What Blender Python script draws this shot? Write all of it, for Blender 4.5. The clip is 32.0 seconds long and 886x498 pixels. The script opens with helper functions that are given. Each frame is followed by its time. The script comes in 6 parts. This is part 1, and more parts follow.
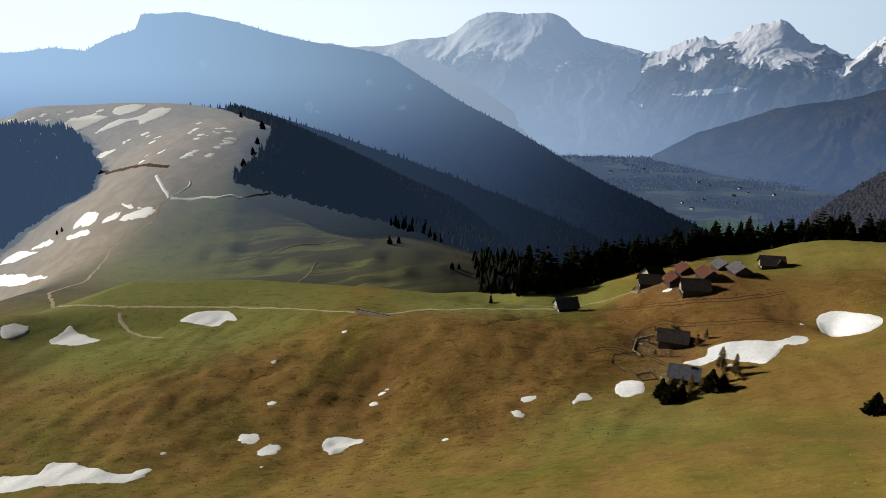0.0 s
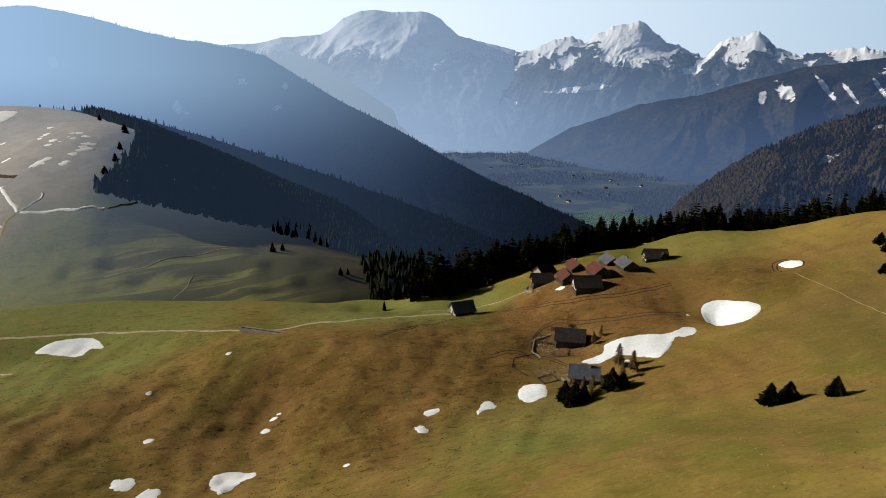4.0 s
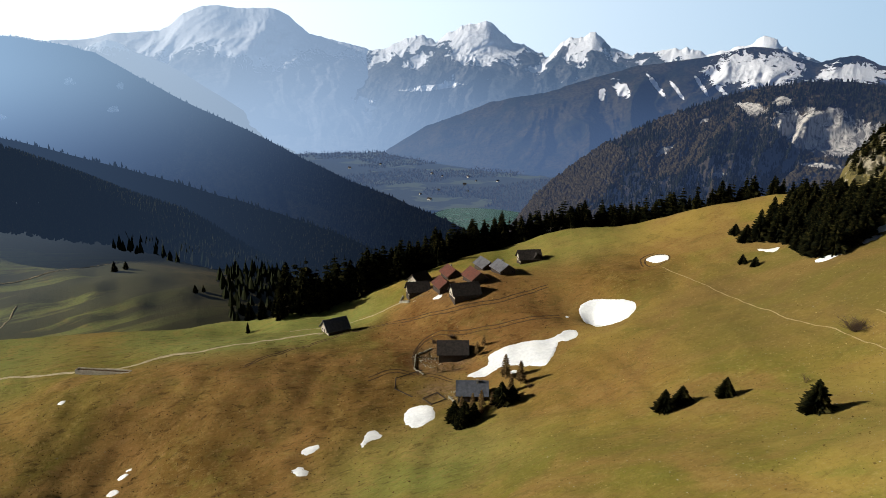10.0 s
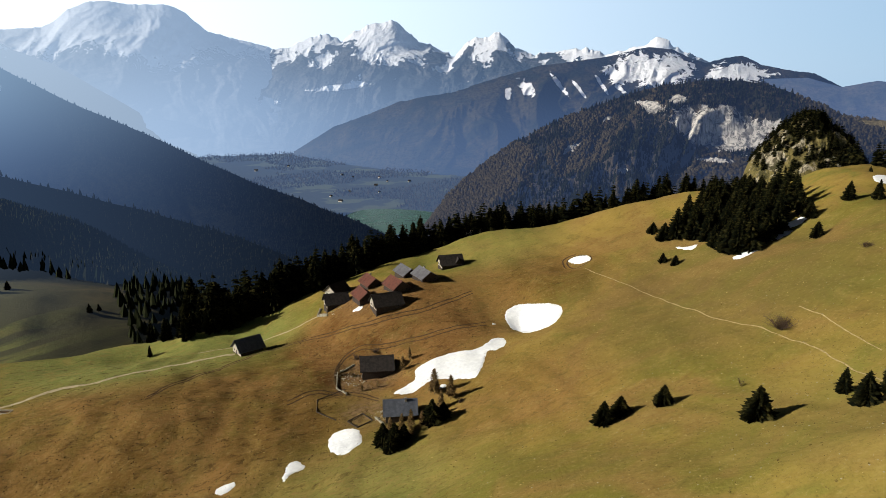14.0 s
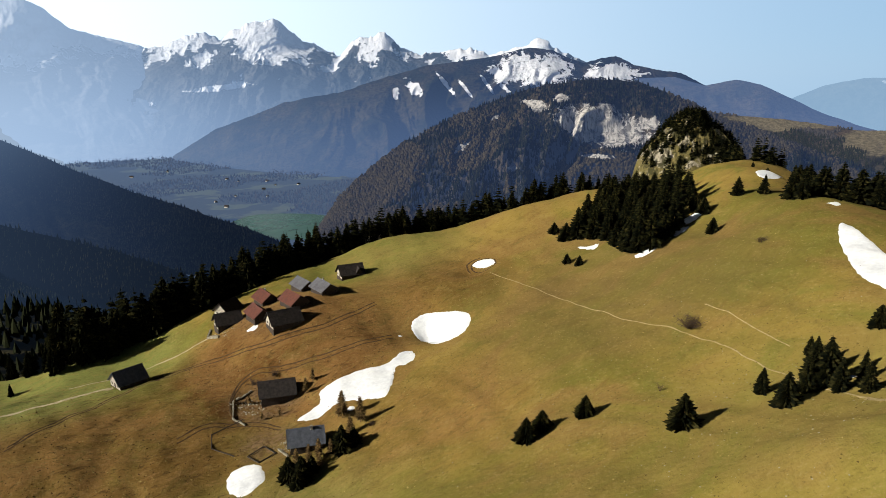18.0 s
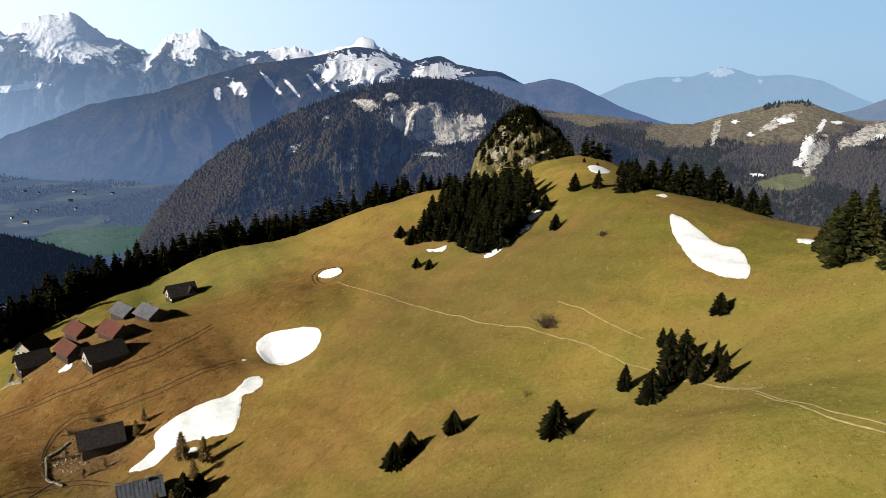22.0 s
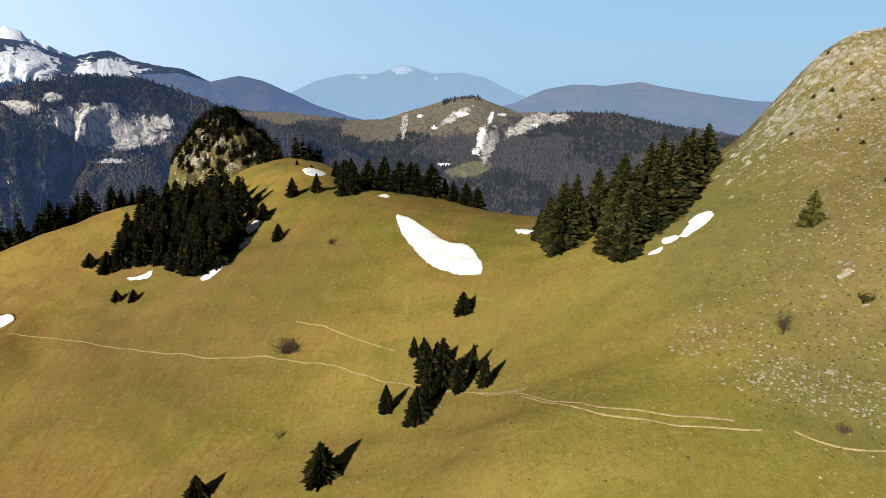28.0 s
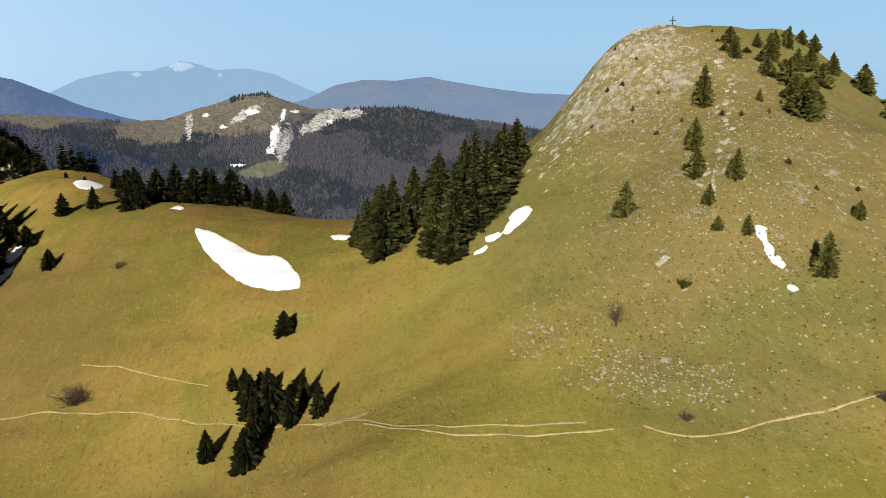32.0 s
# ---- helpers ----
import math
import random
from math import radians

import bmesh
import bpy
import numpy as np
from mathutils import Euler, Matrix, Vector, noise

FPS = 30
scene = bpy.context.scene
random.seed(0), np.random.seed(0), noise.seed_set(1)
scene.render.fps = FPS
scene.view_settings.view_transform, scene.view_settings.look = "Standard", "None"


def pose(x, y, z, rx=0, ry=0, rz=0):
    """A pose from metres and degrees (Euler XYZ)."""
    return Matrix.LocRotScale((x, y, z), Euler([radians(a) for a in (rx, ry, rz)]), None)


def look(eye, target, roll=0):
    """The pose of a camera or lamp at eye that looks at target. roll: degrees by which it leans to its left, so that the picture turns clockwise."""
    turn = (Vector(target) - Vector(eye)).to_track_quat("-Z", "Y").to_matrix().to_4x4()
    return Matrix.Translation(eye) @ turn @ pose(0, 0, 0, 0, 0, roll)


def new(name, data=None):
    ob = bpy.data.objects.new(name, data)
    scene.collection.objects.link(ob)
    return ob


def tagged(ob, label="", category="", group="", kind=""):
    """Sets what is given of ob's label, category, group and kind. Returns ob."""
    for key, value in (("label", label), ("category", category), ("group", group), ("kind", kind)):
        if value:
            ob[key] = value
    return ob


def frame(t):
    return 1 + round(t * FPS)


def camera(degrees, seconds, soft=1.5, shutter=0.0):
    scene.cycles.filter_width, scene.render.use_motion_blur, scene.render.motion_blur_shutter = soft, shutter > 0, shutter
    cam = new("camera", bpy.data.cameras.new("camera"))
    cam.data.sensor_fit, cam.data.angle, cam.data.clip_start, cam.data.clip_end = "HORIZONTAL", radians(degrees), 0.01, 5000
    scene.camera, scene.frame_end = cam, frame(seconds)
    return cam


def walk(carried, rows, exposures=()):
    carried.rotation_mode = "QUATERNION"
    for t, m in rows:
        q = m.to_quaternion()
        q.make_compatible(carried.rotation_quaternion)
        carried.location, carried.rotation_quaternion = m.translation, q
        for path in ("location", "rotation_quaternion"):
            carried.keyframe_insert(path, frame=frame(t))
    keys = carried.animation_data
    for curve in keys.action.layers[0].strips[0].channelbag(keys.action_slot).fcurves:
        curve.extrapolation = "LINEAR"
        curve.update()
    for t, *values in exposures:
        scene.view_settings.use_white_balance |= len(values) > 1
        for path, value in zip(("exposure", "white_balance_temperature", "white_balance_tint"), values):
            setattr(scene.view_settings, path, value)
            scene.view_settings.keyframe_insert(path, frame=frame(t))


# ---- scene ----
cam = camera(66.74, 32.0, 0.85)
# seconds, eye, heading clockwise from +y, pitch, roll
PATH = [
    (0, 0.00, 0.00, 120.00, -0.000, -14.363, 0.219),
    (0.5, -0.41, 1.88, 120.01, 2.012, -14.386, 0.221),
    (1, -0.67, 3.70, 120.16, 4.008, -14.393, 0.213),
    (2, -1.63, 6.61, 120.12, 7.616, -14.373, 0.196),
    (3, -1.89, 10.27, 120.24, 9.562, -14.422, 0.142),
    (3.5, -2.11, 11.96, 120.30, 9.908, -14.443, 0.102),
    (5.5, -2.04, 19.34, 120.51, 11.024, -14.513, -0.068),
    (6, -2.00, 20.99, 120.48, 11.946, -14.500, -0.103),
    (7, -1.76, 24.60, 120.37, 14.691, -14.504, -0.102),
    (8, -1.86, 28.13, 120.35, 17.812, -14.522, -0.022),
    (9, -1.56, 31.40, 120.51, 20.497, -14.548, -0.005),
    (10, -1.08, 34.94, 120.74, 22.132, -14.584, -0.009),
    (11, -0.67, 38.51, 120.88, 23.656, -14.605, 0.011),
    (12, 0.06, 42.24, 120.78, 25.821, -14.629, 0.008),
    (13, 0.87, 45.76, 120.79, 27.867, -14.640, 0.012),
    (14, 1.74, 49.06, 120.84, 29.801, -14.623, -0.070),
    (14.5, 2.19, 50.72, 120.89, 30.778, -14.623, -0.097),
    (16.5, 4.38, 57.69, 121.13, 34.904, -14.663, -0.122),
    (17, 5.07, 59.36, 121.07, 36.149, -14.654, -0.133),
    (18, 6.38, 62.78, 120.92, 39.158, -14.652, -0.138),
    (19, 7.84, 66.06, 120.98, 42.615, -14.694, -0.111),
    (20, 9.80, 69.19, 120.78, 46.183, -14.706, -0.129),
    (21, 11.12, 71.99, 120.88, 49.793, -14.720, -0.112),
    (22, 12.76, 74.81, 120.92, 53.388, -14.745, -0.081),
    (23, 14.86, 77.49, 120.96, 56.872, -14.792, -0.112),
    (24, 16.79, 80.01, 120.92, 60.524, -14.823, -0.025),
    (25, 18.64, 82.36, 120.98, 64.918, -14.852, -0.027),
    (26, 20.69, 84.57, 121.23, 69.938, -14.926, 0.075),
    (26.5, 21.78, 85.56, 121.32, 72.386, -14.933, 0.046),
    (28.5, 26.46, 89.31, 121.34, 80.647, -14.935, 0.239),
    (29, 27.66, 90.00, 121.40, 82.504, -14.926, 0.207),
    (30, 30.17, 91.43, 121.50, 86.899, -14.946, 0.198),
    (31, 33.03, 92.55, 121.57, 91.453, -15.090, 0.125),
    (31.5, 34.46, 92.97, 121.59, 93.709, -15.188, 0.031),
    (32, 35.91, 93.32, 121.58, 95.957, -15.281, -0.063),
]
walk(cam, [(t, pose(x, y, z, 90, 0, -h) @ pose(0, 0, 0, p) @ pose(0, 0, 0, 0, 0, r)) for t, x, y, z, h, p, r in PATH],
     [(0, 0.18), (8, 0.48), (19, 0.68), (26, 0.80), (32, 0.84)])

# ---- world
# ---------------------------------------------------------------- relief of the ground
# broad bumps on a regular 62 m lattice, over a base level of 40 m
LATTICE = np.array([
    -7.7, 0.3, 2.8, 7.2, 10.1, 20.9, 13.2, -1.3, 34,
    -10.6, -1.5, -5.2, 1.8, 1.6, 3.1, 14, 29.3, 41.7,
    -13.6, -2.2, -4.8, 4.5, 0.9, 8.3, 21, 21.8, 4.2,
    -18.5, -6.8, -11.4, -5.3, -5.2, 12.9, -8.6, 7.4, -1.2,
    -16.6, -8.5, -8.4, -1.6, -1.4, -2, -0.9, 10.7, 23.4,
    -23.3, -16.5, -15.2, -28.8, -14.4, -16.5, 1, -17.6, 14.8,
    -15.1, 0.8, -8.5, 4.5, 7.2, -9.4, 0, 6, 2.1,
    -30.4, -16.7, -23.4, -8.3, -25.7, -10.9, -2.7, -11.7, -4.4]).reshape(8, 9)
# smaller knolls and hollows: x, y, height, radius
KNOLLS = [(24, 388, -2.5, 24), (300, 295, -10.0, 32), (262, 322, -3.4, 32), (215, 355, -8.2, 30), (170, 362, -4.0, 25), (125, 366, -3.1, 25), (75, 362, -9.0, 25), (30, 375, -10.7, 25), (-20, 385, -11.0, 30),
           (-8, 382, -8, 34), (224, 27, 6, 17), (325, 218, 15, 28), (352, 250, 24, 30), (236, 2, 8, 26), (124, 317, 8, 27), (162, 268, -7, 22), (164.5, 266, -4.2, 5.5), (163, 256, -2.6, 6), (118, 92, 6, 22), (98, 270, -3, 16),
          (155, 26, 4, 16), (206, 286, -3.0, 7), (60, 318, 2, 15), (196, -30, -5, 25), (-28, 254, -5, 20), (255, 198, -4, 16),
          (300, 295, 23.5, 32), (262, 322, 14.5, 32), (215, 355, 15.5, 30), (229, 24, 4.6, 11), (231, 11, 2.6, 9), (238, -34, 4.0, 11), (231, 48, -1.5, 8)]
# outline of the near mountain pasture; outside it the slope falls to the valleys
EDGE = [(-215, 250), (-222, 340), (-190, 392), (-120, 398), (-40, 392), (20, 378), (66, 368), (120, 366), (178, 372), (225, 366), (272, 340), (310, 300), (352, 288), (378, 258), (368, 216),
        (345, 182), (312, 146), (292, 116), (262, 92), (246, 66), (272, 30), (292, -30), (300, -120), (250, -260), (0, -300), (-200, -200)]
# far relief: x, y, z
VALLEY = [(-170, 460, -34), (-90, 458, -42), (-30, 455, -46), (30, 460, -58), (-250, 300, -16), (-300, 430, -26), (-330, 330, -36), (-260, 220, -24), (120, 430, -62), (250, 410, -40), (340, 320, -10), (420, 230, 5), (400, 110, 20), (330, 40, 40)]
# terraced pasture in the hollow, the domed hill behind it and the wooded fall of that hill
TERRACES = [(-239, 571, -22), (-243, 624, -8), (-186, 612, -13), (-166, 538, -33), (-117, 574, -27), (-85, 528, -39), (-42, 572, -31), (-39, 532, -40), (8, 547, -39), (26, 530, -46)]
DOME = [(-199, 806, 60), (-196, 745, 43), (-199, 687, 29), (-209, 647, 19), (-302, 953, 76), (-255, 894, 68), (-305, 847, 65), (-365, 915, 85), (-438, 910, 85), (-511, 906, 79), (-296, 732, 46), (-306, 679, 28), (-247, 676, 29),
        (-253, 615, 8), (-192, 621, 4), (-576, 890, 76), (-365, 1010, 70), (-480, 1000, 66)]
FALL = [(-108, 682, -21), (10, 700, -49), (100, 693, -75), (-128, 820, 3), (11, 830, -33), (-165, 830, 36), (-160, 742, 16), (-240, 960, 48)]
BASIN = [(-160, 1060, 0), (-400, 580, -80), (-520, 700, -62), (-500, 800, -5), (-400, 690, -30), (-430, 800, 20), (-760, 1020, 55), (-640, 900, 10), (-740, 860, 0), (-320, 450, -38), (-470, 440, -120), (-640, 560, -150), (150, 900, -180), (300, 700, -190),
         (500, 520, -190), (700, 1500, -252), (420, 1100, -235), (640, 200, -150), (900, 100, -190), (1300, 300, -230), (1300, -200, -200),
         (0, -400, 0), (-450, 0, -80), (450, -350, -80), (-1000, 300, -200), (-900, 1100, -80), (-300, 1400, -100)]


def spline(knots):
    k = np.array(knots, float)
    def u(d):
        return np.where(d > 0, d * d * np.log(d + 1e-9), 0.0)
    n = len(k)
    p = np.c_[np.ones(n), k[:, :2]]
    a = np.block([[u(np.hypot(k[:, None, 0] - k[:, 0], k[:, None, 1] - k[:, 1])) + 2000 * np.eye(n), p], [p.T, np.zeros((3, 3))]])
    s = np.linalg.solve(a, np.r_[k[:, 2], 0, 0, 0])
    def z(x, y):
        out = s[n] + s[n + 1] * x + s[n + 2] * y
        for i in range(n):
            out = out + s[i] * u(np.hypot(x - k[i, 0], y - k[i, 1]))
        return out
    return z


far_relief = spline(VALLEY + TERRACES + DOME + FALL + BASIN)
EDGE_A = np.array(EDGE, float)


def smooth(t):
    t = np.clip(t, 0, 1)
    return t * t * (3 - 2 * t)


def beyond(x, y):
    """Signed distance past the pasture's edge, negative inside."""
    best, inside = np.full(np.shape(x), 1e9), np.zeros(np.shape(x), bool)
    for (ax, ay), (bx, by) in zip(EDGE_A, np.roll(EDGE_A, -1, 0)):
        ex, ey = bx - ax, by - ay
        t = np.clip(((x - ax) * ex + (y - ay) * ey) / (ex * ex + ey * ey), 0, 1)
        best = np.minimum(best, np.hypot(x - ax - t * ex, y - ay - t * ey))
        cross = ((ay > y) != (by > y)) & (x < (bx - ax) * (y - ay) / (by - ay + 1e-12) + ax)
        inside ^= cross
    return np.where(inside, -best, best)


def waves(x, y):
    """Gentle unevenness of the turf: tussocks, cattle terraces, worn hollows."""
    a = np.sin(x * 0.11 + 1.3 * np.sin(y * 0.067)) * np.sin(y * 0.093 + 1.1 * np.sin(x * 0.051))
    b = np.sin(x * 0.31 + y * 0.17 + 2 * np.sin(y * 0.083)) * np.sin(y * 0.29 - x * 0.12 + 1.7 * np.sin(x * 0.071))
    c = np.sin(x * 0.83 + 1.9 * np.sin(y * 0.31)) * np.sin(y * 0.77 + 2.1 * np.sin(x * 0.27))
    return 0.55 * a + 0.28 * b + 0.10 * c


def near_relief(x, y):
    z = np.full(np.shape(x), 40.0)
    for j in range(8):
        for i in range(9):
            z = z + LATTICE[j, i] * np.exp(-((x + 215 - 62 * i) ** 2 + (y + 85 - 62 * j) ** 2) / 72.0 ** 2)
    for kx, ky, h, r in KNOLLS:
        z = z + h * np.exp(-((x - kx) ** 2 + (y - ky) ** 2) / r ** 2)
    return z


def shelf(x, y):
    """The level hay meadow beyond the farm track: its share and its height."""
    at = [-260, -219, -185, -120, -66, -41, 0, 40]
    near = np.interp(x, at, [365, 362, 358, 353, 335, 322, 314, 312])
    z0, z1 = np.interp(x, at, [-7, -6.7, -5.2, -4.5, 1.1, 4.6, 6, 6]), np.interp(x, at, [-1.5, -2, -2.2, -2, -3.9, -5, -8, -11])
    t = np.clip((y - near) / (396 - near), -0.3, 1)
    return smooth((y - near + 22) / 22) * (1 - smooth((x + 30) / 55)) * smooth((x + 300) / 60), z0 + (z1 - z0) * t


def banks(x, y):
    """Old field banks: long treads with short dark steps facing the valley."""
    f = 0.9 * y - 0.42 * x + 9 * np.sin(x * 0.013 + 1.0) + 3 * np.sin(x * 0.04 + y * 0.02)
    k = (f / 38.0) % 1.0
    rise = np.where(k < 0.2, smooth(k / 0.2), 1 - (k - 0.2) / 0.8)
    return 5.5 * (rise - 0.5) * np.exp(-(((x + 80) / 145) ** 2 + ((y - 560) / 62) ** 2) ** 2)


def relief(x, y):
    x, y = np.asarray(x, float), np.asarray(y, float)
    s = beyond(x, y)
    inner = near_relief(np.clip(x, -330, 340), np.clip(y, -150, 400))
    share, level = shelf(x, np.minimum(y, 402))
    inner = inner * (1 - share) + level * share
    r = np.hypot(x - 10, y - 60)
    outer = far_relief(np.clip(x, -1300, 1500), np.clip(y, -500, 1600))
    outer = np.maximum(outer, -258)
    k = smooth((r - 1150) / 500)
    outer = outer * (1 - k) - 255 * k + banks(x, y)
    swell = 0.8 * np.sin(x * 0.021 + 2 * np.sin(y * 0.011)) * np.sin(y * 0.034 + 1.5 * np.sin(x * 0.013)) + 0.3 * np.sin(y * 0.075 + x * 0.03 + 2 * np.sin(x * 0.017))
    outer = outer + swell * smooth((s - 30) / 60) * (1 - smooth((r - 700) / 300))
    west = 1 - smooth((x + 30) / 55)
    b = smooth((s + 6 - 4 * west) / (70 - 22 * west))
    return inner * (1 - b) + np.minimum(outer, inner + 200) * b + waves(x, y) * (1 - smooth((r - 560) / 300)) * (1 - 0.85 * smooth(s / 45)) * (1 - 0.9 * share)


# ---------------------------------------------------------------- light
SUN_AZ, SUN_EL = 290.0, 25.0          # degrees, clockwise from +y
world = bpy.data.worlds.new("sky")
scene.world = world
world.use_nodes = True
wn = world.node_tree.nodes
sky = wn.new("ShaderNodeTexSky")
sky.sky_type, sky.sun_disc = "NISHITA", False
sky.sun_elevation, sky.sun_rotation = radians(SUN_EL), radians(SUN_AZ)
sky.altitude, sky.air_density, sky.dust_density, sky.ozone_density = 1800, 1.0, 0.8, 2.2
def sky_node(kind, op, *values):
    n = wn.new(kind)
    n.operation = op
    for sock, v in zip(n.inputs, values):
        if isinstance(v, bpy.types.NodeSocket):
            world.node_tree.links.new(v, sock)
        else:
            sock.default_value = v
    return n.outputs["Value"] if "Value" in n.outputs and op in ("DOT_PRODUCT", "LENGTH") else n.outputs[0]


# bright spring haze along the horizon, whitest towards the sun, over the clear sky
way = wn.new("ShaderNodeTexCoord").outputs["Generated"]
height = sky_node("ShaderNodeVectorMath", "DOT_PRODUCT", way, (0, 0, 1))
layer = wn.new("ShaderNodeMapRange")
layer.interpolation_type = "SMOOTHSTEP"
world.node_tree.links.new(sky_node("ShaderNodeMath", "ABSOLUTE", height), layer.inputs[0])
layer.inputs[1].default_value, layer.inputs[2].default_value, layer.inputs[3].default_value, layer.inputs[4].default_value = 0.09, 0.24, 1.0, 0.0
low = layer.outputs[0]
sunward = sky_node("ShaderNodeVectorMath", "DOT_PRODUCT", way, (math.sin(radians(SUN_AZ)), math.cos(radians(SUN_AZ)), 0.0))
glow = wn.new("ShaderNodeMapRange")
glow.interpolation_type = "SMOOTHSTEP"
world.node_tree.links.new(sunward, glow.inputs[0])
glow.inputs[1].default_value, glow.inputs[2].default_value = -1.1, 0.75
white = sky_node("ShaderNodeVectorMath", "SCALE", (0.62, 0.60, 0.56))
world.node_tree.links.new(glow.outputs[0], white.node.inputs["Scale"])
haze = sky_node("ShaderNodeVectorMath", "SCALE", sky_node("ShaderNodeVectorMath", "ADD", (0.165, 0.285, 0.42), white))
world.node_tree.links.new(low, haze.node.inputs["Scale"])
clear = sky_node("ShaderNodeVectorMath", "SCALE", sky.outputs[0])
clear.node.inputs["Scale"].default_value = 0.005
world.node_tree.links.new(sky_node("ShaderNodeVectorMath", "ADD", clear, haze), wn["Background"].inputs["Color"])
wn["Background"].inputs["Strength"].default_value = 1.0
sun_data = bpy.data.lights.new("sun", "SUN")
sun_data.energy, sun_data.angle, sun_data.color = 5.0, radians(0.55), (1.0, 0.93, 0.80)
sun = new("sun", sun_data)
sun_way = Vector((math.sin(radians(SUN_AZ)) * math.cos(radians(SUN_EL)), math.cos(radians(SUN_AZ)) * math.cos(radians(SUN_EL)), math.sin(radians(SUN_EL))))
sun.matrix_world = look(sun_way * 400, (0, 0, 0))

# ---------------------------------------------------------------- materials
def material(name):
    m = bpy.data.materials.new(name)
    m.use_nodes = True
    nt = m.node_tree
    return m, nt, nt.nodes["Principled BSDF"]


def node(nt, kind, **values):
    n = nt.nodes.new(kind)
    for key, value in values.items():
        if key == "op":
            n.operation = value
        elif key == "mode":
            n.blend_type = value
        elif key in n.inputs:
            n.inputs[key].default_value = value
    return n


def mix(nt, fac, a, b, mode="MIX"):
    n = nt.nodes.new("ShaderNodeMix")
    n.data_type, n.blend_type = "RGBA", mode
    for sock, v in ((n.inputs[0], fac), (n.inputs[6], a), (n.inputs[7], b)):
        if isinstance(v, bpy.types.NodeSocket):
            nt.links.new(v, sock)
        else:
            sock.default_value = v if not isinstance(v, tuple) else (*v, 1)[:4]
    return n.outputs[2]


def math_n(nt, op, a, b=0.0, c=0.0):
    n = nt.nodes.new("ShaderNodeMath")
    n.operation = op
    for sock, v in zip(n.inputs, (a, b, c)):
        if isinstance(v, bpy.types.NodeSocket):
            nt.links.new(v, sock)
        else:
            sock.default_value = v
    return n.outputs[0]


def step(nt, value, lo, hi, a=0.0, b=1.0):
    n = nt.nodes.new("ShaderNodeMapRange")
    n.interpolation_type = "SMOOTHSTEP"
    nt.links.new(value, n.inputs[0])
    for k, v in zip((1, 2, 3, 4), (lo, hi, a, b)):
        n.inputs[k].default_value = v
    return n.outputs[0]


def place(nt, scale=(1, 1, 1)):
    """World position, stretched."""
    g = nt.nodes.new("ShaderNodeNewGeometry")
    m = nt.nodes.new("ShaderNodeMapping")
    m.inputs["Scale"].default_value = scale
    nt.links.new(g.outputs["Position"], m.inputs[0])
    return m.outputs[0]


def grain(nt, where, scale, detail=4, rough=0.55, warp=0.0):
    n = nt.nodes.new("ShaderNodeTexNoise")
    nt.links.new(where, n.inputs["Vector"])
    n.inputs["Scale"].default_value, n.inputs["Detail"].default_value = scale, detail
    n.inputs["Roughness"].default_value, n.inputs["Distortion"].default_value = rough, warp
    return n.outputs["Fac"]


def bump(nt, height, bsdf, strength=0.4, distance=0.2):
    b = nt.nodes.new("ShaderNodeBump")
    b.inputs["Strength"].default_value, b.inputs["Distance"].default_value = strength, distance
    nt.links.new(height, b.inputs["Height"])
    nt.links.new(b.outputs[0], bsdf.inputs["Normal"])


def spot(nt, x, y, radius, soft=0.5):
    """1 inside a round area of the plan, fading to 0 at its rim."""
    g = nt.nodes.new("ShaderNodeNewGeometry")
    v = nt.nodes.new("ShaderNodeVectorMath")
    v.operation = "MULTIPLY_ADD"
    nt.links.new(g.outputs["Position"], v.inputs[0])
    v.inputs[1].default_value, v.inputs[2].default_value = (1, 1, 0), (-x, -y, 0)
    ln = nt.nodes.new("ShaderNodeVectorMath")
    ln.operation = "LENGTH"
    nt.links.new(v.outputs[0], ln.inputs[0])
    return step(nt, ln.outputs["Value"], radius * (1 - soft), radius, 1.0, 0.0)


def simple(name, colour, other=None, scale=1.0, rough=0.9, bump_by=0.3, stretch=(1, 1, 1), metal=0.0, local=False, shine=0.2):
    m, nt, b = material(name)
    if local:
        tc = nt.nodes.new("ShaderNodeTexCoord")
        mp = nt.nodes.new("ShaderNodeMapping")
        mp.inputs["Scale"].default_value = stretch
        nt.links.new(tc.outputs["Object"], mp.inputs[0])
        p = mp.outputs[0]
    else:
        p = place(nt, stretch)
    n1, n2 = grain(nt, p, scale, 5), grain(nt, p, scale * 7, 3)
    other = other or tuple(c * 0.55 for c in colour)
    c = mix(nt, step(nt, n1, 0.35, 0.65), colour, other)
    c = mix(nt, step(nt, n2, 0.3, 0.7, 0.0, 0.35), c, tuple(min(1, v * 1.4) for v in colour))
    r = nt.nodes.new("ShaderNodeObjectInfo")
    c = mix(nt, step(nt, r.outputs["Random"], 0, 1, 0.0, 0.3), c, other)
    nt.links.new(c, b.inputs["Base Color"])
    b.inputs["Roughness"].default_value, b.inputs["Metallic"].default_value = rough, metal
    b.inputs["Specular IOR Level"].default_value = shine
    bump(nt, n2, b, bump_by, 0.15)
    return m


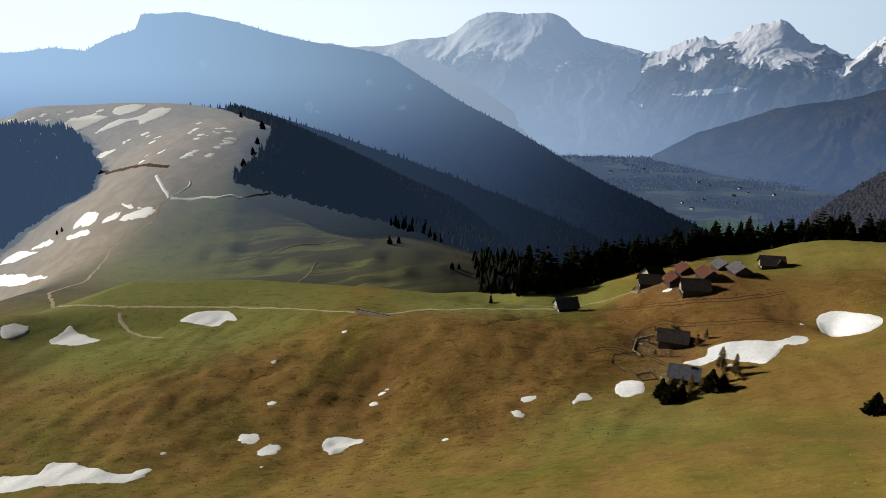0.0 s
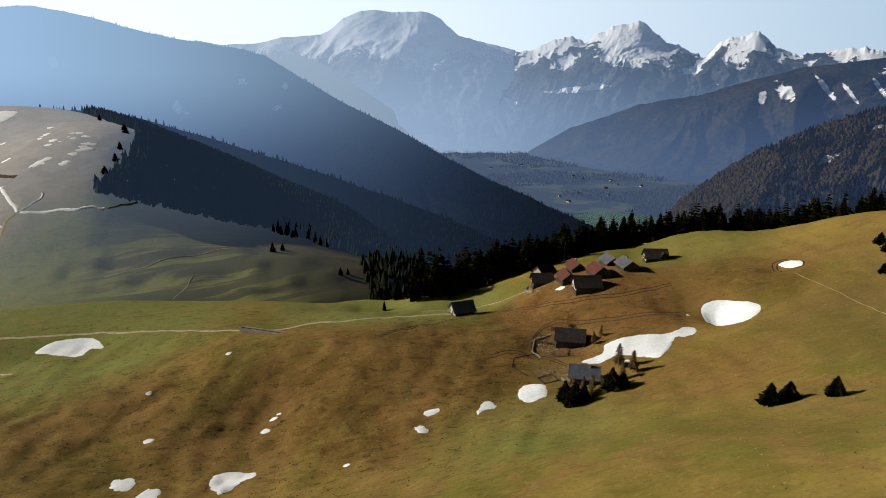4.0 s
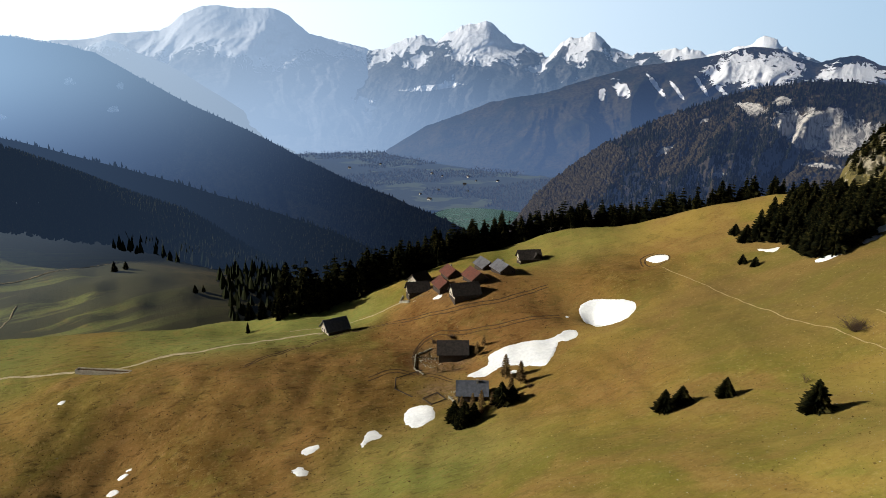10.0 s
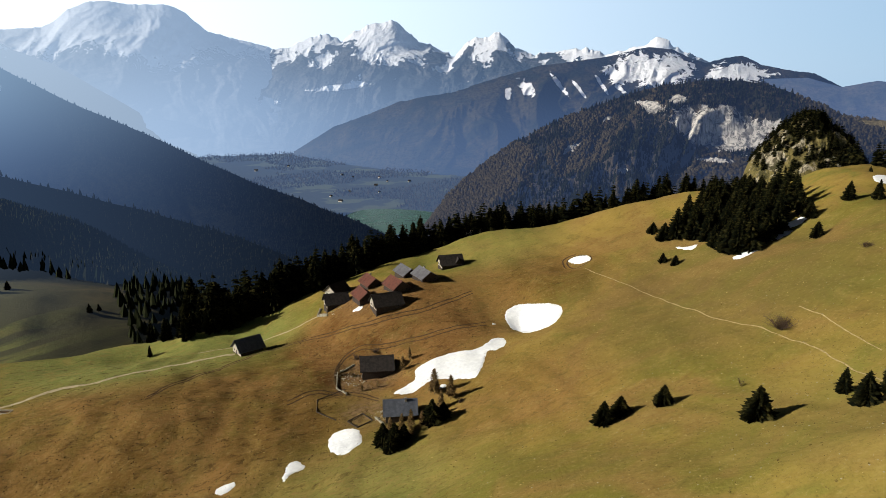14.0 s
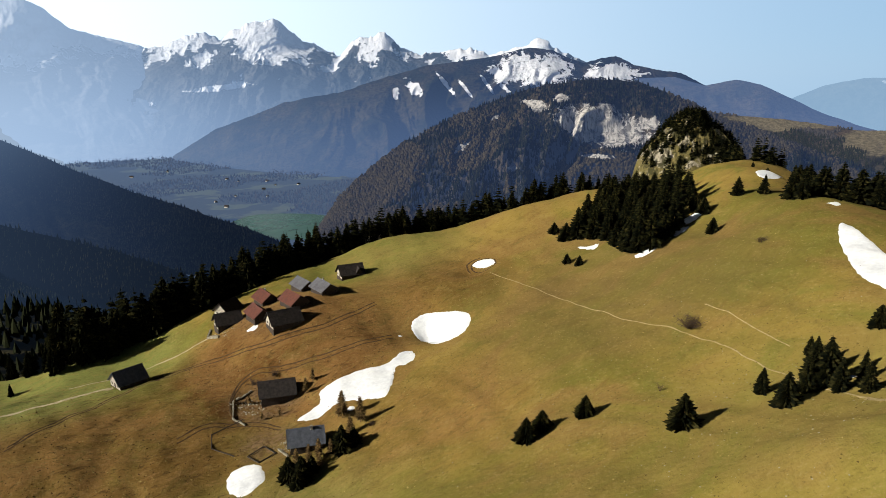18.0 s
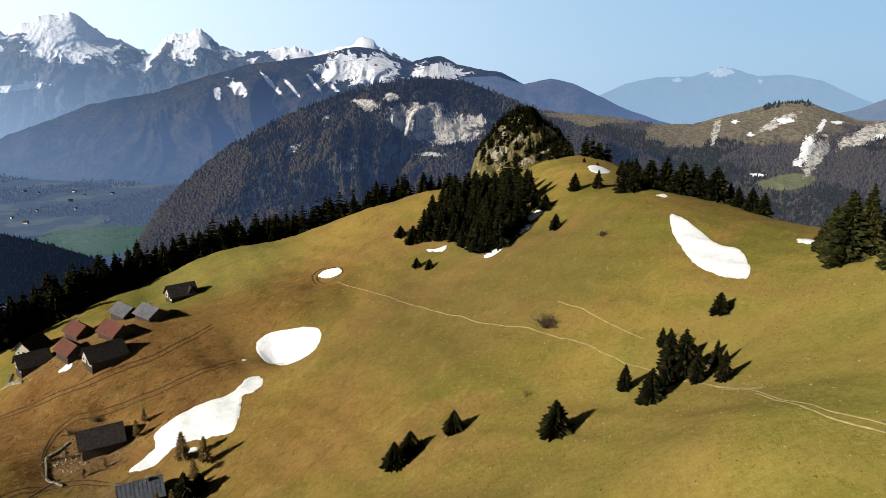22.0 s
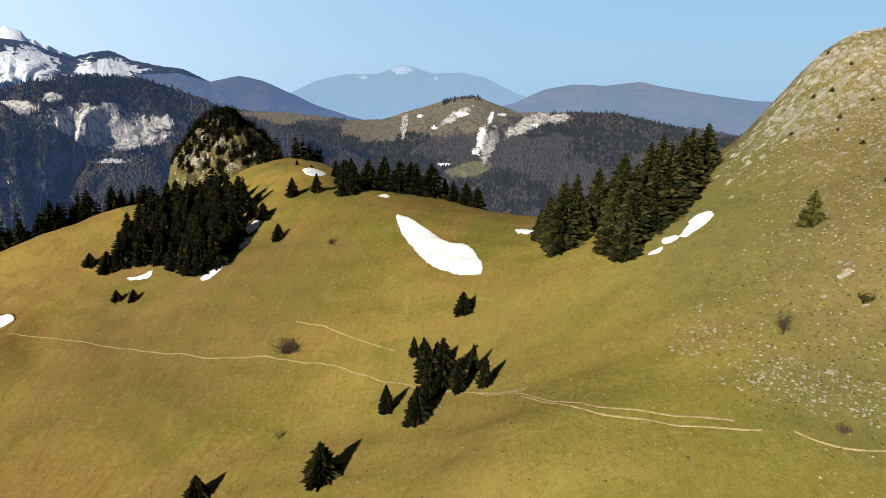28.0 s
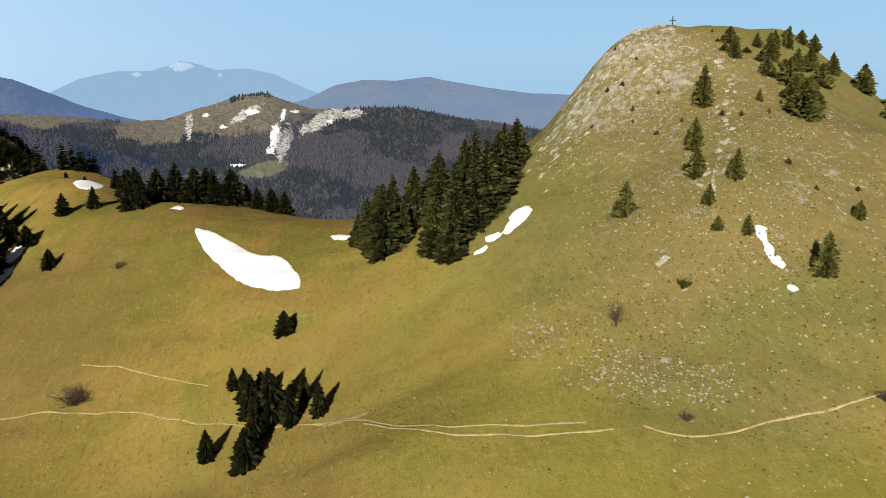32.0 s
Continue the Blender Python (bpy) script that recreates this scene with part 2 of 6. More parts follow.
def needle_material(name, shade, tone, tip):
    """Boughs, each of its own tone from dull to sunlit green; the sunlight is in the colour."""
    m, nt, b = material(name)
    g = nt.nodes.new("ShaderNodeNewGeometry")
    rnd = g.outputs["Random Per Island"]
    c = mix(nt, step(nt, rnd, 0.15, 0.7), shade, tone)
    c = mix(nt, step(nt, rnd, 0.72, 1.0), c, tip)
    tc = nt.nodes.new("ShaderNodeTexCoord")
    n = grain(nt, tc.outputs["Object"], 3.5, 4, 0.7)
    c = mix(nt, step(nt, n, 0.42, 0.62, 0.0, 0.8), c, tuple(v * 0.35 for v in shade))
    o = nt.nodes.new("ShaderNodeObjectInfo")
    c = mix(nt, step(nt, o.outputs["Random"], 0, 1, 0.0, 0.35), c, shade)
    nt.links.new(c, b.inputs["Base Color"])
    b.inputs["Roughness"].default_value, b.inputs["Specular IOR Level"].default_value = 1.0, 0.0
    bump(nt, n, b, 0.5, 0.2)
    return m


SUNWARD = (math.sin(radians(SUN_AZ)), math.cos(radians(SUN_AZ)), 0.0)


def toward_sun(nt, lo, hi):
    """0 to 1 over the plan, growing towards the side of the sky where the sun stands."""
    g = nt.nodes.new("ShaderNodeNewGeometry")
    v = nt.nodes.new("ShaderNodeVectorMath")
    v.operation = "MULTIPLY_ADD"
    nt.links.new(g.outputs["Position"], v.inputs[0])
    v.inputs[1].default_value, v.inputs[2].default_value = (1, 1, 0), (-10, -60, 0)
    u = nt.nodes.new("ShaderNodeVectorMath")
    u.operation = "NORMALIZE"
    nt.links.new(v.outputs[0], u.inputs[0])
    d = nt.nodes.new("ShaderNodeVectorMath")
    d.operation = "DOT_PRODUCT"
    nt.links.new(u.outputs[0], d.inputs[0])
    d.inputs[1].default_value = SUNWARD
    return step(nt, d.outputs["Value"], lo, hi)


def cover(nt, name, ragged, where, scale, edge=0.12):
    """Ground cover laid on a mountainside, with a ragged margin."""
    at = nt.nodes.new("ShaderNodeAttribute")
    at.attribute_name = name
    n = math_n(nt, "MULTIPLY", math_n(nt, "SUBTRACT", grain(nt, where, scale, 7, 0.68, 0.6), 0.5), ragged)
    return step(nt, math_n(nt, "ADD", at.outputs["Fac"], n), 1 - edge, 1 + edge)


def ridge_material(name, low, high, painted_haze, bright, thick, levels=(-250, 200), glare=(-0.6, 0.8, 1.0), patch=0.006, bumpy=10, covers=(), fine=0.6, flakes=None, deep=None):
    """A far mountainside: woods or meadow with snow and rock; haze is painted in as emission, brighter towards the sun.
    thick: the share of that haze emission at the two levels."""
    m, nt, b = material(name)
    p = place(nt)
    n1, n2 = grain(nt, p, patch, 5, 0.6, 0.5), grain(nt, p, patch * 9, 5, 0.65)
    c = mix(nt, step(nt, n1, 0.40, 0.60), low, high)
    c = mix(nt, step(nt, n2, 0.42, 0.64, 0.0, fine), c, tuple(v * 0.3 for v in low))
    for kind in covers:
        if kind == "rock":
            n6 = grain(nt, place(nt, (1, 1, 0.16)), 0.085, 6, 0.7, 0.8)
            c = mix(nt, cover(nt, "rock", 3.4, place(nt, (1, 1, 0.5)), 0.045), c, mix(nt, step(nt, n6, 0.44, 0.60), (0.46, 0.44, 0.41), (0.13, 0.125, 0.12)))
        elif kind == "meadow":
            c = mix(nt, cover(nt, "meadow", 1.3, p, 0.012), c, mix(nt, step(nt, n2, 0.38, 0.62), (0.150, 0.124, 0.074), (0.078, 0.064, 0.040)))
        elif kind == "green":
            c = mix(nt, cover(nt, "green", 1.0, p, 0.012), c, mix(nt, n2, (0.085, 0.092, 0.038), (0.125, 0.122, 0.055)))
        else:
            c = mix(nt, cover(nt, "snow", 3.3, place(nt, (1, 1, 0.6)), flakes or max(0.026, patch * 4), 0.08), c, (0.72, 0.74, 0.79))
    nt.links.new(c, b.inputs["Base Color"])
    b.inputs["Roughness"].default_value = 1.0
    b.inputs["Specular IOR Level"].default_value = 0.0
    bump(nt, n2, b, 0.8, bumpy)
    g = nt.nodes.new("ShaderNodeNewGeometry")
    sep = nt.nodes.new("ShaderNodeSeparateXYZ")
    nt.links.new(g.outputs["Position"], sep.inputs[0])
    # haze colour emitted by the mountainside itself
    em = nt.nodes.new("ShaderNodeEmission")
    glow = mix(nt, toward_sun(nt, -0.6, 0.8), painted_haze, bright)
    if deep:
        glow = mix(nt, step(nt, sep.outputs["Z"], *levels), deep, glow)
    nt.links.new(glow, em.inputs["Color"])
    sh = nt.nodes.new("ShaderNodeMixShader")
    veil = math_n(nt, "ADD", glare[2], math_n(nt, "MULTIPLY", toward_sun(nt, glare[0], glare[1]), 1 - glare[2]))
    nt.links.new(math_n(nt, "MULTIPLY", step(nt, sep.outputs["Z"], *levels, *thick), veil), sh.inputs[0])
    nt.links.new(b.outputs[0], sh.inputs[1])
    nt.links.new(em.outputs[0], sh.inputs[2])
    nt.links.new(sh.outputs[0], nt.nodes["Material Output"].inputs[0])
    return m


def turf_material():
    m, nt, b = material("pasture_turf")
    p = place(nt)
    big, mid, fine = grain(nt, p, 0.011, 5, 0.6, 0.8), grain(nt, p, 0.05, 6, 0.65, 0.6), grain(nt, p, 0.55, 5, 0.7)
    streak = grain(nt, place(nt, (0.05, 0.4, 0.2)), 1.0, 4, 0.6, 0.5)
    speck = grain(nt, p, 2.6, 3, 0.7)
    green, straw, rust, dark = (0.126, 0.112, 0.020), (0.218, 0.152, 0.037), (0.108, 0.051, 0.014), (0.036, 0.026, 0.009)
    hue = grain(nt, place(nt, (1, 1, 0.5)), 0.024, 5, 0.58, 1.2)
    c = mix(nt, step(nt, big, 0.40, 0.62), green, straw)
    c = mix(nt, step(nt, hue, 0.46, 0.62, 0.0, 0.85), c, (0.190, 0.120, 0.037))
    c = mix(nt, step(nt, hue, 0.34, 0.45, 0.7, 0.0), c, (0.116, 0.118, 0.021))
    # last year's matted brown grass on the slope below the huts, and fresh green along the crest
    brown = math_n(nt, "MAXIMUM", math_n(nt, "MULTIPLY", spot(nt, 20, 262, 84, 0.5), 0.78), math_n(nt, "MAXIMUM", spot(nt, 112, 288, 64, 0.5), math_n(nt, "MULTIPLY", spot(nt, -70, 250, 90, 0.6), 0.48)))
    brown = math_n(nt, "MAXIMUM", brown, math_n(nt, "MAXIMUM", math_n(nt, "MULTIPLY", spot(nt, 190, 290, 50, 0.7), 0.7), math_n(nt, "MULTIPLY", spot(nt, 122, 212, 46, 0.7), 0.45)))
    c = mix(nt, math_n(nt, "MULTIPLY", brown, step(nt, mid, 0.25, 0.5)), c, mix(nt, step(nt, hue, 0.35, 0.6), rust, (0.185, 0.100, 0.032)))
    # the (-120, 540) spot also brightens, in colour, terraces that get little sun
    fresh = math_n(nt, "MAXIMUM", math_n(nt, "MULTIPLY", spot(nt, 200, 350, 60, 0.7), 0.5), math_n(nt, "MAXIMUM", spot(nt, 30, 366, 80, 0.45), math_n(nt, "MAXIMUM", spot(nt, -150, 372, 120, 0.4), spot(nt, -120, 540, 190, 0.4))))
    fresh = math_n(nt, "MAXIMUM", fresh, math_n(nt, "MULTIPLY", spot(nt, 60, 200, 50, 0.8), 0.6))
    c = mix(nt, math_n(nt, "MULTIPLY", fresh, step(nt, mid, 0.2, 0.55, 0.6, 1.0)), c, (0.152, 0.168, 0.044))
    wash = grain(nt, p, 0.06, 6, 0.66, 1.0)
    c = mix(nt, step(nt, wash, 0.52, 0.68, 0.0, 0.45), c, (0.240, 0.170, 0.050))
    c = mix(nt, step(nt, wash, 0.32, 0.46, 0.4, 0.0), c, (0.092, 0.080, 0.020))
    c = mix(nt, step(nt, streak, 0.52, 0.75, 0.0, 0.3), c, rust)
    c = mix(nt, step(nt, fine, 0.54, 0.76, 0.0, 0.3), c, dark)
    tuft = grain(nt, p, 0.22, 6, 0.72, 0.25)
    c = mix(nt, step(nt, tuft, 0.54, 0.70, 0.0, 0.28), c, (0.075, 0.058, 0.015))
    c = mix(nt, step(nt, tuft, 0.32, 0.44, 0.3, 0.0), c, (0.26, 0.19, 0.07))
    c = mix(nt, step(nt, speck, 0.58, 0.8, 0.0, 0.3), c, (0.27, 0.20, 0.08))
    c = mix(nt, math_n(nt, "MULTIPLY", spot(nt, 152, 92, 80, 0.7), step(nt, mid, 0.3, 0.6, 0.75, 0.35)), c, (0.210, 0.178, 0.042))
    c = mix(nt, math_n(nt, "MULTIPLY", spot(nt, 208, 205, 80, 0.7), step(nt, mid, 0.3, 0.6, 0.9, 0.5)), c, (0.115, 0.080, 0.027))
    fleck = grain(nt, place(nt, (1, 1, 0.4)), 0.8, 5, 0.78)
    c = mix(nt, step(nt, fleck, 0.55, 0.66, 0.0, 0.4), c, (0.27, 0.205, 0.085))
    c = mix(nt, step(nt, fleck, 0.34, 0.45, 0.4, 0.0), c, (0.062, 0.046, 0.013))
    clod = grain(nt, place(nt, (0.7, 1.5, 0.7)), 0.30, 5, 0.78, 0.5)
    rough_turf = math_n(nt, "MAXIMUM", math_n(nt, "MAXIMUM", brown, spot(nt, -60, 250, 190, 0.4)), 0.15)
    # dark plants and small tussock shadows, both put into the colour
    c = mix(nt, math_n(nt, "MULTIPLY", step(nt, clod, 0.54, 0.64, 0.0, 0.6), rough_turf), c, (0.034, 0.021, 0.008))
    c = mix(nt, math_n(nt, "MULTIPLY", step(nt, clod, 0.36, 0.46, 0.5, 0.0), rough_turf), c, (0.215, 0.130, 0.052))
    soil = math_n(nt, "MAXIMUM", spot(nt, 95, 271, 17, 0.5), math_n(nt, "MAXIMUM", spot(nt, 84, 246, 13, 0.6), math_n(nt, "MULTIPLY", spot(nt, 124, 322, 26, 0.6), 0.6)))
    c = mix(nt, math_n(nt, "MULTIPLY", soil, step(nt, tuft, 0.36, 0.60, 0.25, 0.9)), c, mix(nt, step(nt, fine, 0.4, 0.6), (0.075, 0.045, 0.022), (0.170, 0.110, 0.060)))
    stony = math_n(nt, "MULTIPLY", math_n(nt, "MAXIMUM", spot(nt, 180, 0, 85, 0.3), spot(nt, 125, 40, 28, 0.6)), step(nt, tuft, 0.3, 0.6, 0.55, 0.95))
    c = mix(nt, stony, c, mix(nt, step(nt, hue, 0.4, 0.6), (0.122, 0.116, 0.036), (0.140, 0.116, 0.044)))
    ragged = grain(nt, place(nt, (0.8, 1.3, 1.0)), 0.45, 6, 0.8, 0.8)
    c = mix(nt, math_n(nt, "MULTIPLY", stony, step(nt, ragged, 0.52, 0.66, 0.0, 0.65)), c, (0.062, 0.054, 0.019))
    c = mix(nt, math_n(nt, "MULTIPLY", stony, step(nt, ragged, 0.34, 0.46, 0.65, 0.0)), c, (0.235, 0.195, 0.090))
    bare = math_n(nt, "ADD", math_n(nt, "MULTIPLY", math_n(nt, "MAXIMUM", spot(nt, 218, 26, 34, 0.6), math_n(nt, "MULTIPLY", spot(nt, 180, 10, 60, 0.6), 0.55)), 0.22), grain(nt, place(nt, (1, 1, 0.5)), 0.35, 6, 0.74, 0.5))
    c = mix(nt, step(nt, bare, 0.67, 0.75, 0.0, 0.85), c, mix(nt, step(nt, fine, 0.35, 0.6), (0.30, 0.28, 0.22), (0.16, 0.145, 0.11)))
    # dry heath in long bands along the old field banks, darkened for the shade there
    turn = nt.nodes.new("ShaderNodeVectorRotate")
    turn.rotation_type = "Z_AXIS"
    turn.inputs["Angle"].default_value = -0.44
    nt.links.new(p, turn.inputs["Vector"])
    lay = nt.nodes.new("ShaderNodeMapping")
    lay.inputs["Scale"].default_value = (0.14, 1.0, 0.5)
    nt.links.new(turn.outputs[0], lay.inputs[0])
    band = grain(nt, lay.outputs[0], 0.05, 5, 0.62, 0.2)
    c = mix(nt, math_n(nt, "MULTIPLY", spot(nt, -40, 575, 190, 0.4), step(nt, band, 0.41, 0.52, 0.0, 0.85)), c, (0.050, 0.046, 0.023))
    # shadow of the domed hill and its wood, painted as a dark patch
    c = mix(nt, math_n(nt, "MULTIPLY", spot(nt, 30, 545, 95, 0.5), 0.85), c, (0.040, 0.038, 0.018))
    # rough wooded and heath ground away from the pasture
    g = nt.nodes.new("ShaderNodeNewGeometry")
    near = math_n(nt, "MAXIMUM", spot(nt, 60, 150, 480, 0.25), spot(nt, -130, 540, 190, 0.4))
    heath = mix(nt, step(nt, mid, 0.35, 0.65), (0.035, 0.034, 0.014), (0.085, 0.064, 0.026))
    west = math_n(nt, "MAXIMUM", spot(nt, -330, 800, 330, 0.35), spot(nt, -440, 900, 300, 0.2))
    c = mix(nt, near, mix(nt, west, heath, mix(nt, step(nt, mid, 0.4, 0.62), (0.27, 0.205, 0.125), (0.34, 0.265, 0.175))), c)
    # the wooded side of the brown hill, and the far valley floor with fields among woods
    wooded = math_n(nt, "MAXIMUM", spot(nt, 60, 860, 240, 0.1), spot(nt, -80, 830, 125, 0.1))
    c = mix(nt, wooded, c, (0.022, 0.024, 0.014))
    far = spot(nt, 60, 150, 1500, 0.25)
    fields = mix(nt, step(nt, grain(nt, p, 0.0055, 4, 0.6, 0.4), 0.52, 0.58), (0.040, 0.039, 0.027), (0.088, 0.094, 0.042))
    c = mix(nt, far, fields, c)
    nt.links.new(c, b.inputs["Base Color"])
    b.inputs["Roughness"].default_value = 1.0
    b.inputs["Specular IOR Level"].default_value = 0.08
    # haze painted as emission: blue with distance, paler on the sun's side
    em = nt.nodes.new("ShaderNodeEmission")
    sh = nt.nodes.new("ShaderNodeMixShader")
    painted_haze = math_n(nt, "SUBTRACT", 0.48, math_n(nt, "ADD", math_n(nt, "MULTIPLY", spot(nt, 60, 150, 1150, 0.45), 0.36), math_n(nt, "MULTIPLY", spot(nt, 60, 150, 3400, 0.5), 0.12)))
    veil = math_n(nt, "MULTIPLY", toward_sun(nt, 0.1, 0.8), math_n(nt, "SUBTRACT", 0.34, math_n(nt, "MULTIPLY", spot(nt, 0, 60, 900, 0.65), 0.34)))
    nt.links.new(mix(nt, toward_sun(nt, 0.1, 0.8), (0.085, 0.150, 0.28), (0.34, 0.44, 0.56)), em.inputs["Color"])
    nt.links.new(math_n(nt, "MAXIMUM", painted_haze, veil), sh.inputs[0])
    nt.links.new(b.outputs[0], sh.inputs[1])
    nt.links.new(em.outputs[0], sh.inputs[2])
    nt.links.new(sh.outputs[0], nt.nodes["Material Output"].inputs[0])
    h = math_n(nt, "ADD", math_n(nt, "MULTIPLY", fine, 1.0), math_n(nt, "MULTIPLY", mid, 3.0))
    bump(nt, math_n(nt, "ADD", math_n(nt, "ADD", h, tuft), math_n(nt, "MULTIPLY", math_n(nt, "MULTIPLY", clod, rough_turf), -8.0)), b, 0.30, 1.0)
    return m


def wood_material(name, tones, painted_haze, thick):
    """Crowns of a far wood, each of its own tone, with blue haze mixed in as emission."""
    m, nt, b = material(name)
    g = nt.nodes.new("ShaderNodeNewGeometry")
    rnd = g.outputs["Random Per Island"]
    c = mix(nt, step(nt, rnd, 0.0, 0.5), tones[0], tones[1])
    c = mix(nt, step(nt, rnd, 0.5, 1.0), c, tones[2])
    c = mix(nt, step(nt, grain(nt, place(nt), 0.5, 3, 0.7), 0.4, 0.65, 0.0, 0.6), c, tuple(v * 0.4 for v in tones[0]))
    nt.links.new(c, b.inputs["Base Color"])
    b.inputs["Roughness"].default_value, b.inputs["Specular IOR Level"].default_value = 1.0, 0.0
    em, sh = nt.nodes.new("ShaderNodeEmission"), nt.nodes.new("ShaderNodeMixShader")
    em.inputs["Color"].default_value = (*painted_haze, 1)
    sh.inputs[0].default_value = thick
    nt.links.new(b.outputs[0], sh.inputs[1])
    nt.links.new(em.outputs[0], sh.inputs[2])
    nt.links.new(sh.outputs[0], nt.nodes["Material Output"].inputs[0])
    return m


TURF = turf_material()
SNOW = simple("old_snow", (0.68, 0.70, 0.73), (0.58, 0.61, 0.66), 0.12, 0.6, 0.25)
FRESH = simple("bright_snow", (0.88, 0.89, 0.91), (0.80, 0.82, 0.85), 0.12, 0.6, 0.15)
BARK = simple("spruce_bark", (0.085, 0.062, 0.045), (0.05, 0.038, 0.03), 3, 0.95, 0.5, (1, 1, 0.2))
# near-black needles: the shade of backlit trees put into the bough colours
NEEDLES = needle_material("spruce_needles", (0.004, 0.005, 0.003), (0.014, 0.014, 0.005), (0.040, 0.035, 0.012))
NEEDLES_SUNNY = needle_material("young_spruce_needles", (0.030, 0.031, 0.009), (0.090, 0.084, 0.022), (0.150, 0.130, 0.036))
TWIGS = simple("bare_twigs", (0.075, 0.048, 0.030), (0.04, 0.028, 0.02), 3, 0.95, 0.2, local=True)
PALE_TWIGS = simple("grey_twigs", (0.17, 0.14, 0.11), (0.09, 0.075, 0.06), 3, 0.95, 0.2, local=True)
AUTUMN = needle_material("dry_larch_twigs", (0.09, 0.06, 0.03), (0.24, 0.155, 0.06), (0.36, 0.24, 0.09))
TUSSOCK = needle_material("grass_tussocks", (0.130, 0.095, 0.028), (0.200, 0.150, 0.045), (0.32, 0.25, 0.10))
CLODS = needle_material("heath_clods", (0.050, 0.031, 0.013), (0.085, 0.050, 0.020), (0.140, 0.085, 0.034))
HEATHER = needle_material("hill_heather", (0.085, 0.072, 0.022), (0.125, 0.104, 0.032), (0.190, 0.155, 0.058))
TRACK = simple("worn_track_earth", (0.34, 0.265, 0.140), (0.19, 0.145, 0.070), 0.9, 1.0, 0.4)
GRAVEL = simple("pale_track_gravel", (0.34, 0.29, 0.20), (0.22, 0.18, 0.11), 0.5, 1.0, 0.4)
RUT = simple("wheel_rut_earth", (0.034, 0.020, 0.009), (0.090, 0.052, 0.022), 1.1, 1.0, 0.4)
ROCK = simple("limestone", (0.29, 0.27, 0.215), (0.13, 0.12, 0.09), 0.9, 0.95, 0.8)
PLANK = simple("weathered_planks", (0.048, 0.037, 0.029), (0.026, 0.020, 0.017), 1.5, 0.9, 0.5, (6, 6, 0.6), local=True)
PLASTER = simple("limewashed_stone", (0.36, 0.33, 0.28), (0.20, 0.18, 0.15), 0.9, 0.95, 0.4, local=True)
SHEET_GREY = simple("grey_sheet_metal", (0.125, 0.125, 0.140), (0.075, 0.075, 0.088), 0.4, 0.6, 0.08, metal=0.2, local=True)
SHEET_RED = simple("rusty_red_sheet_metal", (0.125, 0.043, 0.030), (0.070, 0.034, 0.027), 0.6, 0.6, 0.1, metal=0.2, local=True)
SLATE = simple("blue_slate_roof", (0.085, 0.095, 0.120), (0.050, 0.055, 0.070), 0.8, 0.55, 0.3, local=True)
SHINGLE = simple("dark_wooden_shingles", (0.040, 0.034, 0.032), (0.022, 0.020, 0.020), 0.9, 0.95, 0.4, local=True, shine=0.05)
GLASS = simple("dark_window_glass", (0.02, 0.024, 0.03), None, 1, 0.08, 0.0, local=True)
WATER = simple("lake_water", (0.06, 0.125, 0.105), (0.05, 0.11, 0.095), 0.004, 0.25, 0.02)
IRON = simple("dark_iron", (0.03, 0.03, 0.03), None, 2, 0.5, 0.1, metal=0.6, local=True)

# ---------------------------------------------------------------- helpers for meshes
def mesh_object(name, verts, faces, mat, parent=None, shade=False, label=""):
    me = bpy.data.meshes.new(name)
    me.from_pydata([tuple(v) for v in verts], [], faces)
    me.materials.append(mat)
    if shade:
        me.polygons.foreach_set("use_smooth", [True] * len(me.polygons))
    me.update()
    ob = new(name, me)
    if parent is not None:
        ob.parent = parent
    if label:
        tagged(ob, label)
    return ob


def grid_faces(nu, nv):
    i = (np.arange(nv - 1)[:, None] * nu + np.arange(nu - 1)).ravel()
    return np.stack([i, i + 1, i + nu + 1, i + nu], 1)


def grid_object(name, x, y, z, mat, smoothed=True):
    """A sheet from arrays of one shape (rows, columns)."""
    nv, nu = x.shape
    me = bpy.data.meshes.new(name)
    co = np.stack([x, y, z], -1).reshape(-1, 3).astype(np.float32)
    fc = grid_faces(nu, nv)
    me.vertices.add(len(co))
    me.vertices.foreach_set("co", co.ravel())
    me.loops.add(fc.size)
    me.loops.foreach_set("vertex_index", fc.ravel().astype(np.int32))
    me.polygons.add(len(fc))
    me.polygons.foreach_set("loop_start", (np.arange(len(fc)) * 4).astype(np.int32))
    me.polygons.foreach_set("loop_total", np.full(len(fc), 4, np.int32))
    me.polygons.foreach_set("use_smooth", np.full(len(fc), smoothed))
    me.materials.append(mat)
    me.update()
    me.validate()
    return new(name, me)


def fractal(x, y, octaves=5, seed=0.0, ridged=False):
    """Fractal value noise over arrays."""
    rng = np.random.RandomState(int(seed * 10) + 7)
    tab = rng.rand(256, 256)
    out, amp, total = np.zeros(np.shape(x)), 1.0, 0.0
    for o in range(octaves):
        fx, fy = x * 2 ** o + 17.3 * o, y * 2 ** o + 9.1 * o
        ix, iy = np.floor(fx).astype(int), np.floor(fy).astype(int)
        u, v = fx - ix, fy - iy
        u, v = u * u * (3 - 2 * u), v * v * (3 - 2 * v)
        a, b = tab[ix % 256, iy % 256], tab[(ix + 1) % 256, iy % 256]
        c, d = tab[ix % 256, (iy + 1) % 256], tab[(ix + 1) % 256, (iy + 1) % 256]
        n = (a * (1 - u) + b * u) * (1 - v) + (c * (1 - u) + d * u) * v
        if ridged:
            n = 1 - np.abs(2 * n - 1)
        out, total, amp = out + amp * n, total + amp, amp * 0.5
    return out / total - 0.5


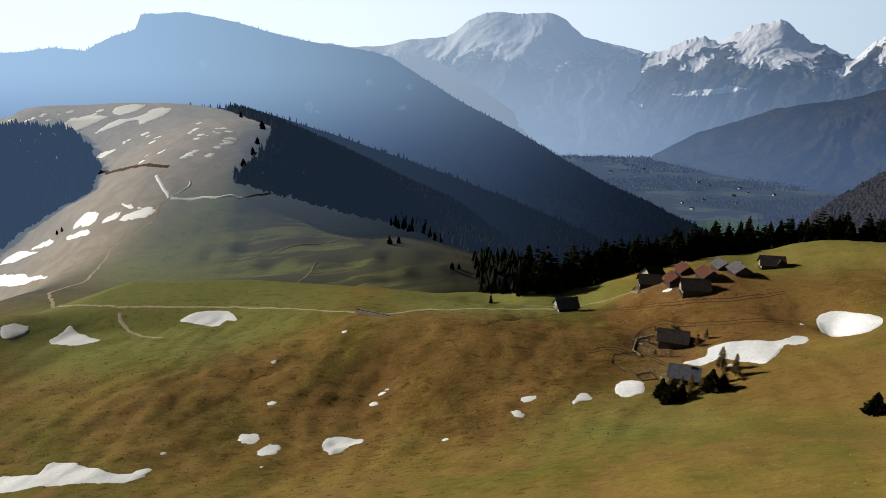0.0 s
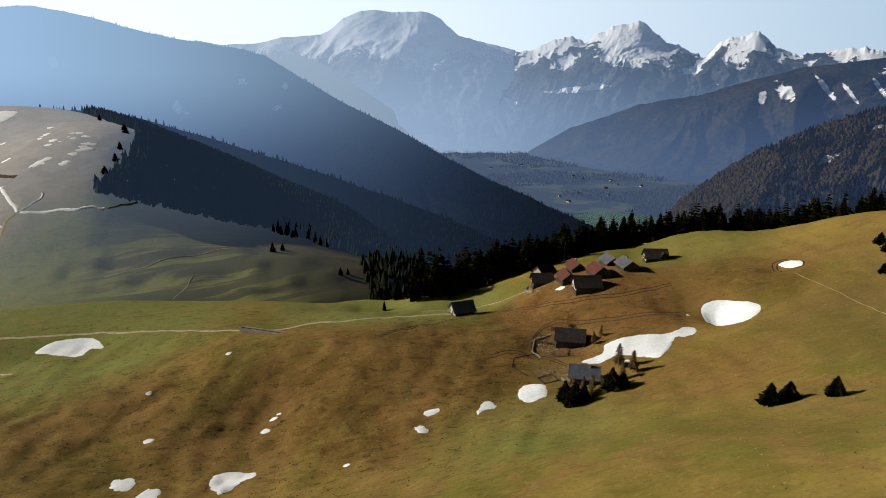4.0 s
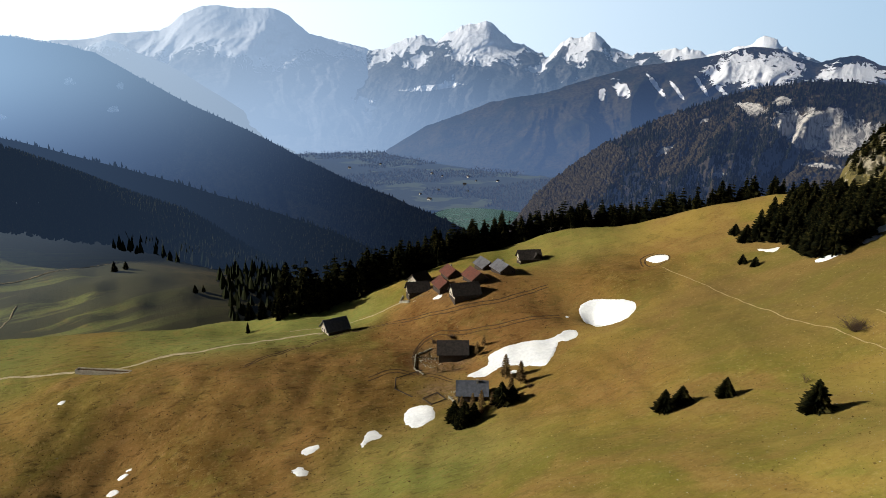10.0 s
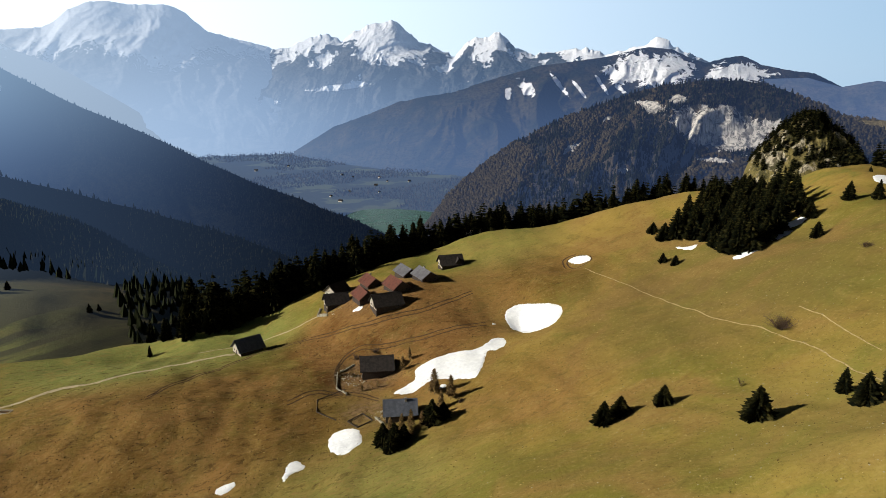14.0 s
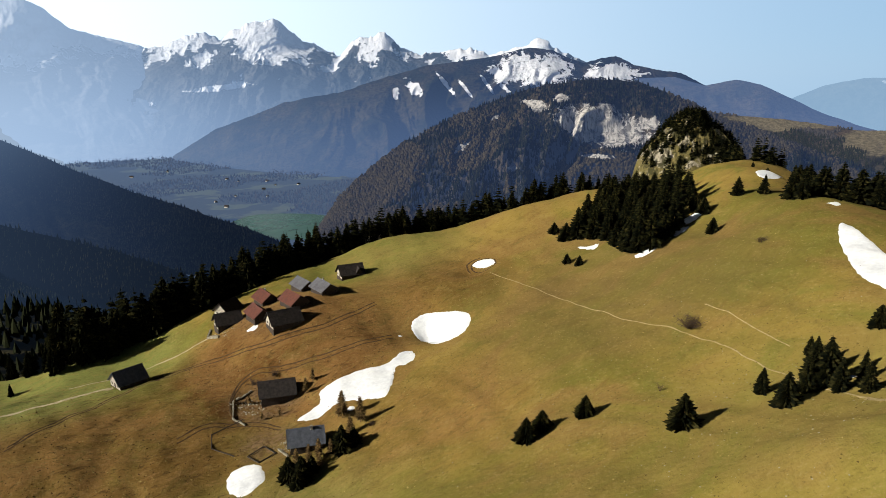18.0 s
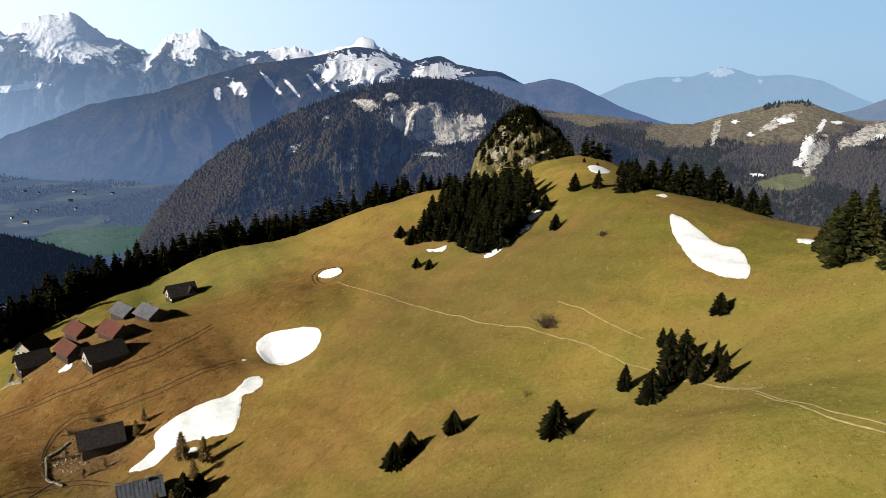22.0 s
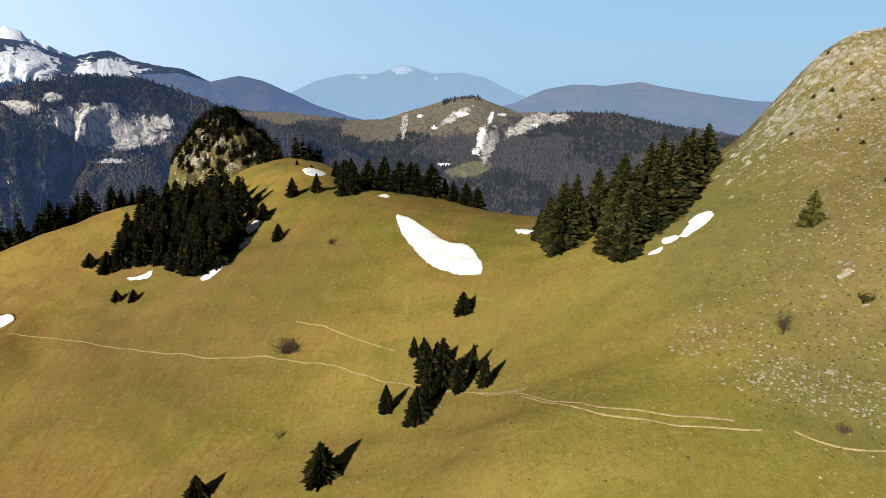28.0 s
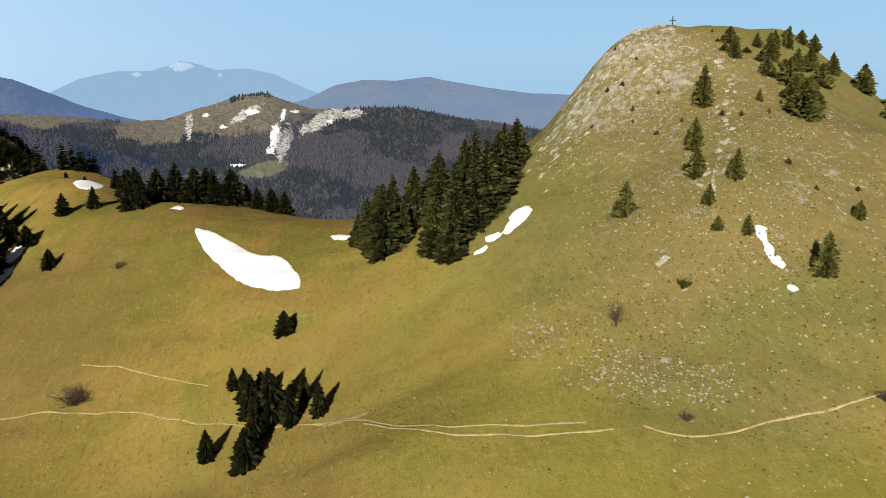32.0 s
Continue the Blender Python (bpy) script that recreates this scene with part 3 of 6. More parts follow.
# ---------------------------------------------------------------- ground
def stretched(lo, hi, fine, reach, grow=1.09):
    mid = np.arange(lo, hi + fine, fine)
    out, s = [], fine
    while sum(out) < reach - max(abs(lo), abs(hi)):
        s *= grow
        out.append(s)
    arm = np.cumsum(out)
    return np.r_[lo - arm[::-1], mid, mid[-1] + arm]


gx, gy = np.meshgrid(stretched(-200, 345, 2.2, 4700), stretched(-40, 400, 2.2, 4700))
gz = relief(gx, gy)
gz += 0.22 * fractal(gx * 0.23, gy * 0.23, 3, 1.0) * (np.hypot(gx, gy) < 700)
# hummocks trodden into the brown slope
gz += 2.3 * fractal(gx * 0.13, gy * 0.17, 3, 5.0) * np.exp(-(((gx + 40) / 170) ** 2 + ((gy - 250) / 95) ** 2) ** 2)
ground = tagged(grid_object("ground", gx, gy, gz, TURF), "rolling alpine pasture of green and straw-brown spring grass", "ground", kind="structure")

EYE = (10.0, 60.0, 120.0)
SLOPES = {}


def patches(az, el, spots):
    """Positive inside the given ovals of bearing, elevation, half width, half height and tilt."""
    out = np.full(np.shape(az), -3.0)
    for a, e, w, h, tilt in spots:
        c, t = math.cos(radians(tilt)), math.sin(radians(tilt))
        u, v = az - a, el - e
        out = np.maximum(out, 1 - np.hypot((u * c + v * t) / w, (v * c - u * t) / h))
    return np.maximum(out, -1.0)


def ridge(name, crest, foot, run, mat, label, ribs=(220, 70), rough=(60, 8), jag=0.0, shape=0.8, steps=(320, 60), seed=1.0, snowline=None, covers={}, category="mountain", taper=0.0):
    """A mountainside: its crest by bearing, elevation and distance, falling towards the viewer to the valley floor over the given run,
    with buttresses and gullies running down it."""
    crest = sorted(crest)
    az = np.linspace(crest[0][0], crest[-1][0], steps[0])
    el = np.interp(az, [c[0] for c in crest], [c[1] for c in crest])
    d = np.interp(az, [c[0] for c in crest], [c[2] for c in crest])
    top = EYE[2] + d * np.tan(np.radians(el))
    top = top + jag * fractal(np.radians(az) * d / 60, az * 0, 4, seed + 3, True)
    v = np.r_[-0.5, -0.2, -0.06, np.linspace(0, 1, steps[1]) ** 1.15]
    A, V = np.meshgrid(np.radians(az), v)
    D, TOP = np.broadcast_to(d, A.shape), np.broadcast_to(top, A.shape)
    s, t = A * D.mean(), V * run
    fall = 1 - np.clip(1 - V, 0, 1) ** (1.2 / shape)
    step_m = np.radians(az[1] - az[0]) * d.mean()
    soft = top
    for reach, depth_v in ((35, 0.05), (120, 0.2), (300, 0.6)):
        w = np.exp(-0.5 * (np.arange(-3 * reach, 3 * reach + step_m, step_m) / reach) ** 2)
        pad = len(w) // 2
        soft = np.convolve(np.pad(top, (pad, len(w) - 1 - pad), "edge"), w / w.sum(), "valid")
        k = smooth(V / depth_v)
        TOP = TOP * (1 - k) + np.broadcast_to(soft, A.shape) * k
    Z = np.where(V >= 0, TOP + (foot - TOP) * fall, TOP - np.abs(V) * run * 0.9)
    down = np.clip(V, 0, 1)
    env = (0.12 + np.clip(down * 3.5, 0, 0.88)) * np.clip((1.02 - V) * 3, 0, 1)
    scale, depth = ribs[0], ribs[1] * np.clip((TOP - foot) / 380, 0.05, 1)
    drop = TOP - Z
    lean = fractal(s / (scale * 1.6), drop / (scale * 1.2), 3, seed + 5)
    rib = fractal(s / scale + 1.6 * lean + 0.5 * drop / scale, drop / (scale * 0.95), 5, seed, True)
    reach_m = run * (np.clip((top - foot) / taper, 0.05, 1) if taper else 1.0)
    R = D - reach_m * V - depth * 2.0 * rib * env
    Z = Z + depth * 0.5 * rib * env * np.clip(down * 5, 0, 1)
    Z = Z + rough[1] * fractal(s / rough[0], t / rough[0], 4, seed + 1) * (0.15 + env) * np.clip((TOP - foot) / 250, 0.05, 1)
    X, Y = EYE[0] + R * np.sin(A), EYE[1] + R * np.cos(A)
    look_el = np.degrees(np.arctan2(Z - EYE[2], R))
    masks = {k: patches(np.degrees(A), look_el, spots) for k, spots in covers.items()}
    if snowline:
        level, band, gully = snowline
        h = (Z - level) / band - gully * rib + 1.6 * fractal(s / 260, drop / 140, 4, seed + 7)
        masks["snow"] = np.maximum(masks.get("snow", np.full(Z.shape, -1.0)), np.clip(h, -1, 1))
    # where the crest runs out, the flank dips under the valley floor
    Z = Z - 1.5 * np.clip(foot + 20 - top, 0, 120)
    SLOPES[name] = (X, Y, Z, masks)
    ob = grid_object(name, X, Y, Z, mat)
    for k, m in masks.items():
        ob.data.attributes.new(k, "FLOAT", "POINT").data.foreach_set("value", (m + 1).astype(np.float32).ravel())
    return tagged(ob, label, category, kind="structure")


WOOD_L, WOOD_H = (0.020, 0.024, 0.014), (0.044, 0.036, 0.022)
PEAK_SNOW = [(21.1, -1.08, 2.2, 0.22, 6), (15.4, -2.24, 0.92, 0.22, 3), (12.2, -0.17, 0.48, 0.17, 0), (10.6, -3.72, 0.31, 0.13, 0)]
SPUR_SNOW = [(46.4, 0.2, 2.73, 1.06, -10), (44.4, -0.11, 1.38, 0.7, 0), (48.3, 0.76, 1.32, 0.52, -20), (53.2, 0.05, 1.85, 0.59, -8), (51.5, -0.03, 1.12, 0.34, 20), (36.7, -1.14, 0.75, 0.40, -40), (39.4, -0.91, 1.1, 0.16, -50),
             (40.9, -1.14, 0.75, 0.13, -50), (42.8, -0.92, 0.9, 0.14, -55), (35.2, -1.59, 0.24, 0.45, 0), (55.9, -2.47, 1.72, 0.34, -3), (57.1, -0.88, 0.88, 0.25, -20), (44.2, -1.14, 0.54, 0.18, -40)]
LEFT_SNOW = [(-6.6, -0.5, 0.3, 0.45, -60), (-3.2, -0.81, 0.21, 0.34, 0), (-3.9, -2.57, 0.41, 0.2, 0), (-11.7, -2.38, 0.29, 0.57, 0), (-11.1, -2.94, 0.19, 0.21, 0), (-19.9, 0.86, 0.25, 0.34, 0)]
BROWN_SNOW = [(81.3, -5.58, 0.37, 1.01, -10), (79.6, -3.52, 0.63, 0.18, 0), (77.4, -4.65, 0.23, 0.14, 0), (82.1, -3.81, 0.18, 0.54, -20), (80.8, -6.62, 0.37, 0.27, 0), (83.1, -3.55, 0.37, 0.13, 0), (76.2, -3.7, 0.26, 0.14, 0),
              (78.2, -7.66, 0.54, 0.14, 0), (85.8, -4.39, 0.28, 0.14, 0)]
BROWN_ROCK = [(85.1, -4.38, 2.07, 0.58, 25), (82.0, -6.05, 0.56, 1.38, -20), (79.1, -3.74, 1.35, 0.27, 30), (74.9, -4.56, 0.26, 0.97, -10), (87.6, -3.8, 0.94, 0.37, 10)]
BROWN_MEADOW = [(78.5, -3.6, 5.4, 1.7, 5), (72.1, -4.8, 2.6, 1.1, 0), (64.8, -3.65, 3.8, 0.6, 0), (83.9, -3.1, 3.22, 0.63, -8)]
BROWN_GREEN = [(80.3, -8.07, 2.02, 0.55, 12), (79.0, -8.27, 0.92, 0.28, 0)]
FAR_TOP_SNOW = [(75.1, 0.05, 0.75, 0.42, 0), (71.9, -0.6, 0.4, 0.14, 0), (77.8, -0.7, 0.2, 0.14, 0)]
CLIFF_ROCK = [(51.7, -4.2, 3.08, 1.53, -10), (54.2, -4.81, 1.68, 1.06, 0), (49.7, -3.56, 1.35, 1.08, -20), (46.8, -2.6, 1.17, 0.45, -10), (43.3, -3.63, 0.46, 0.18, 30), (48.7, -2.04, 0.62, 0.35, 0), (55.6, -3.98, 0.92, 0.53, 0),
              (45.1, -7.79, 0.47, 0.19, 0), (40.6, -6.07, 0.67, 0.24, 30), (51.9, -6.67, 1.32, 0.23, 0)]
# backdrop mountains: their haze is emission mixed into each material
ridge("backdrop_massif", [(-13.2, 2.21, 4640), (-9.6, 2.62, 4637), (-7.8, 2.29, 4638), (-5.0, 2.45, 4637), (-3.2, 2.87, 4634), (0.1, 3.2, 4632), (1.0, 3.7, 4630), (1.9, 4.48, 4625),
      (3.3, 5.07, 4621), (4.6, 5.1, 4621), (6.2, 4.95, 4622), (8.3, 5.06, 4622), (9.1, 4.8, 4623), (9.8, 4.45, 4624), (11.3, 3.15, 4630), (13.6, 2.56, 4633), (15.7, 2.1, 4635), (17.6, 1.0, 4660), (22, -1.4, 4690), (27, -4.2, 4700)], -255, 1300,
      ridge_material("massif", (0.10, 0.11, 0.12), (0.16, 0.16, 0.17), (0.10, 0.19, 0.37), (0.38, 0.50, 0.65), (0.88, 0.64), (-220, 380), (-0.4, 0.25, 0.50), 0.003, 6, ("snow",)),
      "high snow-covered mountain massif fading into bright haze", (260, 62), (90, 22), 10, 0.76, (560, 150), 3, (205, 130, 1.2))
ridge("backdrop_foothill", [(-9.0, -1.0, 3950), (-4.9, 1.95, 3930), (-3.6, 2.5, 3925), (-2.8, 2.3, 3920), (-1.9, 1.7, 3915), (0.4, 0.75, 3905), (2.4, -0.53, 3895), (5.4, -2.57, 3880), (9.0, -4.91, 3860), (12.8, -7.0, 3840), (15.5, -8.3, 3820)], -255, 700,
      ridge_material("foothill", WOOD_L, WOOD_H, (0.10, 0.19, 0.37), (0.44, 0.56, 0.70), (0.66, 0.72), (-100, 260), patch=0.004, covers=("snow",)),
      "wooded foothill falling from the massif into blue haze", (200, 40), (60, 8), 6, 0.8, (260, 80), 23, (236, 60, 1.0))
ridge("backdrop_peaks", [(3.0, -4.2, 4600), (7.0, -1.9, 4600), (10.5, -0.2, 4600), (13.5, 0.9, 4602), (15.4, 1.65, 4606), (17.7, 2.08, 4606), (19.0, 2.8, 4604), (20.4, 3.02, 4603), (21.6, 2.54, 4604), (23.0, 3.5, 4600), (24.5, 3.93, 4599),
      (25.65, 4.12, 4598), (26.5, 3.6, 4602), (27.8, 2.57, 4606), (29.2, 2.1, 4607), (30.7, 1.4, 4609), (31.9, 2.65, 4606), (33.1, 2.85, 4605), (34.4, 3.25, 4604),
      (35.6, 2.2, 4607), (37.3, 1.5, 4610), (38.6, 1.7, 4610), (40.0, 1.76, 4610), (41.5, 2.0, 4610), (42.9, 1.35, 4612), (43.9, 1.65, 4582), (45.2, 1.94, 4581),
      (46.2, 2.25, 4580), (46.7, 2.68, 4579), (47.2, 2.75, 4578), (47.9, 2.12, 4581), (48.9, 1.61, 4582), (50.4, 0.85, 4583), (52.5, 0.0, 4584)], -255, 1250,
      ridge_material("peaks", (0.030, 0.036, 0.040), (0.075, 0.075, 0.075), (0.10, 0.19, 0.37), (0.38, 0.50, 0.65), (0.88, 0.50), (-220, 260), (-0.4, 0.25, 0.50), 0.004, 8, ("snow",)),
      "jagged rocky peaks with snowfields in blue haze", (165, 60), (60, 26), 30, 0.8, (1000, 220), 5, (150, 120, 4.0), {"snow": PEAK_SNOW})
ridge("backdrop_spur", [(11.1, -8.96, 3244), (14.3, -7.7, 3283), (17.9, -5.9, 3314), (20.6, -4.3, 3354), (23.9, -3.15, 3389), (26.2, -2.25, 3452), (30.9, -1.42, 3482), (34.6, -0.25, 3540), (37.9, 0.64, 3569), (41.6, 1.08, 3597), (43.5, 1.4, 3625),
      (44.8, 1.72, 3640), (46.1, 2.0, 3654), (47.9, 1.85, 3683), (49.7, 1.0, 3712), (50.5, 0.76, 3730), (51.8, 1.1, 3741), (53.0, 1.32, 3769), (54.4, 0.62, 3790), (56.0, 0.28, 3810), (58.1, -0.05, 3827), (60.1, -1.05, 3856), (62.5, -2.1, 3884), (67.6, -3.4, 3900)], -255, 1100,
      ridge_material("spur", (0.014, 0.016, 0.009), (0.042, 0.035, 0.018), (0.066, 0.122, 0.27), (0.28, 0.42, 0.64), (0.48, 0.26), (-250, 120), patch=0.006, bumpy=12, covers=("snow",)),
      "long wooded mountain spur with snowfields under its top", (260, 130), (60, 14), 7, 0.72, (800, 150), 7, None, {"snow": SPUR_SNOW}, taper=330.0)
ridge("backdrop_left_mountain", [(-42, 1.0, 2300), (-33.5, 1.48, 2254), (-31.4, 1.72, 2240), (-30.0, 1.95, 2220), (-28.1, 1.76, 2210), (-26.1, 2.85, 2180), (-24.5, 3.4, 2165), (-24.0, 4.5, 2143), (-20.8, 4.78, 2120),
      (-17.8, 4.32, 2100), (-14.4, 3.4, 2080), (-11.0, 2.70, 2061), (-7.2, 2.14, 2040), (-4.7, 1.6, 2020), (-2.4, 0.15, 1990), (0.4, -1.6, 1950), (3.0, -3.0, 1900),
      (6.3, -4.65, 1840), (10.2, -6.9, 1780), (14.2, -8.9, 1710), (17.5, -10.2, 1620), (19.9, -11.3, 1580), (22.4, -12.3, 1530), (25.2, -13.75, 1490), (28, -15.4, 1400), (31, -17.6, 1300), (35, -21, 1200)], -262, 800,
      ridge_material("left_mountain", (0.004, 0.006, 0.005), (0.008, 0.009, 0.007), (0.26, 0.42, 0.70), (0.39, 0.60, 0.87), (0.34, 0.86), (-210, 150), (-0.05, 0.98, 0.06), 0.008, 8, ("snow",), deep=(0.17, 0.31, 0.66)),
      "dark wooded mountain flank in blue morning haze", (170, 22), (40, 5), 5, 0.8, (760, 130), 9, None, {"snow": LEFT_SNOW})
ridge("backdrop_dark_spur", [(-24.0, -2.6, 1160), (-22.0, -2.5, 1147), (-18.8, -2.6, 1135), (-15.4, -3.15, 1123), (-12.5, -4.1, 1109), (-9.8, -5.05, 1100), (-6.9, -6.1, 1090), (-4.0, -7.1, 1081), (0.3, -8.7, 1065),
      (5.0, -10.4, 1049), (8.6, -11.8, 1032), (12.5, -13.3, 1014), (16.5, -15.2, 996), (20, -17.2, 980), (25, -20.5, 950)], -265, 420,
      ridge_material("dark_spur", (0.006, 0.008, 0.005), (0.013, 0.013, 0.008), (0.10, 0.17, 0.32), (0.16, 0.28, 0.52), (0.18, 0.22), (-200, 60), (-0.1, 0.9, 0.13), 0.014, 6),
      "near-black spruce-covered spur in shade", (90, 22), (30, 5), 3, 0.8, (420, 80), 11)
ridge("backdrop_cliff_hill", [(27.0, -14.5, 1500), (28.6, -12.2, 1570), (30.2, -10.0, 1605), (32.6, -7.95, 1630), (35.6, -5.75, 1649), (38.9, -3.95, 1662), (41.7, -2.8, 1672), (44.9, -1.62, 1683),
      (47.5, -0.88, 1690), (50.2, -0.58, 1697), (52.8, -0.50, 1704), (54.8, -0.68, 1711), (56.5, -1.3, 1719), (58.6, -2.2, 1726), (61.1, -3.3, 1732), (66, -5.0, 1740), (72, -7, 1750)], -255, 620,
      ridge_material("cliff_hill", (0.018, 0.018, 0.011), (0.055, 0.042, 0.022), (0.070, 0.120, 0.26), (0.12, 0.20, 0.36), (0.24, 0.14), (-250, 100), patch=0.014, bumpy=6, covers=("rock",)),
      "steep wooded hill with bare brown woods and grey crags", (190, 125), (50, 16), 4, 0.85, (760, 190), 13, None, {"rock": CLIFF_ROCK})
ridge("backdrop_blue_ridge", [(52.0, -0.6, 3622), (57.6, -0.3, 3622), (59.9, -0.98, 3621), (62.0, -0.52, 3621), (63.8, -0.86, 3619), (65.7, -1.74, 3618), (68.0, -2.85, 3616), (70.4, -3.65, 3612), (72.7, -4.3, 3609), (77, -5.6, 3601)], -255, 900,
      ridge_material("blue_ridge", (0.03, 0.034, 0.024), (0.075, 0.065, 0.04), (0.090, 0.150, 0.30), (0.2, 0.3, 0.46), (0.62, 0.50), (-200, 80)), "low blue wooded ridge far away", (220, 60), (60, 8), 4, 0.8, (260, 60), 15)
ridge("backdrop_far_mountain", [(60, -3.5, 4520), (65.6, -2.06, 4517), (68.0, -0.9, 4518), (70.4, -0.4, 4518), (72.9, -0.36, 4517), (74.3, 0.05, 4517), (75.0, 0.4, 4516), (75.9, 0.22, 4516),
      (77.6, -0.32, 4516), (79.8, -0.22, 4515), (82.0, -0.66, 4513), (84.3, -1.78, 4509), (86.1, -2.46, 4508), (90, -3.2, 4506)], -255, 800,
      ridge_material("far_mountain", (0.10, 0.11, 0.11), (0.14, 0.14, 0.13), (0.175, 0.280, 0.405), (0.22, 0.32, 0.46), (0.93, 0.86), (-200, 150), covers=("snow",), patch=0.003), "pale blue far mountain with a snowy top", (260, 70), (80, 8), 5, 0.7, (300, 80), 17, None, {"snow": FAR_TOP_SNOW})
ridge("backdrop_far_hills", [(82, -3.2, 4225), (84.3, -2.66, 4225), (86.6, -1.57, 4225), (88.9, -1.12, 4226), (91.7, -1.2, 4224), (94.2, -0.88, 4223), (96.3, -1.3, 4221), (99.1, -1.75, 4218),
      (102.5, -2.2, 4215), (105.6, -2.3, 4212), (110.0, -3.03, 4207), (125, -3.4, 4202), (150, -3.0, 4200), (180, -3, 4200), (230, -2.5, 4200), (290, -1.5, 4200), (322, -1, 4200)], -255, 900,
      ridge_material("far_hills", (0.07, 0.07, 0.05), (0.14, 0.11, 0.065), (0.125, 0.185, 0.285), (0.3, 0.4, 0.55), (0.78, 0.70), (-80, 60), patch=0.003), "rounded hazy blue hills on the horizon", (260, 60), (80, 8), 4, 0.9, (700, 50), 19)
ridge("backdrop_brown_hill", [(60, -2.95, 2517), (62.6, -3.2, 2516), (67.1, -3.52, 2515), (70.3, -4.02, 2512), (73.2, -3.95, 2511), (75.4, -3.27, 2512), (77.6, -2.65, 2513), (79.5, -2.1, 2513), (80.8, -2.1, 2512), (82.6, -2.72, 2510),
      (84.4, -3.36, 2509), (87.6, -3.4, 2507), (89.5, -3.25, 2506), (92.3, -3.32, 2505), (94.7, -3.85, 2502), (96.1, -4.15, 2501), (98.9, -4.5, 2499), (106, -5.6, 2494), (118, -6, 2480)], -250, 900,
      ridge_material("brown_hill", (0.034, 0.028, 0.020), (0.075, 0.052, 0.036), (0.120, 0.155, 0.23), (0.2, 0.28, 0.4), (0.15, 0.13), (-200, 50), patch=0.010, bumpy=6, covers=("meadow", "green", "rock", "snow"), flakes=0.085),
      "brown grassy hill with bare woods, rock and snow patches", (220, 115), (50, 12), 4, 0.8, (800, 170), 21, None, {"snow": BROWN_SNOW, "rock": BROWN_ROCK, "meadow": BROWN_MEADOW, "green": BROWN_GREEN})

# the lake on the valley floor
a = np.linspace(0, 2 * np.pi, 49)[:-1]
lx, ly = 712 + 160 * np.cos(a) + 22 * np.cos(3 * a), 1605 + 165 * np.sin(a) + 25 * np.sin(2 * a)
tagged(mesh_object("water", [(x, y, -251.0) for x, y in zip(lx, ly)], [tuple(range(48))], WATER), "green lake on the valley floor", "lake", kind="structure")
# ---------------------------------------------------------------- laying things on the ground sheet
GX, GY = gx[0], gy[:, 0]


def floor_z(x, y):
    """Height of the ground sheet, arrays or numbers."""
    x, y = np.asarray(x, float), np.asarray(y, float)
    i, j = np.clip(np.searchsorted(GX, x) - 1, 0, len(GX) - 2), np.clip(np.searchsorted(GY, y) - 1, 0, len(GY) - 2)
    u, v = (x - GX[i]) / (GX[i + 1] - GX[i]), (y - GY[j]) / (GY[j + 1] - GY[j])
    return gz[j, i] * (1 - u) * (1 - v) + gz[j, i + 1] * u * (1 - v) + gz[j + 1, i] * (1 - u) * v + gz[j + 1, i + 1] * u * v


def part(name, bm, mat, parent, label=""):
    me = bpy.data.meshes.new(name)
    bm.to_mesh(me)
    bm.free()
    me.materials.append(mat)
    ob = new(name, me)
    ob.parent = parent
    if label:
        tagged(ob, label)
    return ob


def box(bm, x0, y0, z0, x1, y1, z1):
    v = [bm.verts.new(p) for p in ((x0, y0, z0), (x1, y0, z0), (x1, y1, z0), (x0, y1, z0), (x0, y0, z1), (x1, y0, z1), (x1, y1, z1), (x0, y1, z1))]
    for f in ((0, 3, 2, 1), (4, 5, 6, 7), (0, 1, 5, 4), (1, 2, 6, 5), (2, 3, 7, 6), (3, 0, 4, 7)):
        bm.faces.new([v[k] for k in f])
    return v


def prism(bm, outline, a, b, axis=0):
    """A solid with the outline (pairs) swept from a to b along x (axis 0) or y (axis 1)."""
    def at(s, p):
        return (s, p[0], p[1]) if axis == 0 else (p[0], s, p[1])
    lo, hi = [bm.verts.new(at(a, p)) for p in outline], [bm.verts.new(at(b, p)) for p in outline]
    bm.faces.new(lo), bm.faces.new(hi[::-1])
    n = len(outline)
    for k in range(n):
        bm.faces.new((lo[k], hi[k], hi[(k + 1) % n], lo[(k + 1) % n]))
    bmesh.ops.recalc_face_normals(bm, faces=bm.faces)


# ---------------------------------------------------------------- snow
def smooth_outline(pts, rng, rough=0.25, n=7):
    p = np.array(pts, float)
    k, out = len(p), []
    for i in range(k):
        a, b, c, d = p[i - 1], p[i], p[(i + 1) % k], p[(i + 2) % k]
        for t in np.arange(n) / n:
            out.append(0.5 * (2 * b + (c - a) * t + (2 * a - 5 * b + 4 * c - d) * t ** 2 + (3 * b - a - 3 * c + d) * t ** 3))
    out = np.array(out)
    return out + rng.normal(0, rough, out.shape) * 0.6


def inside_of(poly, x, y):
    hit = np.zeros(np.shape(x), bool)
    for (ax, ay), (bx, by) in zip(poly, np.roll(poly, -1, 0)):
        hit ^= ((ay > y) != (by > y)) & (x < (bx - ax) * (y - ay) / (by - ay + 1e-12) + ax)
    return hit


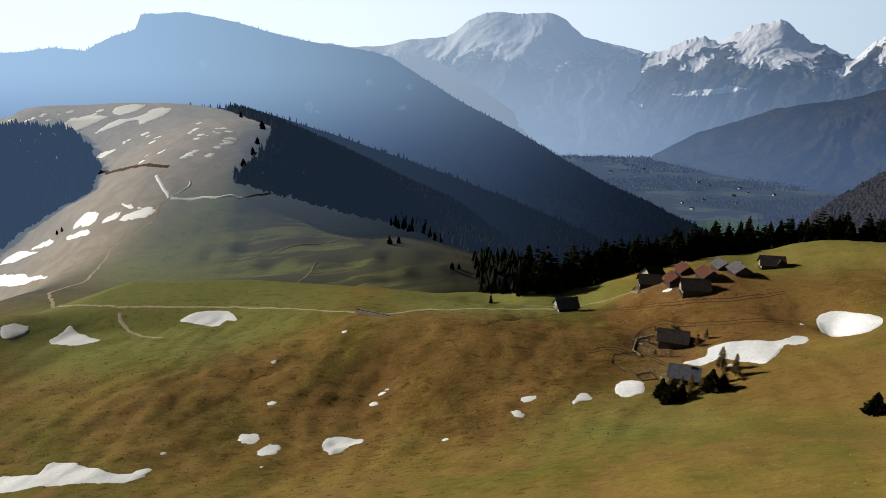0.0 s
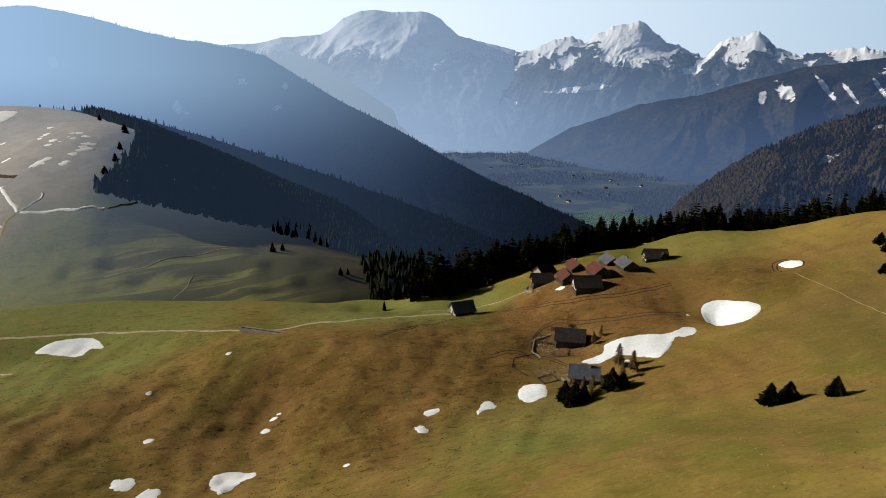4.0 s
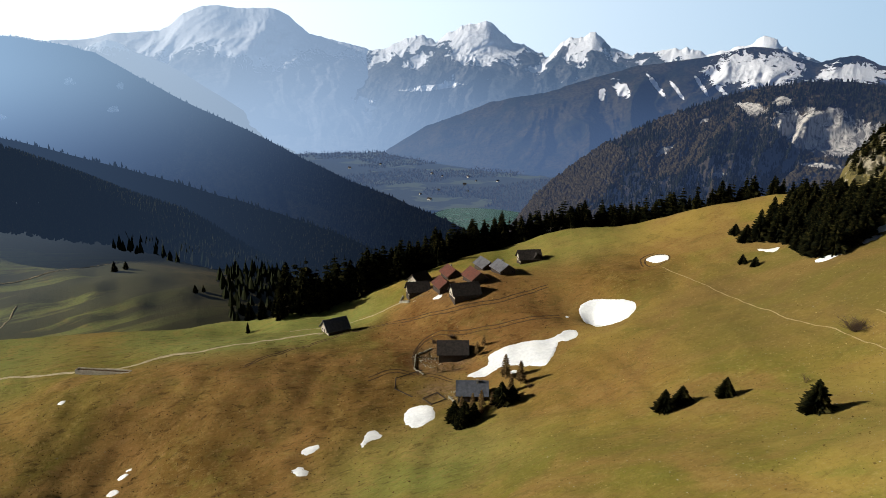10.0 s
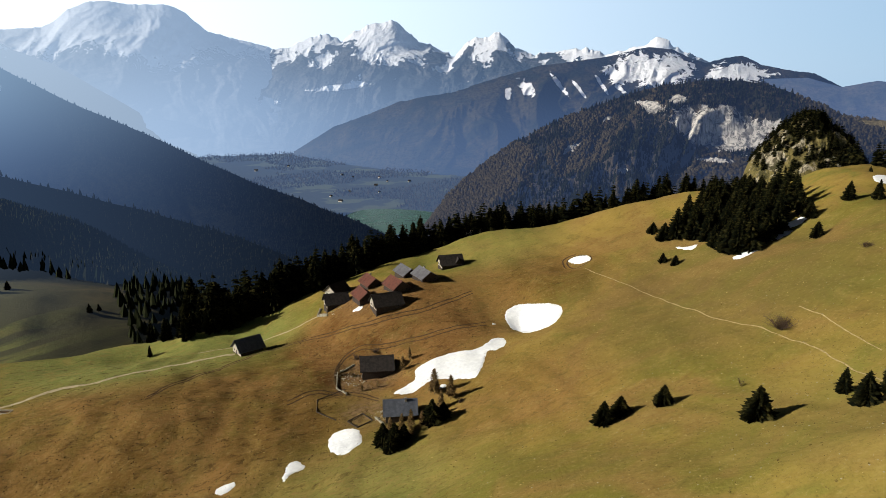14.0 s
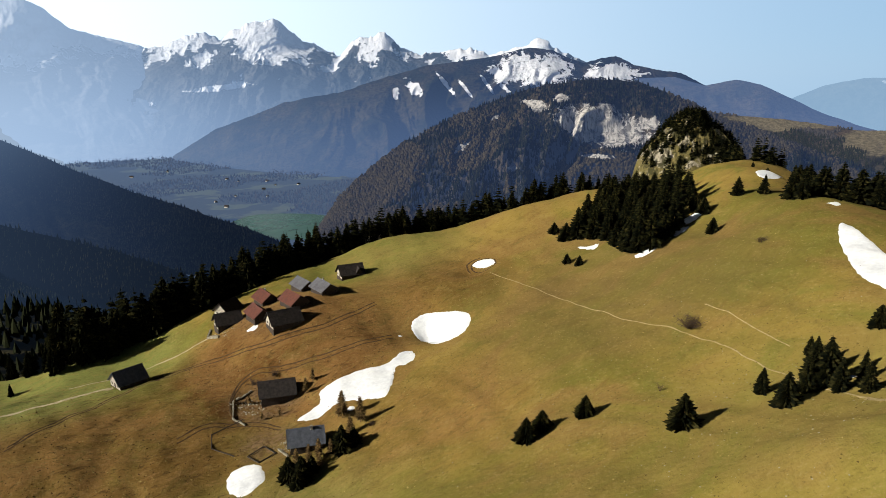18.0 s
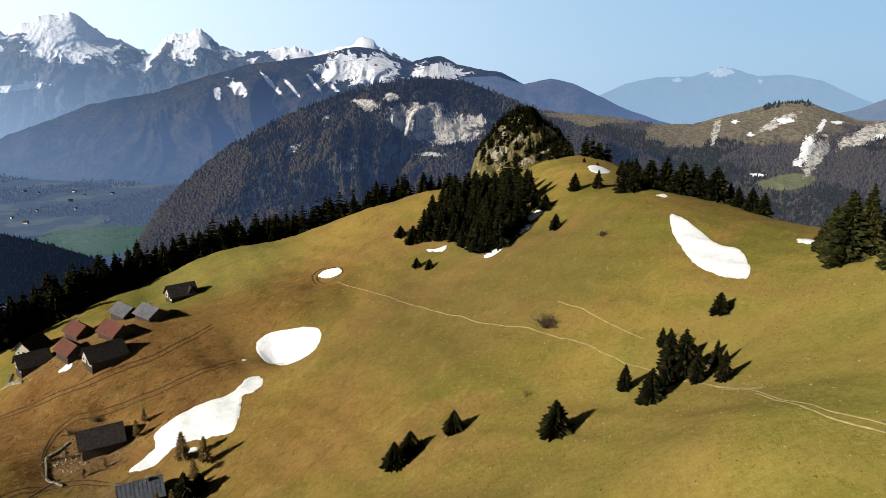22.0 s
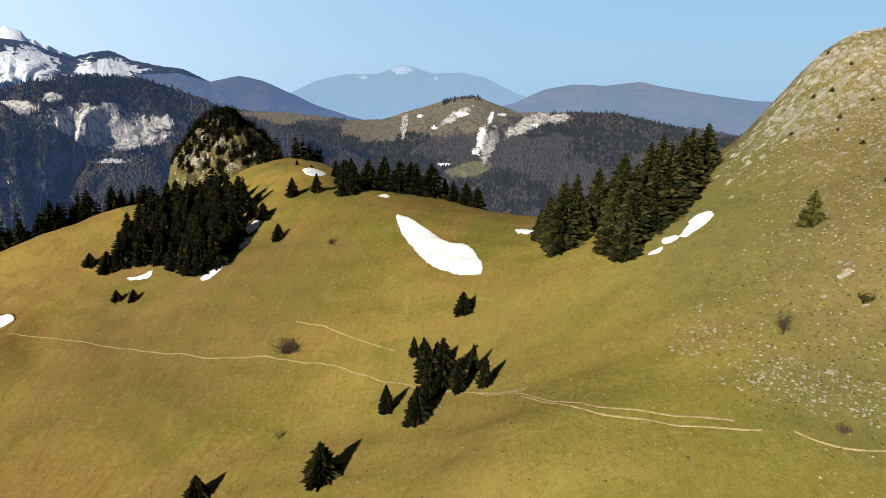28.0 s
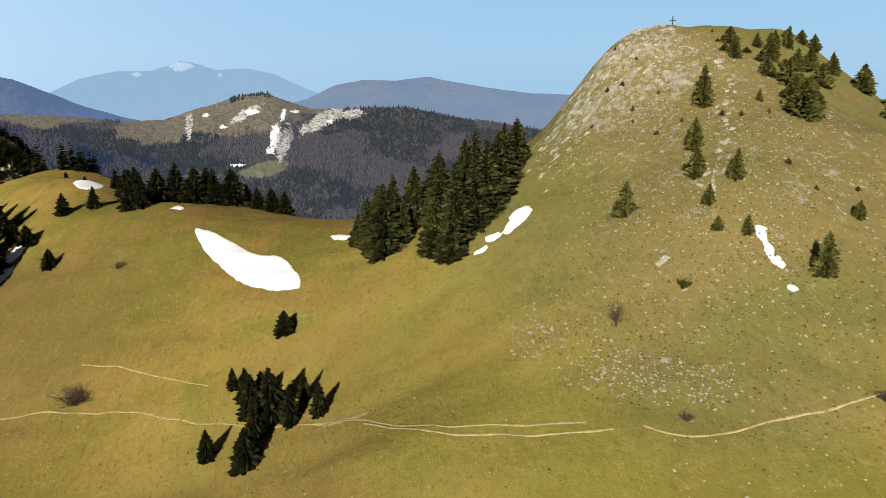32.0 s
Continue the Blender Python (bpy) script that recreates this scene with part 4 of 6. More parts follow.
def nearest_on(poly, x, y):
    best, bx_, by_ = np.full(np.shape(x), 1e9), np.array(x, float), np.array(y, float)
    for (ax, ay), (bx, by) in zip(poly, np.roll(poly, -1, 0)):
        ex, ey = bx - ax, by - ay
        t = np.clip(((x - ax) * ex + (y - ay) * ey) / (ex * ex + ey * ey + 1e-9), 0, 1)
        d = np.hypot(x - ax - t * ex, y - ay - t * ey)
        w = d < best
        best, bx_, by_ = np.where(w, d, best), np.where(w, ax + t * ex, bx_), np.where(w, ay + t * ey, by_)
    return best, bx_, by_


def snow_patch(outline, label, cell=0.7, thick=0.2, rough=0.22, seed=1, mat=None, name="snow_patch", category="snow patch", group="old snow patches"):
    rng = np.random.RandomState(seed)
    poly = smooth_outline(outline, rng, rough)
    (x0, y0), (x1, y1) = poly.min(0) - cell, poly.max(0) + cell
    X, Y = np.meshgrid(np.arange(x0, x1 + cell, cell), np.arange(y0, y1 + cell, cell))
    ok = inside_of(poly, X[:-1, :-1] + cell / 2, Y[:-1, :-1] + cell / 2)
    if not ok.any():
        return None
    used, rim = np.zeros(X.shape, bool), np.zeros(X.shape, int)
    for a, b in ((0, 0), (0, 1), (1, 0), (1, 1)):
        sl = (slice(a, X.shape[0] - 1 + a), slice(b, X.shape[1] - 1 + b))
        used[sl] |= ok
        rim[sl] += ok
    edge = used & (rim < 4)
    d, qx, qy = nearest_on(poly, X, Y)
    X2, Y2 = np.where(edge, qx, X), np.where(edge, qy, Y)
    Z = floor_z(X2, Y2) + np.where(edge, -0.06, 0.12 + np.minimum(thick * 0.4, d * 0.05)) + np.where(edge, 0, 0.14 * fractal(X * 0.16, Y * 0.16, 3, 4.0))
    number = -np.ones(X.shape, int)
    number[used] = np.arange(used.sum())
    jj, ii = np.nonzero(ok)
    faces = np.stack([number[jj, ii], number[jj, ii + 1], number[jj + 1, ii + 1], number[jj + 1, ii]], 1)
    ob = mesh_object(name, np.stack([X2[used], Y2[used], Z[used]], 1), [tuple(int(k) for k in f) for f in faces], mat or SNOW, shade=True)
    return tagged(ob, label, category, group)


def dot(x, y, r, seed):
    a = np.arange(6) * math.pi / 3 + seed
    rng = np.random.RandomState(seed)
    return [(x + r * math.cos(t) * rng.uniform(0.7, 1.3), y + r * 0.8 * math.sin(t) * rng.uniform(0.7, 1.3)) for t in a]


PASTURE_SNOW = [
    ("sunken snow patch filling a bowl-shaped hollow in the pasture", [(161.5, 274.7), (166.5, 277.9), (173.7, 274), (178.7, 261.5), (175.5, 252.5), (165.2, 245.9), (158.1, 250), (160, 266.6)]),
    ("long white snowdrift lying in a gully beside the ruined hut", [(97.3, 251.8), (106.5, 254), (110.1, 259.3), (117.6, 259.7), (125.6, 258.5), (135.6, 254), (143.9, 257.5), (147.4, 254.9), (144.4, 248.6), (138.8, 246.6), (135.3, 248), (129.6, 242), (121.9, 235.1), (116.7, 240.5), (111.4, 246.4), (103.3, 246.4), (98.3, 248.4)]),
    ("round snow patch in a hollow below the grey-roofed house", [(65.9, 236.5), (70.7, 241.4), (75.7, 239.9), (76.6, 233), (74, 228.4), (67.9, 226), (65.4, 229.4)]),
    ("small oval snow patch in a shallow pit", [(211.6, 292.8), (215.9, 292), (218.7, 285.9), (215.3, 281.4), (212.1, 284.7), (210.8, 290.1)]),
    ("large wedge-shaped snowfield on the sunny saddle", [(249.1, 149.8), (248.7, 146.2), (239.4, 136.6), (229.2, 126.6), (225.7, 120.5), (214.6, 115), (205, 112.9), (205.6, 117.4), (209.2, 123.9), (214.4, 130.3), (224.9, 137.6), (236.6, 144.8)]),
    ("small remnant of snow on brown grass", [(24.9, 224.8), (27.7, 226.7), (30, 222.3), (27.4, 220.7)]),
    ("ragged remnant of snow on brown grass", [(47.5, 225.9), (51.8, 233), (55.7, 232), (55.2, 228.3), (50.7, 226.9), (48, 224.2)]),
    ("thin sliver of snow on brown grass", [(29.3, 233), (34.9, 234.2), (35.6, 231.9), (30.5, 231.2)]),
]
SLOPE_SNOW = [
    ("long snowdrift along the foot of the slope", [(-152.2, 204.6), (-139.7, 203.6), (-138.7, 212), (-124.8, 208.7), (-109.6, 201.8), (-99.1, 204.3), (-103, 195.9), (-117.5, 195), (-134, 194.4), (-148.9, 192.6)]),
    ("rounded snow patch in a small pit", [(-76.5, 225.6), (-75.6, 229.6), (-68.8, 228.3), (-69.4, 222.4), (-73.6, 222.6)]),
    ("rounded snow patch on the grassy slope", [(-66.9, 217.2), (-63.8, 221.1), (-58.8, 220.1), (-59.3, 215.3), (-64.7, 213)]),
    ("flat snow patch on the brown slope", [(-44.1, 221.3), (-40.6, 225.8), (-29.9, 223.8), (-29.3, 219.2), (-36.8, 214.4), (-40.6, 212.9)]),
    ("ragged snow patch beside the dirt road", [(-142, 342), (-136, 348), (-119, 349), (-109, 337), (-116, 338), (-119, 333), (-135, 339)]),
    ("branching snow patch on the lower pasture", [(-204, 325), (-203, 336), (-202, 343), (-195, 338), (-179, 329), (-182, 324), (-192, 322)]),
    ("snow patch on the lower pasture", [(-230, 328), (-228, 335), (-220, 336), (-217, 328), (-222, 319)]),
]
WOOD_SNOW = [
    ("thin snow remnant beside the spruce clump", [(242.1, 254.8), (242.8, 249.3), (245.2, 245.2), (239.9, 244.2), (239.2, 250.1)]),
    ("strip of snow in the shade of the spruces", [(231.5, 217.5), (237.1, 215.8), (242.3, 213.0), (239, 210.8), (232.3, 213.0)]),
    ("strip of snow in the shade of the spruces", [(250.6, 215.3), (256.5, 213.8), (259, 209.9), (247.7, 210.0)]),
    ("strip of snow in the shade of the spruces", [(261.5, 216.3), (268.4, 214.1), (266.6, 210), (260.5, 212.3)]),
    ("small snow patch on the crest below the rocky knoll", [(318, 214), (326, 211), (325, 204), (313, 203), (311, 208)]),
    ("sliver of snow on the saddle", [(272.5, 163.8), (276.6, 161.2), (271.5, 158.8)]),
    ("sliver of snow by the first spruces", [(235.6, 106.6), (229.7, 101), (225.4, 101.4), (228.4, 105)]),
    ("strip of snow in the deep shade of the spruces", [(181.8, 64.3), (188.4, 60.4), (185.8, 57.2), (181.2, 58.3), (179.5, 61.6), (178.8, 64)]),
    ("small snow remnant behind the spruces", [(183.2, 68.4), (181.8, 64.7), (179.6, 65.2), (180, 67.9)]),
    ("small snow remnant behind the spruces", [(180.1, 71), (180.4, 68.4), (178.2, 68.8), (178.3, 70.6)]),
    ("steep narrow snow patch between rocks on the hill", [(144, 27.1), (143, 25.6), (140.6, 26.2), (136.4, 25.9), (134.9, 27), (137.2, 28.2), (140.3, 28)]),
    ("small snow remnant on the hillside", [(132.6, 28.4), (131.8, 26.4), (130.8, 27.2), (131.6, 28.4)]),
]
for k, (label, outline) in enumerate(PASTURE_SNOW + SLOPE_SNOW + WOOD_SNOW):
    snow_patch(outline, label, 0.55 if k < 8 or k > 14 else 0.8, rough=0.25 if k < 5 else 0.45, seed=k + 1)
for k, (x, y, r) in enumerate([(-74.9, 277.2, 1.7), (-68.6, 247.3, 1.9), (-45.9, 294.3, 1.6), (-25, 254.1, 1.7), (-27.7, 248.5, 1.8), (1, 210.4, 1.3), (154.1, 271.8, 1.2), (110.6, 315.8, 2.4),
                               (-23, 256, 1.0), (111.5, 240.5, 1.6), (160, 111, 1.3), (-100, 215, 1.2), (-62, 205, 1.0)]):
    snow_patch(dot(x, y, r, k + 3), "small leftover spot of snow in the grass", 0.35, 0.2, 0.1, k + 50)

# far snow on the saddle and the brown hill across the valley
FAR_SNOW = [[(-438, 637), (-401, 616), (-343, 559), (-366, 576), (-425, 616)], [(-449, 658), (-439, 670), (-404, 650), (-418, 649)], [(-420, 664), (-396, 660), (-387, 646), (-409, 656)], [(-369, 639), (-343, 628), (-327, 609), (-352, 623)],
            [(-368, 653), (-359, 666), (-335, 644), (-334, 632), (-346, 634)], [(-324, 622), (-315, 628), (-305, 624), (-307, 615)], [(-302, 613), (-288, 619), (-272, 620), (-268, 608), (-283, 605)], [(-319, 645), (-295, 630), (-278, 618), (-293, 624)]]
TOP_SNOW = [[(-487, 864), (-464, 885), (-429, 875), (-453, 860), (-467, 856)], [(-429, 887), (-426, 908), (-396, 911), (-396, 891), (-412, 877)], [(-433, 845), (-417, 863), (-385, 869), (-376, 895), (-355, 896), (-355, 865), (-375, 847), (-387, 859), (-413, 851)],
            [(-416, 797), (-406, 803), (-388, 798), (-398, 793)], [(-272, 694), (-266, 708), (-257, 713), (-261, 698)]]
for k, outline in enumerate(FAR_SNOW):
    snow_patch(outline, "far snow patch on the brown pasture", 1.2, 0.5, 1.6, k + 80, FRESH)
for k, outline in enumerate(TOP_SNOW):
    snow_patch(outline, "far streak of snow on the domed brown hill", 1.2, 0.4, 1.8, k + 95, FRESH)
SCRAPS = [(-296, 822), (-286, 766), (-251, 757), (-238, 744), (-241, 765), (-241, 702), (-234, 730), (-202, 727), (-201, 740), (-336, 793), (-351, 808), (-475, 876), (-491, 898), (-533, 877), (-521, 892), (-451, 889), (-286, 785), (-261, 749),
          (-251, 776), (-233, 746), (-299, 723), (-240, 719), (-557, 881), (-504, 885), (-321, 714), (-380, 807)]
rng = np.random.RandomState(5)
for k, (x, y) in enumerate(SCRAPS):
    for q in range(2 + k % 2):
        snow_patch(dot(x + rng.normal(0, 4) * (q > 0), y + rng.normal(0, 6) * (q > 0), rng.uniform(2.2, 5.0), k + 7 * q), "far scrap of snow on the domed brown hill", 0.9, 0.4, 0.5, k + 120, FRESH)

# ---------------------------------------------------------------- paths
def path_strip(name, pts, width, mat, label, lift=0.07, seed=1, category="path"):
    rng = np.random.RandomState(seed)
    p = np.array(pts, float)
    seg = np.r_[0, np.cumsum(np.hypot(*np.diff(p, axis=0).T))]
    s = np.arange(0, seg[-1], 1.2)
    q = np.stack([np.interp(s, seg, p[:, 0]), np.interp(s, seg, p[:, 1])], 1)
    ker = np.ones(7) / 7
    if len(q) > 12:
        pad = np.r_[np.repeat(q[:1], 3, 0), q, np.repeat(q[-1:], 3, 0)]
        q = np.stack([np.convolve(pad[:, 0], ker, "valid"), np.convolve(pad[:, 1], ker, "valid")], 1)
    wob = fractal(s * 0.09, s * 0, 3, seed) * width * 1.6
    t = np.gradient(q, axis=0)
    n = np.stack([-t[:, 1], t[:, 0]], 1) / (np.hypot(t[:, 0], t[:, 1])[:, None] + 1e-9)
    q = q + n * wob[:, None]
    w = width * (0.75 + 0.9 * (fractal(s * 0.5, s * 0 + 3, 3, seed + 1) + 0.35))
    cols = [(-0.5, -0.08), (-0.25, lift), (0.25, lift), (0.5, -0.08)]
    X = np.stack([q[:, 0] + n[:, 0] * w * c for c, _ in cols], 1)
    Y = np.stack([q[:, 1] + n[:, 1] * w * c for c, _ in cols], 1)
    Z = floor_z(X, Y) + np.array([h for _, h in cols])
    return tagged(grid_object(name, X, Y, Z, mat), label, category, kind="structure")


FOOT = "narrow pale footpath worn into the grass"
path_strip("path_main", [(207.1, 276.6), (204.8, 246.9), (197.6, 217.1), (188.8, 190.5), (183.8, 170.3), (179.9, 160.4), (175.4, 147.5), (166.4, 133.4), (159.9, 121.7), (150, 109), (141, 95)], 0.48, TRACK, FOOT, seed=2)
path_strip("path_upper", [(147.2, 105.9), (144.7, 100.6), (140.7, 96.5), (132.9, 91.8), (125.2, 86.1), (122.8, 78.8), (121.3, 72.4), (117.9, 62.4)], 0.52, TRACK, FOOT, seed=3)
path_strip("path_lower", [(139.1, 96.5), (123.8, 86.2), (119.9, 75.2), (117.4, 67.7), (115.5, 59.6)], 0.48, TRACK, FOOT, seed=4)
path_strip("path_hill", [(116, 58), (112.7, 56), (110.9, 49), (111.3, 43.5), (110.9, 39.1), (110.6, 32.3), (111.3, 29.5), (110.9, 20), (108, 0)], 0.45, TRACK, FOOT, seed=5)
path_strip("path_bare", [(145.5, 103.5), (143, 98.9), (141, 95.2)], 1.7, TRACK, "bare trodden patch where the footpaths meet", seed=16)
path_strip("path_faint", [(196.5, 166.6), (190.8, 154.3), (175.5, 129.6)], 0.4, TRACK, FOOT, seed=6)
for k, (cx, cy, r, a0, a1) in enumerate([(213.5, 287, 7.2, 0, 6.28), (213.5, 287, 9.0, 0.8, 3.2)]):
    path_strip("pit_rim", [(cx + r * 0.75 * math.cos(a), cy + r * math.sin(a)) for a in np.linspace(a0, a1, 24)], 0.9, RUT, "bare dark earth round a snow-filled pit", 0.1, 60 + k, "bare earth")
path_strip("path_crest", [(102, 333), (92, 338), (80, 343), (62, 346), (44, 348)], 1.6, GRAVEL, "pale worn track along the crest below the huts", 0.1, 14)
path_strip("road_track", [(57.4, 321.3), (33.4, 323.7), (10, 321), (-12, 322), (-26, 316), (-41, 322), (-67, 335), (-120, 354), (-185, 357), (-219, 363), (-244, 400), (-265, 429), (-271, 445), (-268, 482), (-280, 518), (-288, 569),
           (-273, 588), (-262, 601), (-267, 621), (-260, 631)], 2.4, GRAVEL, "pale dirt farm track crossing the pasture", 0.12, 7)
path_strip("road_far", [(-260, 631), (-276, 652), (-288, 670)], 3.2, FRESH, "snow-covered road climbing the far hill", 0.3, 8)
path_strip("road_far_level", [(-260, 631), (-249, 629), (-220, 633), (-192, 638)], 3.4, FRESH, "snow-covered level road on the far hill", 0.3, 18)
path_strip("road_far_end", [(-192, 638), (-180, 650), (-170, 663)], 2.6, GRAVEL, "far gravel road entering the wood", 0.3, 19)
path_strip("road_far_spur", [(-260, 631), (-252, 642), (-247, 651), (-250, 657)], 2.2, SNOW, "snow-covered bend of a far farm road", 0.3, 17)
path_strip("road_far_dark", [(-403, 773), (-365, 740), (-332, 711), (-300, 692), (-277, 680)], 4.5, RUT, "dark road cut across the far hill", 0.3, 15)
path_strip("road_loop", [(-179, 352), (-178, 346), (-169, 339), (-143, 323)], 2.2, GRAVEL, "side branch of the dirt track", 0.1, 9)
path_strip("path_banks", [(-174, 549), (-132, 577), (-96, 601), (-47, 642)], 1.4, GRAVEL, "pale cattle path along the old field banks", 0.15, 10)
path_strip("path_banks_cross", [(-115, 505), (-111, 519), (-107, 548)], 1.2, GRAVEL, "pale cattle path crossing the old field banks", 0.15, 11)
for k, pts in enumerate([[(17.4, 288.1), (35.2, 301), (49.5, 307.3), (70.9, 316.8), (90.5, 313.7), (109, 299.7), (130.2, 292.5), (160, 296)],
                         [(81.3, 262.9), (84, 278), (90.6, 286.6), (98.5, 290.6), (109.5, 283.3), (124.1, 275.9), (152.1, 271.9)],
                         [(60.9, 266.6), (74.8, 269.4), (88.6, 258.5), (91.3, 249.1)]]):
    for side in (-0.9, 0.9):
        path_strip("track_ruts", [(x + side * 0.5, y + side * 1.25) for x, y in pts], 0.85, RUT, "dark muddy wheel rut in brown grass", 0.07, 20 + k, "wheel rut")

# ---------------------------------------------------------------- trees
def spruce_mesh(seed, height=10.0, width=0.24, whorls=24, arms=11, slim=0.135):
    """Crown of drooping boughs in whorls, each a ragged folded blade with side sprays; unit: metres."""
    rng = random.Random(seed)
    bm = bmesh.new()
    for w in range(whorls):
        t = (w + rng.uniform(-0.4, 0.4)) / whorls
        z = height * (0.05 + 0.94 * t)
        reach = height * width * (1 - t) ** 0.72 * min(1, 0.72 + t * 2) * rng.uniform(0.72, 1.15) + 0.10
        n = max(5, int(arms * (1 - 0.35 * t)))
        for k in range(n):
            a = 2 * math.pi * (k + rng.uniform(-0.4, 0.4)) / n + w * 2.4
            r = reach * rng.uniform(0.5, 1.22)
            drop = r * rng.uniform(0.15, 0.55)
            half = r * rng.uniform(slim * 0.8, slim * 1.3) + 0.06
            ca, sa = math.cos(a), math.sin(a)
            def at(d, s, h):
                return bm.verts.new((ca * d - sa * s, sa * d + ca * s, h))
            root, tip = at(0.02, 0, z + r * 0.10), at(r, 0, z - drop + r * 0.12)
            l1, r1 = at(r * 0.42, half, z - drop * 0.7), at(r * 0.42, -half, z - drop * 0.7)
            l2, r2 = at(r * 0.72, half * 1.1, z - drop * 1.05), at(r * 0.72, -half * 1.1, z - drop * 1.05)
            mid, low = at(r * 0.55, 0, z - drop * 0.15), at(r * 0.4, 0, z - drop * 1.2 - 0.12)
            for f in ((root, mid, l1), (root, r1, mid), (mid, tip, l2), (mid, r2, tip), (l1, mid, l2), (mid, r1, r2), (l1, low, root), (root, low, r1)):
                bm.faces.new(f)
    top = [bm.verts.new((0.05 * math.cos(k * 2.1), 0.05 * math.sin(k * 2.1), height * 0.93)) for k in range(3)]
    tip = bm.verts.new((0, 0, height * 1.04))
    for k in range(3):
        bm.faces.new((top[k], top[(k + 1) % 3], tip))
    me = bpy.data.meshes.new("crown")
    bm.to_mesh(me)
    bm.free()
    return me


def trunk_mesh(height=9.5, radius=0.16):
    bm = bmesh.new()
    rings = []
    for h, r in ((-0.6, 1.5), (0.15, 1.15), (height * 0.4, 0.7), (height, 0.12)):
        rings.append([bm.verts.new((radius * r * math.cos(k * math.pi / 3), radius * r * math.sin(k * math.pi / 3), h)) for k in range(6)])
    for a, b in zip(rings, rings[1:]):
        for k in range(6):
            bm.faces.new((a[k], a[(k + 1) % 6], b[(k + 1) % 6], b[k]))
    me = bpy.data.meshes.new("trunk")
    bm.to_mesh(me)
    bm.free()
    me.materials.append(BARK)
    return me


TRUNK = trunk_mesh()
CROWNS, PLAIN, YOUNG = [], [], []
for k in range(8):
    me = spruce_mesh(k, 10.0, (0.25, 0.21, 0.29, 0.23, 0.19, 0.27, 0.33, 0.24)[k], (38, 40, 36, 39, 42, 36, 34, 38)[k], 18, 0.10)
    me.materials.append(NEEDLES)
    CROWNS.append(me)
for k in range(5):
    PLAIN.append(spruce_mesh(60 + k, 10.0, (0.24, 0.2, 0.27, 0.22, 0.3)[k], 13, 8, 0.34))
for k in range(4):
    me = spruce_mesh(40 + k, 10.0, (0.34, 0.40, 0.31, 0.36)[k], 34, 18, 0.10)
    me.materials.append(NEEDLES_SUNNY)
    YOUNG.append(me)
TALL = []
# sunlit copy of the spruce needles, with sunlight put into the olive tones
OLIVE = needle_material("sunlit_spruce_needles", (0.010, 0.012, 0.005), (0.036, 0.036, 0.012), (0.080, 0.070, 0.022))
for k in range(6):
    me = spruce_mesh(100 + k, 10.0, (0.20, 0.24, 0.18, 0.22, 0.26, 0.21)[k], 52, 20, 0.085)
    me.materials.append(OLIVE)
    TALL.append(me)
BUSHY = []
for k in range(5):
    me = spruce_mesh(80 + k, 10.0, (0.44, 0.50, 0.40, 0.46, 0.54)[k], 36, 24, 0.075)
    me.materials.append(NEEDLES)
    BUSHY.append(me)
tree_rng = random.Random(11)


def spruce(x, y, h, label, group, crowns=None, wide=1.0, z=None):
    zz = (float(floor_z(x, y)) if z is None else z) - 0.15
    base = tagged(new("spruce_tree"), label, "tree", group)
    turn = Matrix.LocRotScale((x, y, zz), Euler((tree_rng.uniform(-0.03, 0.03), tree_rng.uniform(-0.03, 0.03), tree_rng.uniform(0, 6.28))), (h / 10 * wide, h / 10 * wide, h / 10))
    base.matrix_basis = turn
    for name, me in (("trunk", TRUNK), ("crown", tree_rng.choice(crowns or CROWNS))):
        ob = new(name, me)
        ob.parent = base
    return base


SINGLE = "dark green spruce standing alone on the open pasture"
for x, y, h in [(119, 168, 7.6), (125, 168, 6.6), (134, 161.5, 7.0), (132, 133, 9.4), (251, 277, 6), (247, 266, 10), (227, 248, 5), (227, 241, 5), (252, 196, 7.4), (269, 210, 8), (273, 216, 8), (187, 115, 6.8)]:
    spruce(x, y, h * 0.88, SINGLE, "lone pasture spruces", BUSHY, 1.15)
for x, y, h in [(152, 126, 7.8), (144, 117, 9.2), (173, 125, 6.2), (161, 119, 11), (156, 114, 13.5), (151.5, 110, 9), (150, 104.5, 8.2), (164, 117, 8.5), (158, 108, 8), (167, 121, 9), (153, 117, 10.5)]:
    spruce(x, y, h * 0.86, "dark green spruce in the small group by the footpath", "spruces by the footpath", wide=1.3)
for x, y, h in [(284, 204, 8.5), (289, 195, 8.5), (276, 178, 11), (276, 174, 9.5), (288, 172, 13), (291, 166, 15), (293, 160, 14), (294, 153, 14), (296, 147, 15), (301, 170, 14), (303, 158, 15), (299, 142, 10), (292, 137, 9), (286, 131, 10),
                (283, 126, 9), (309, 165, 13), (306, 150, 13), (296, 132, 9), (308, 178, 14), (302, 183, 13), (309, 190, 12), (318, 182, 13), (330, 221, 3), (333, 215, 2.5), (340, 205, 12), (332, 197, 12), (325, 192, 13)]:
    spruce(x, y, h, "spruce on the crest at the edge of the saddle", "spruces along the saddle", wide=1.55)
RIGHT = "tall dark spruce at the foot of the rocky hill"
for x, y, h in [(205, 91, 19), (220, 98, 9.5), (216, 95, 14), (206, 86, 12.5), (212, 82, 14), (222, 88, 16), (183, 76, 13.5), (188, 74, 20), (204, 77, 17), (191, 69, 17), (194, 66, 19), (198, 63, 18), (203, 60, 17), (197, 70, 19), (213, 55, 13),
                (209, 70, 18), (214, 66, 17), (218, 76, 17), (226, 82, 15), (230, 92, 13), (190, 79, 14)]:
    spruce(x, y, h, RIGHT, "spruces at the foot of the hill", TALL, 1.4)
HILL = "yellowish green young spruce on the rocky hillside"
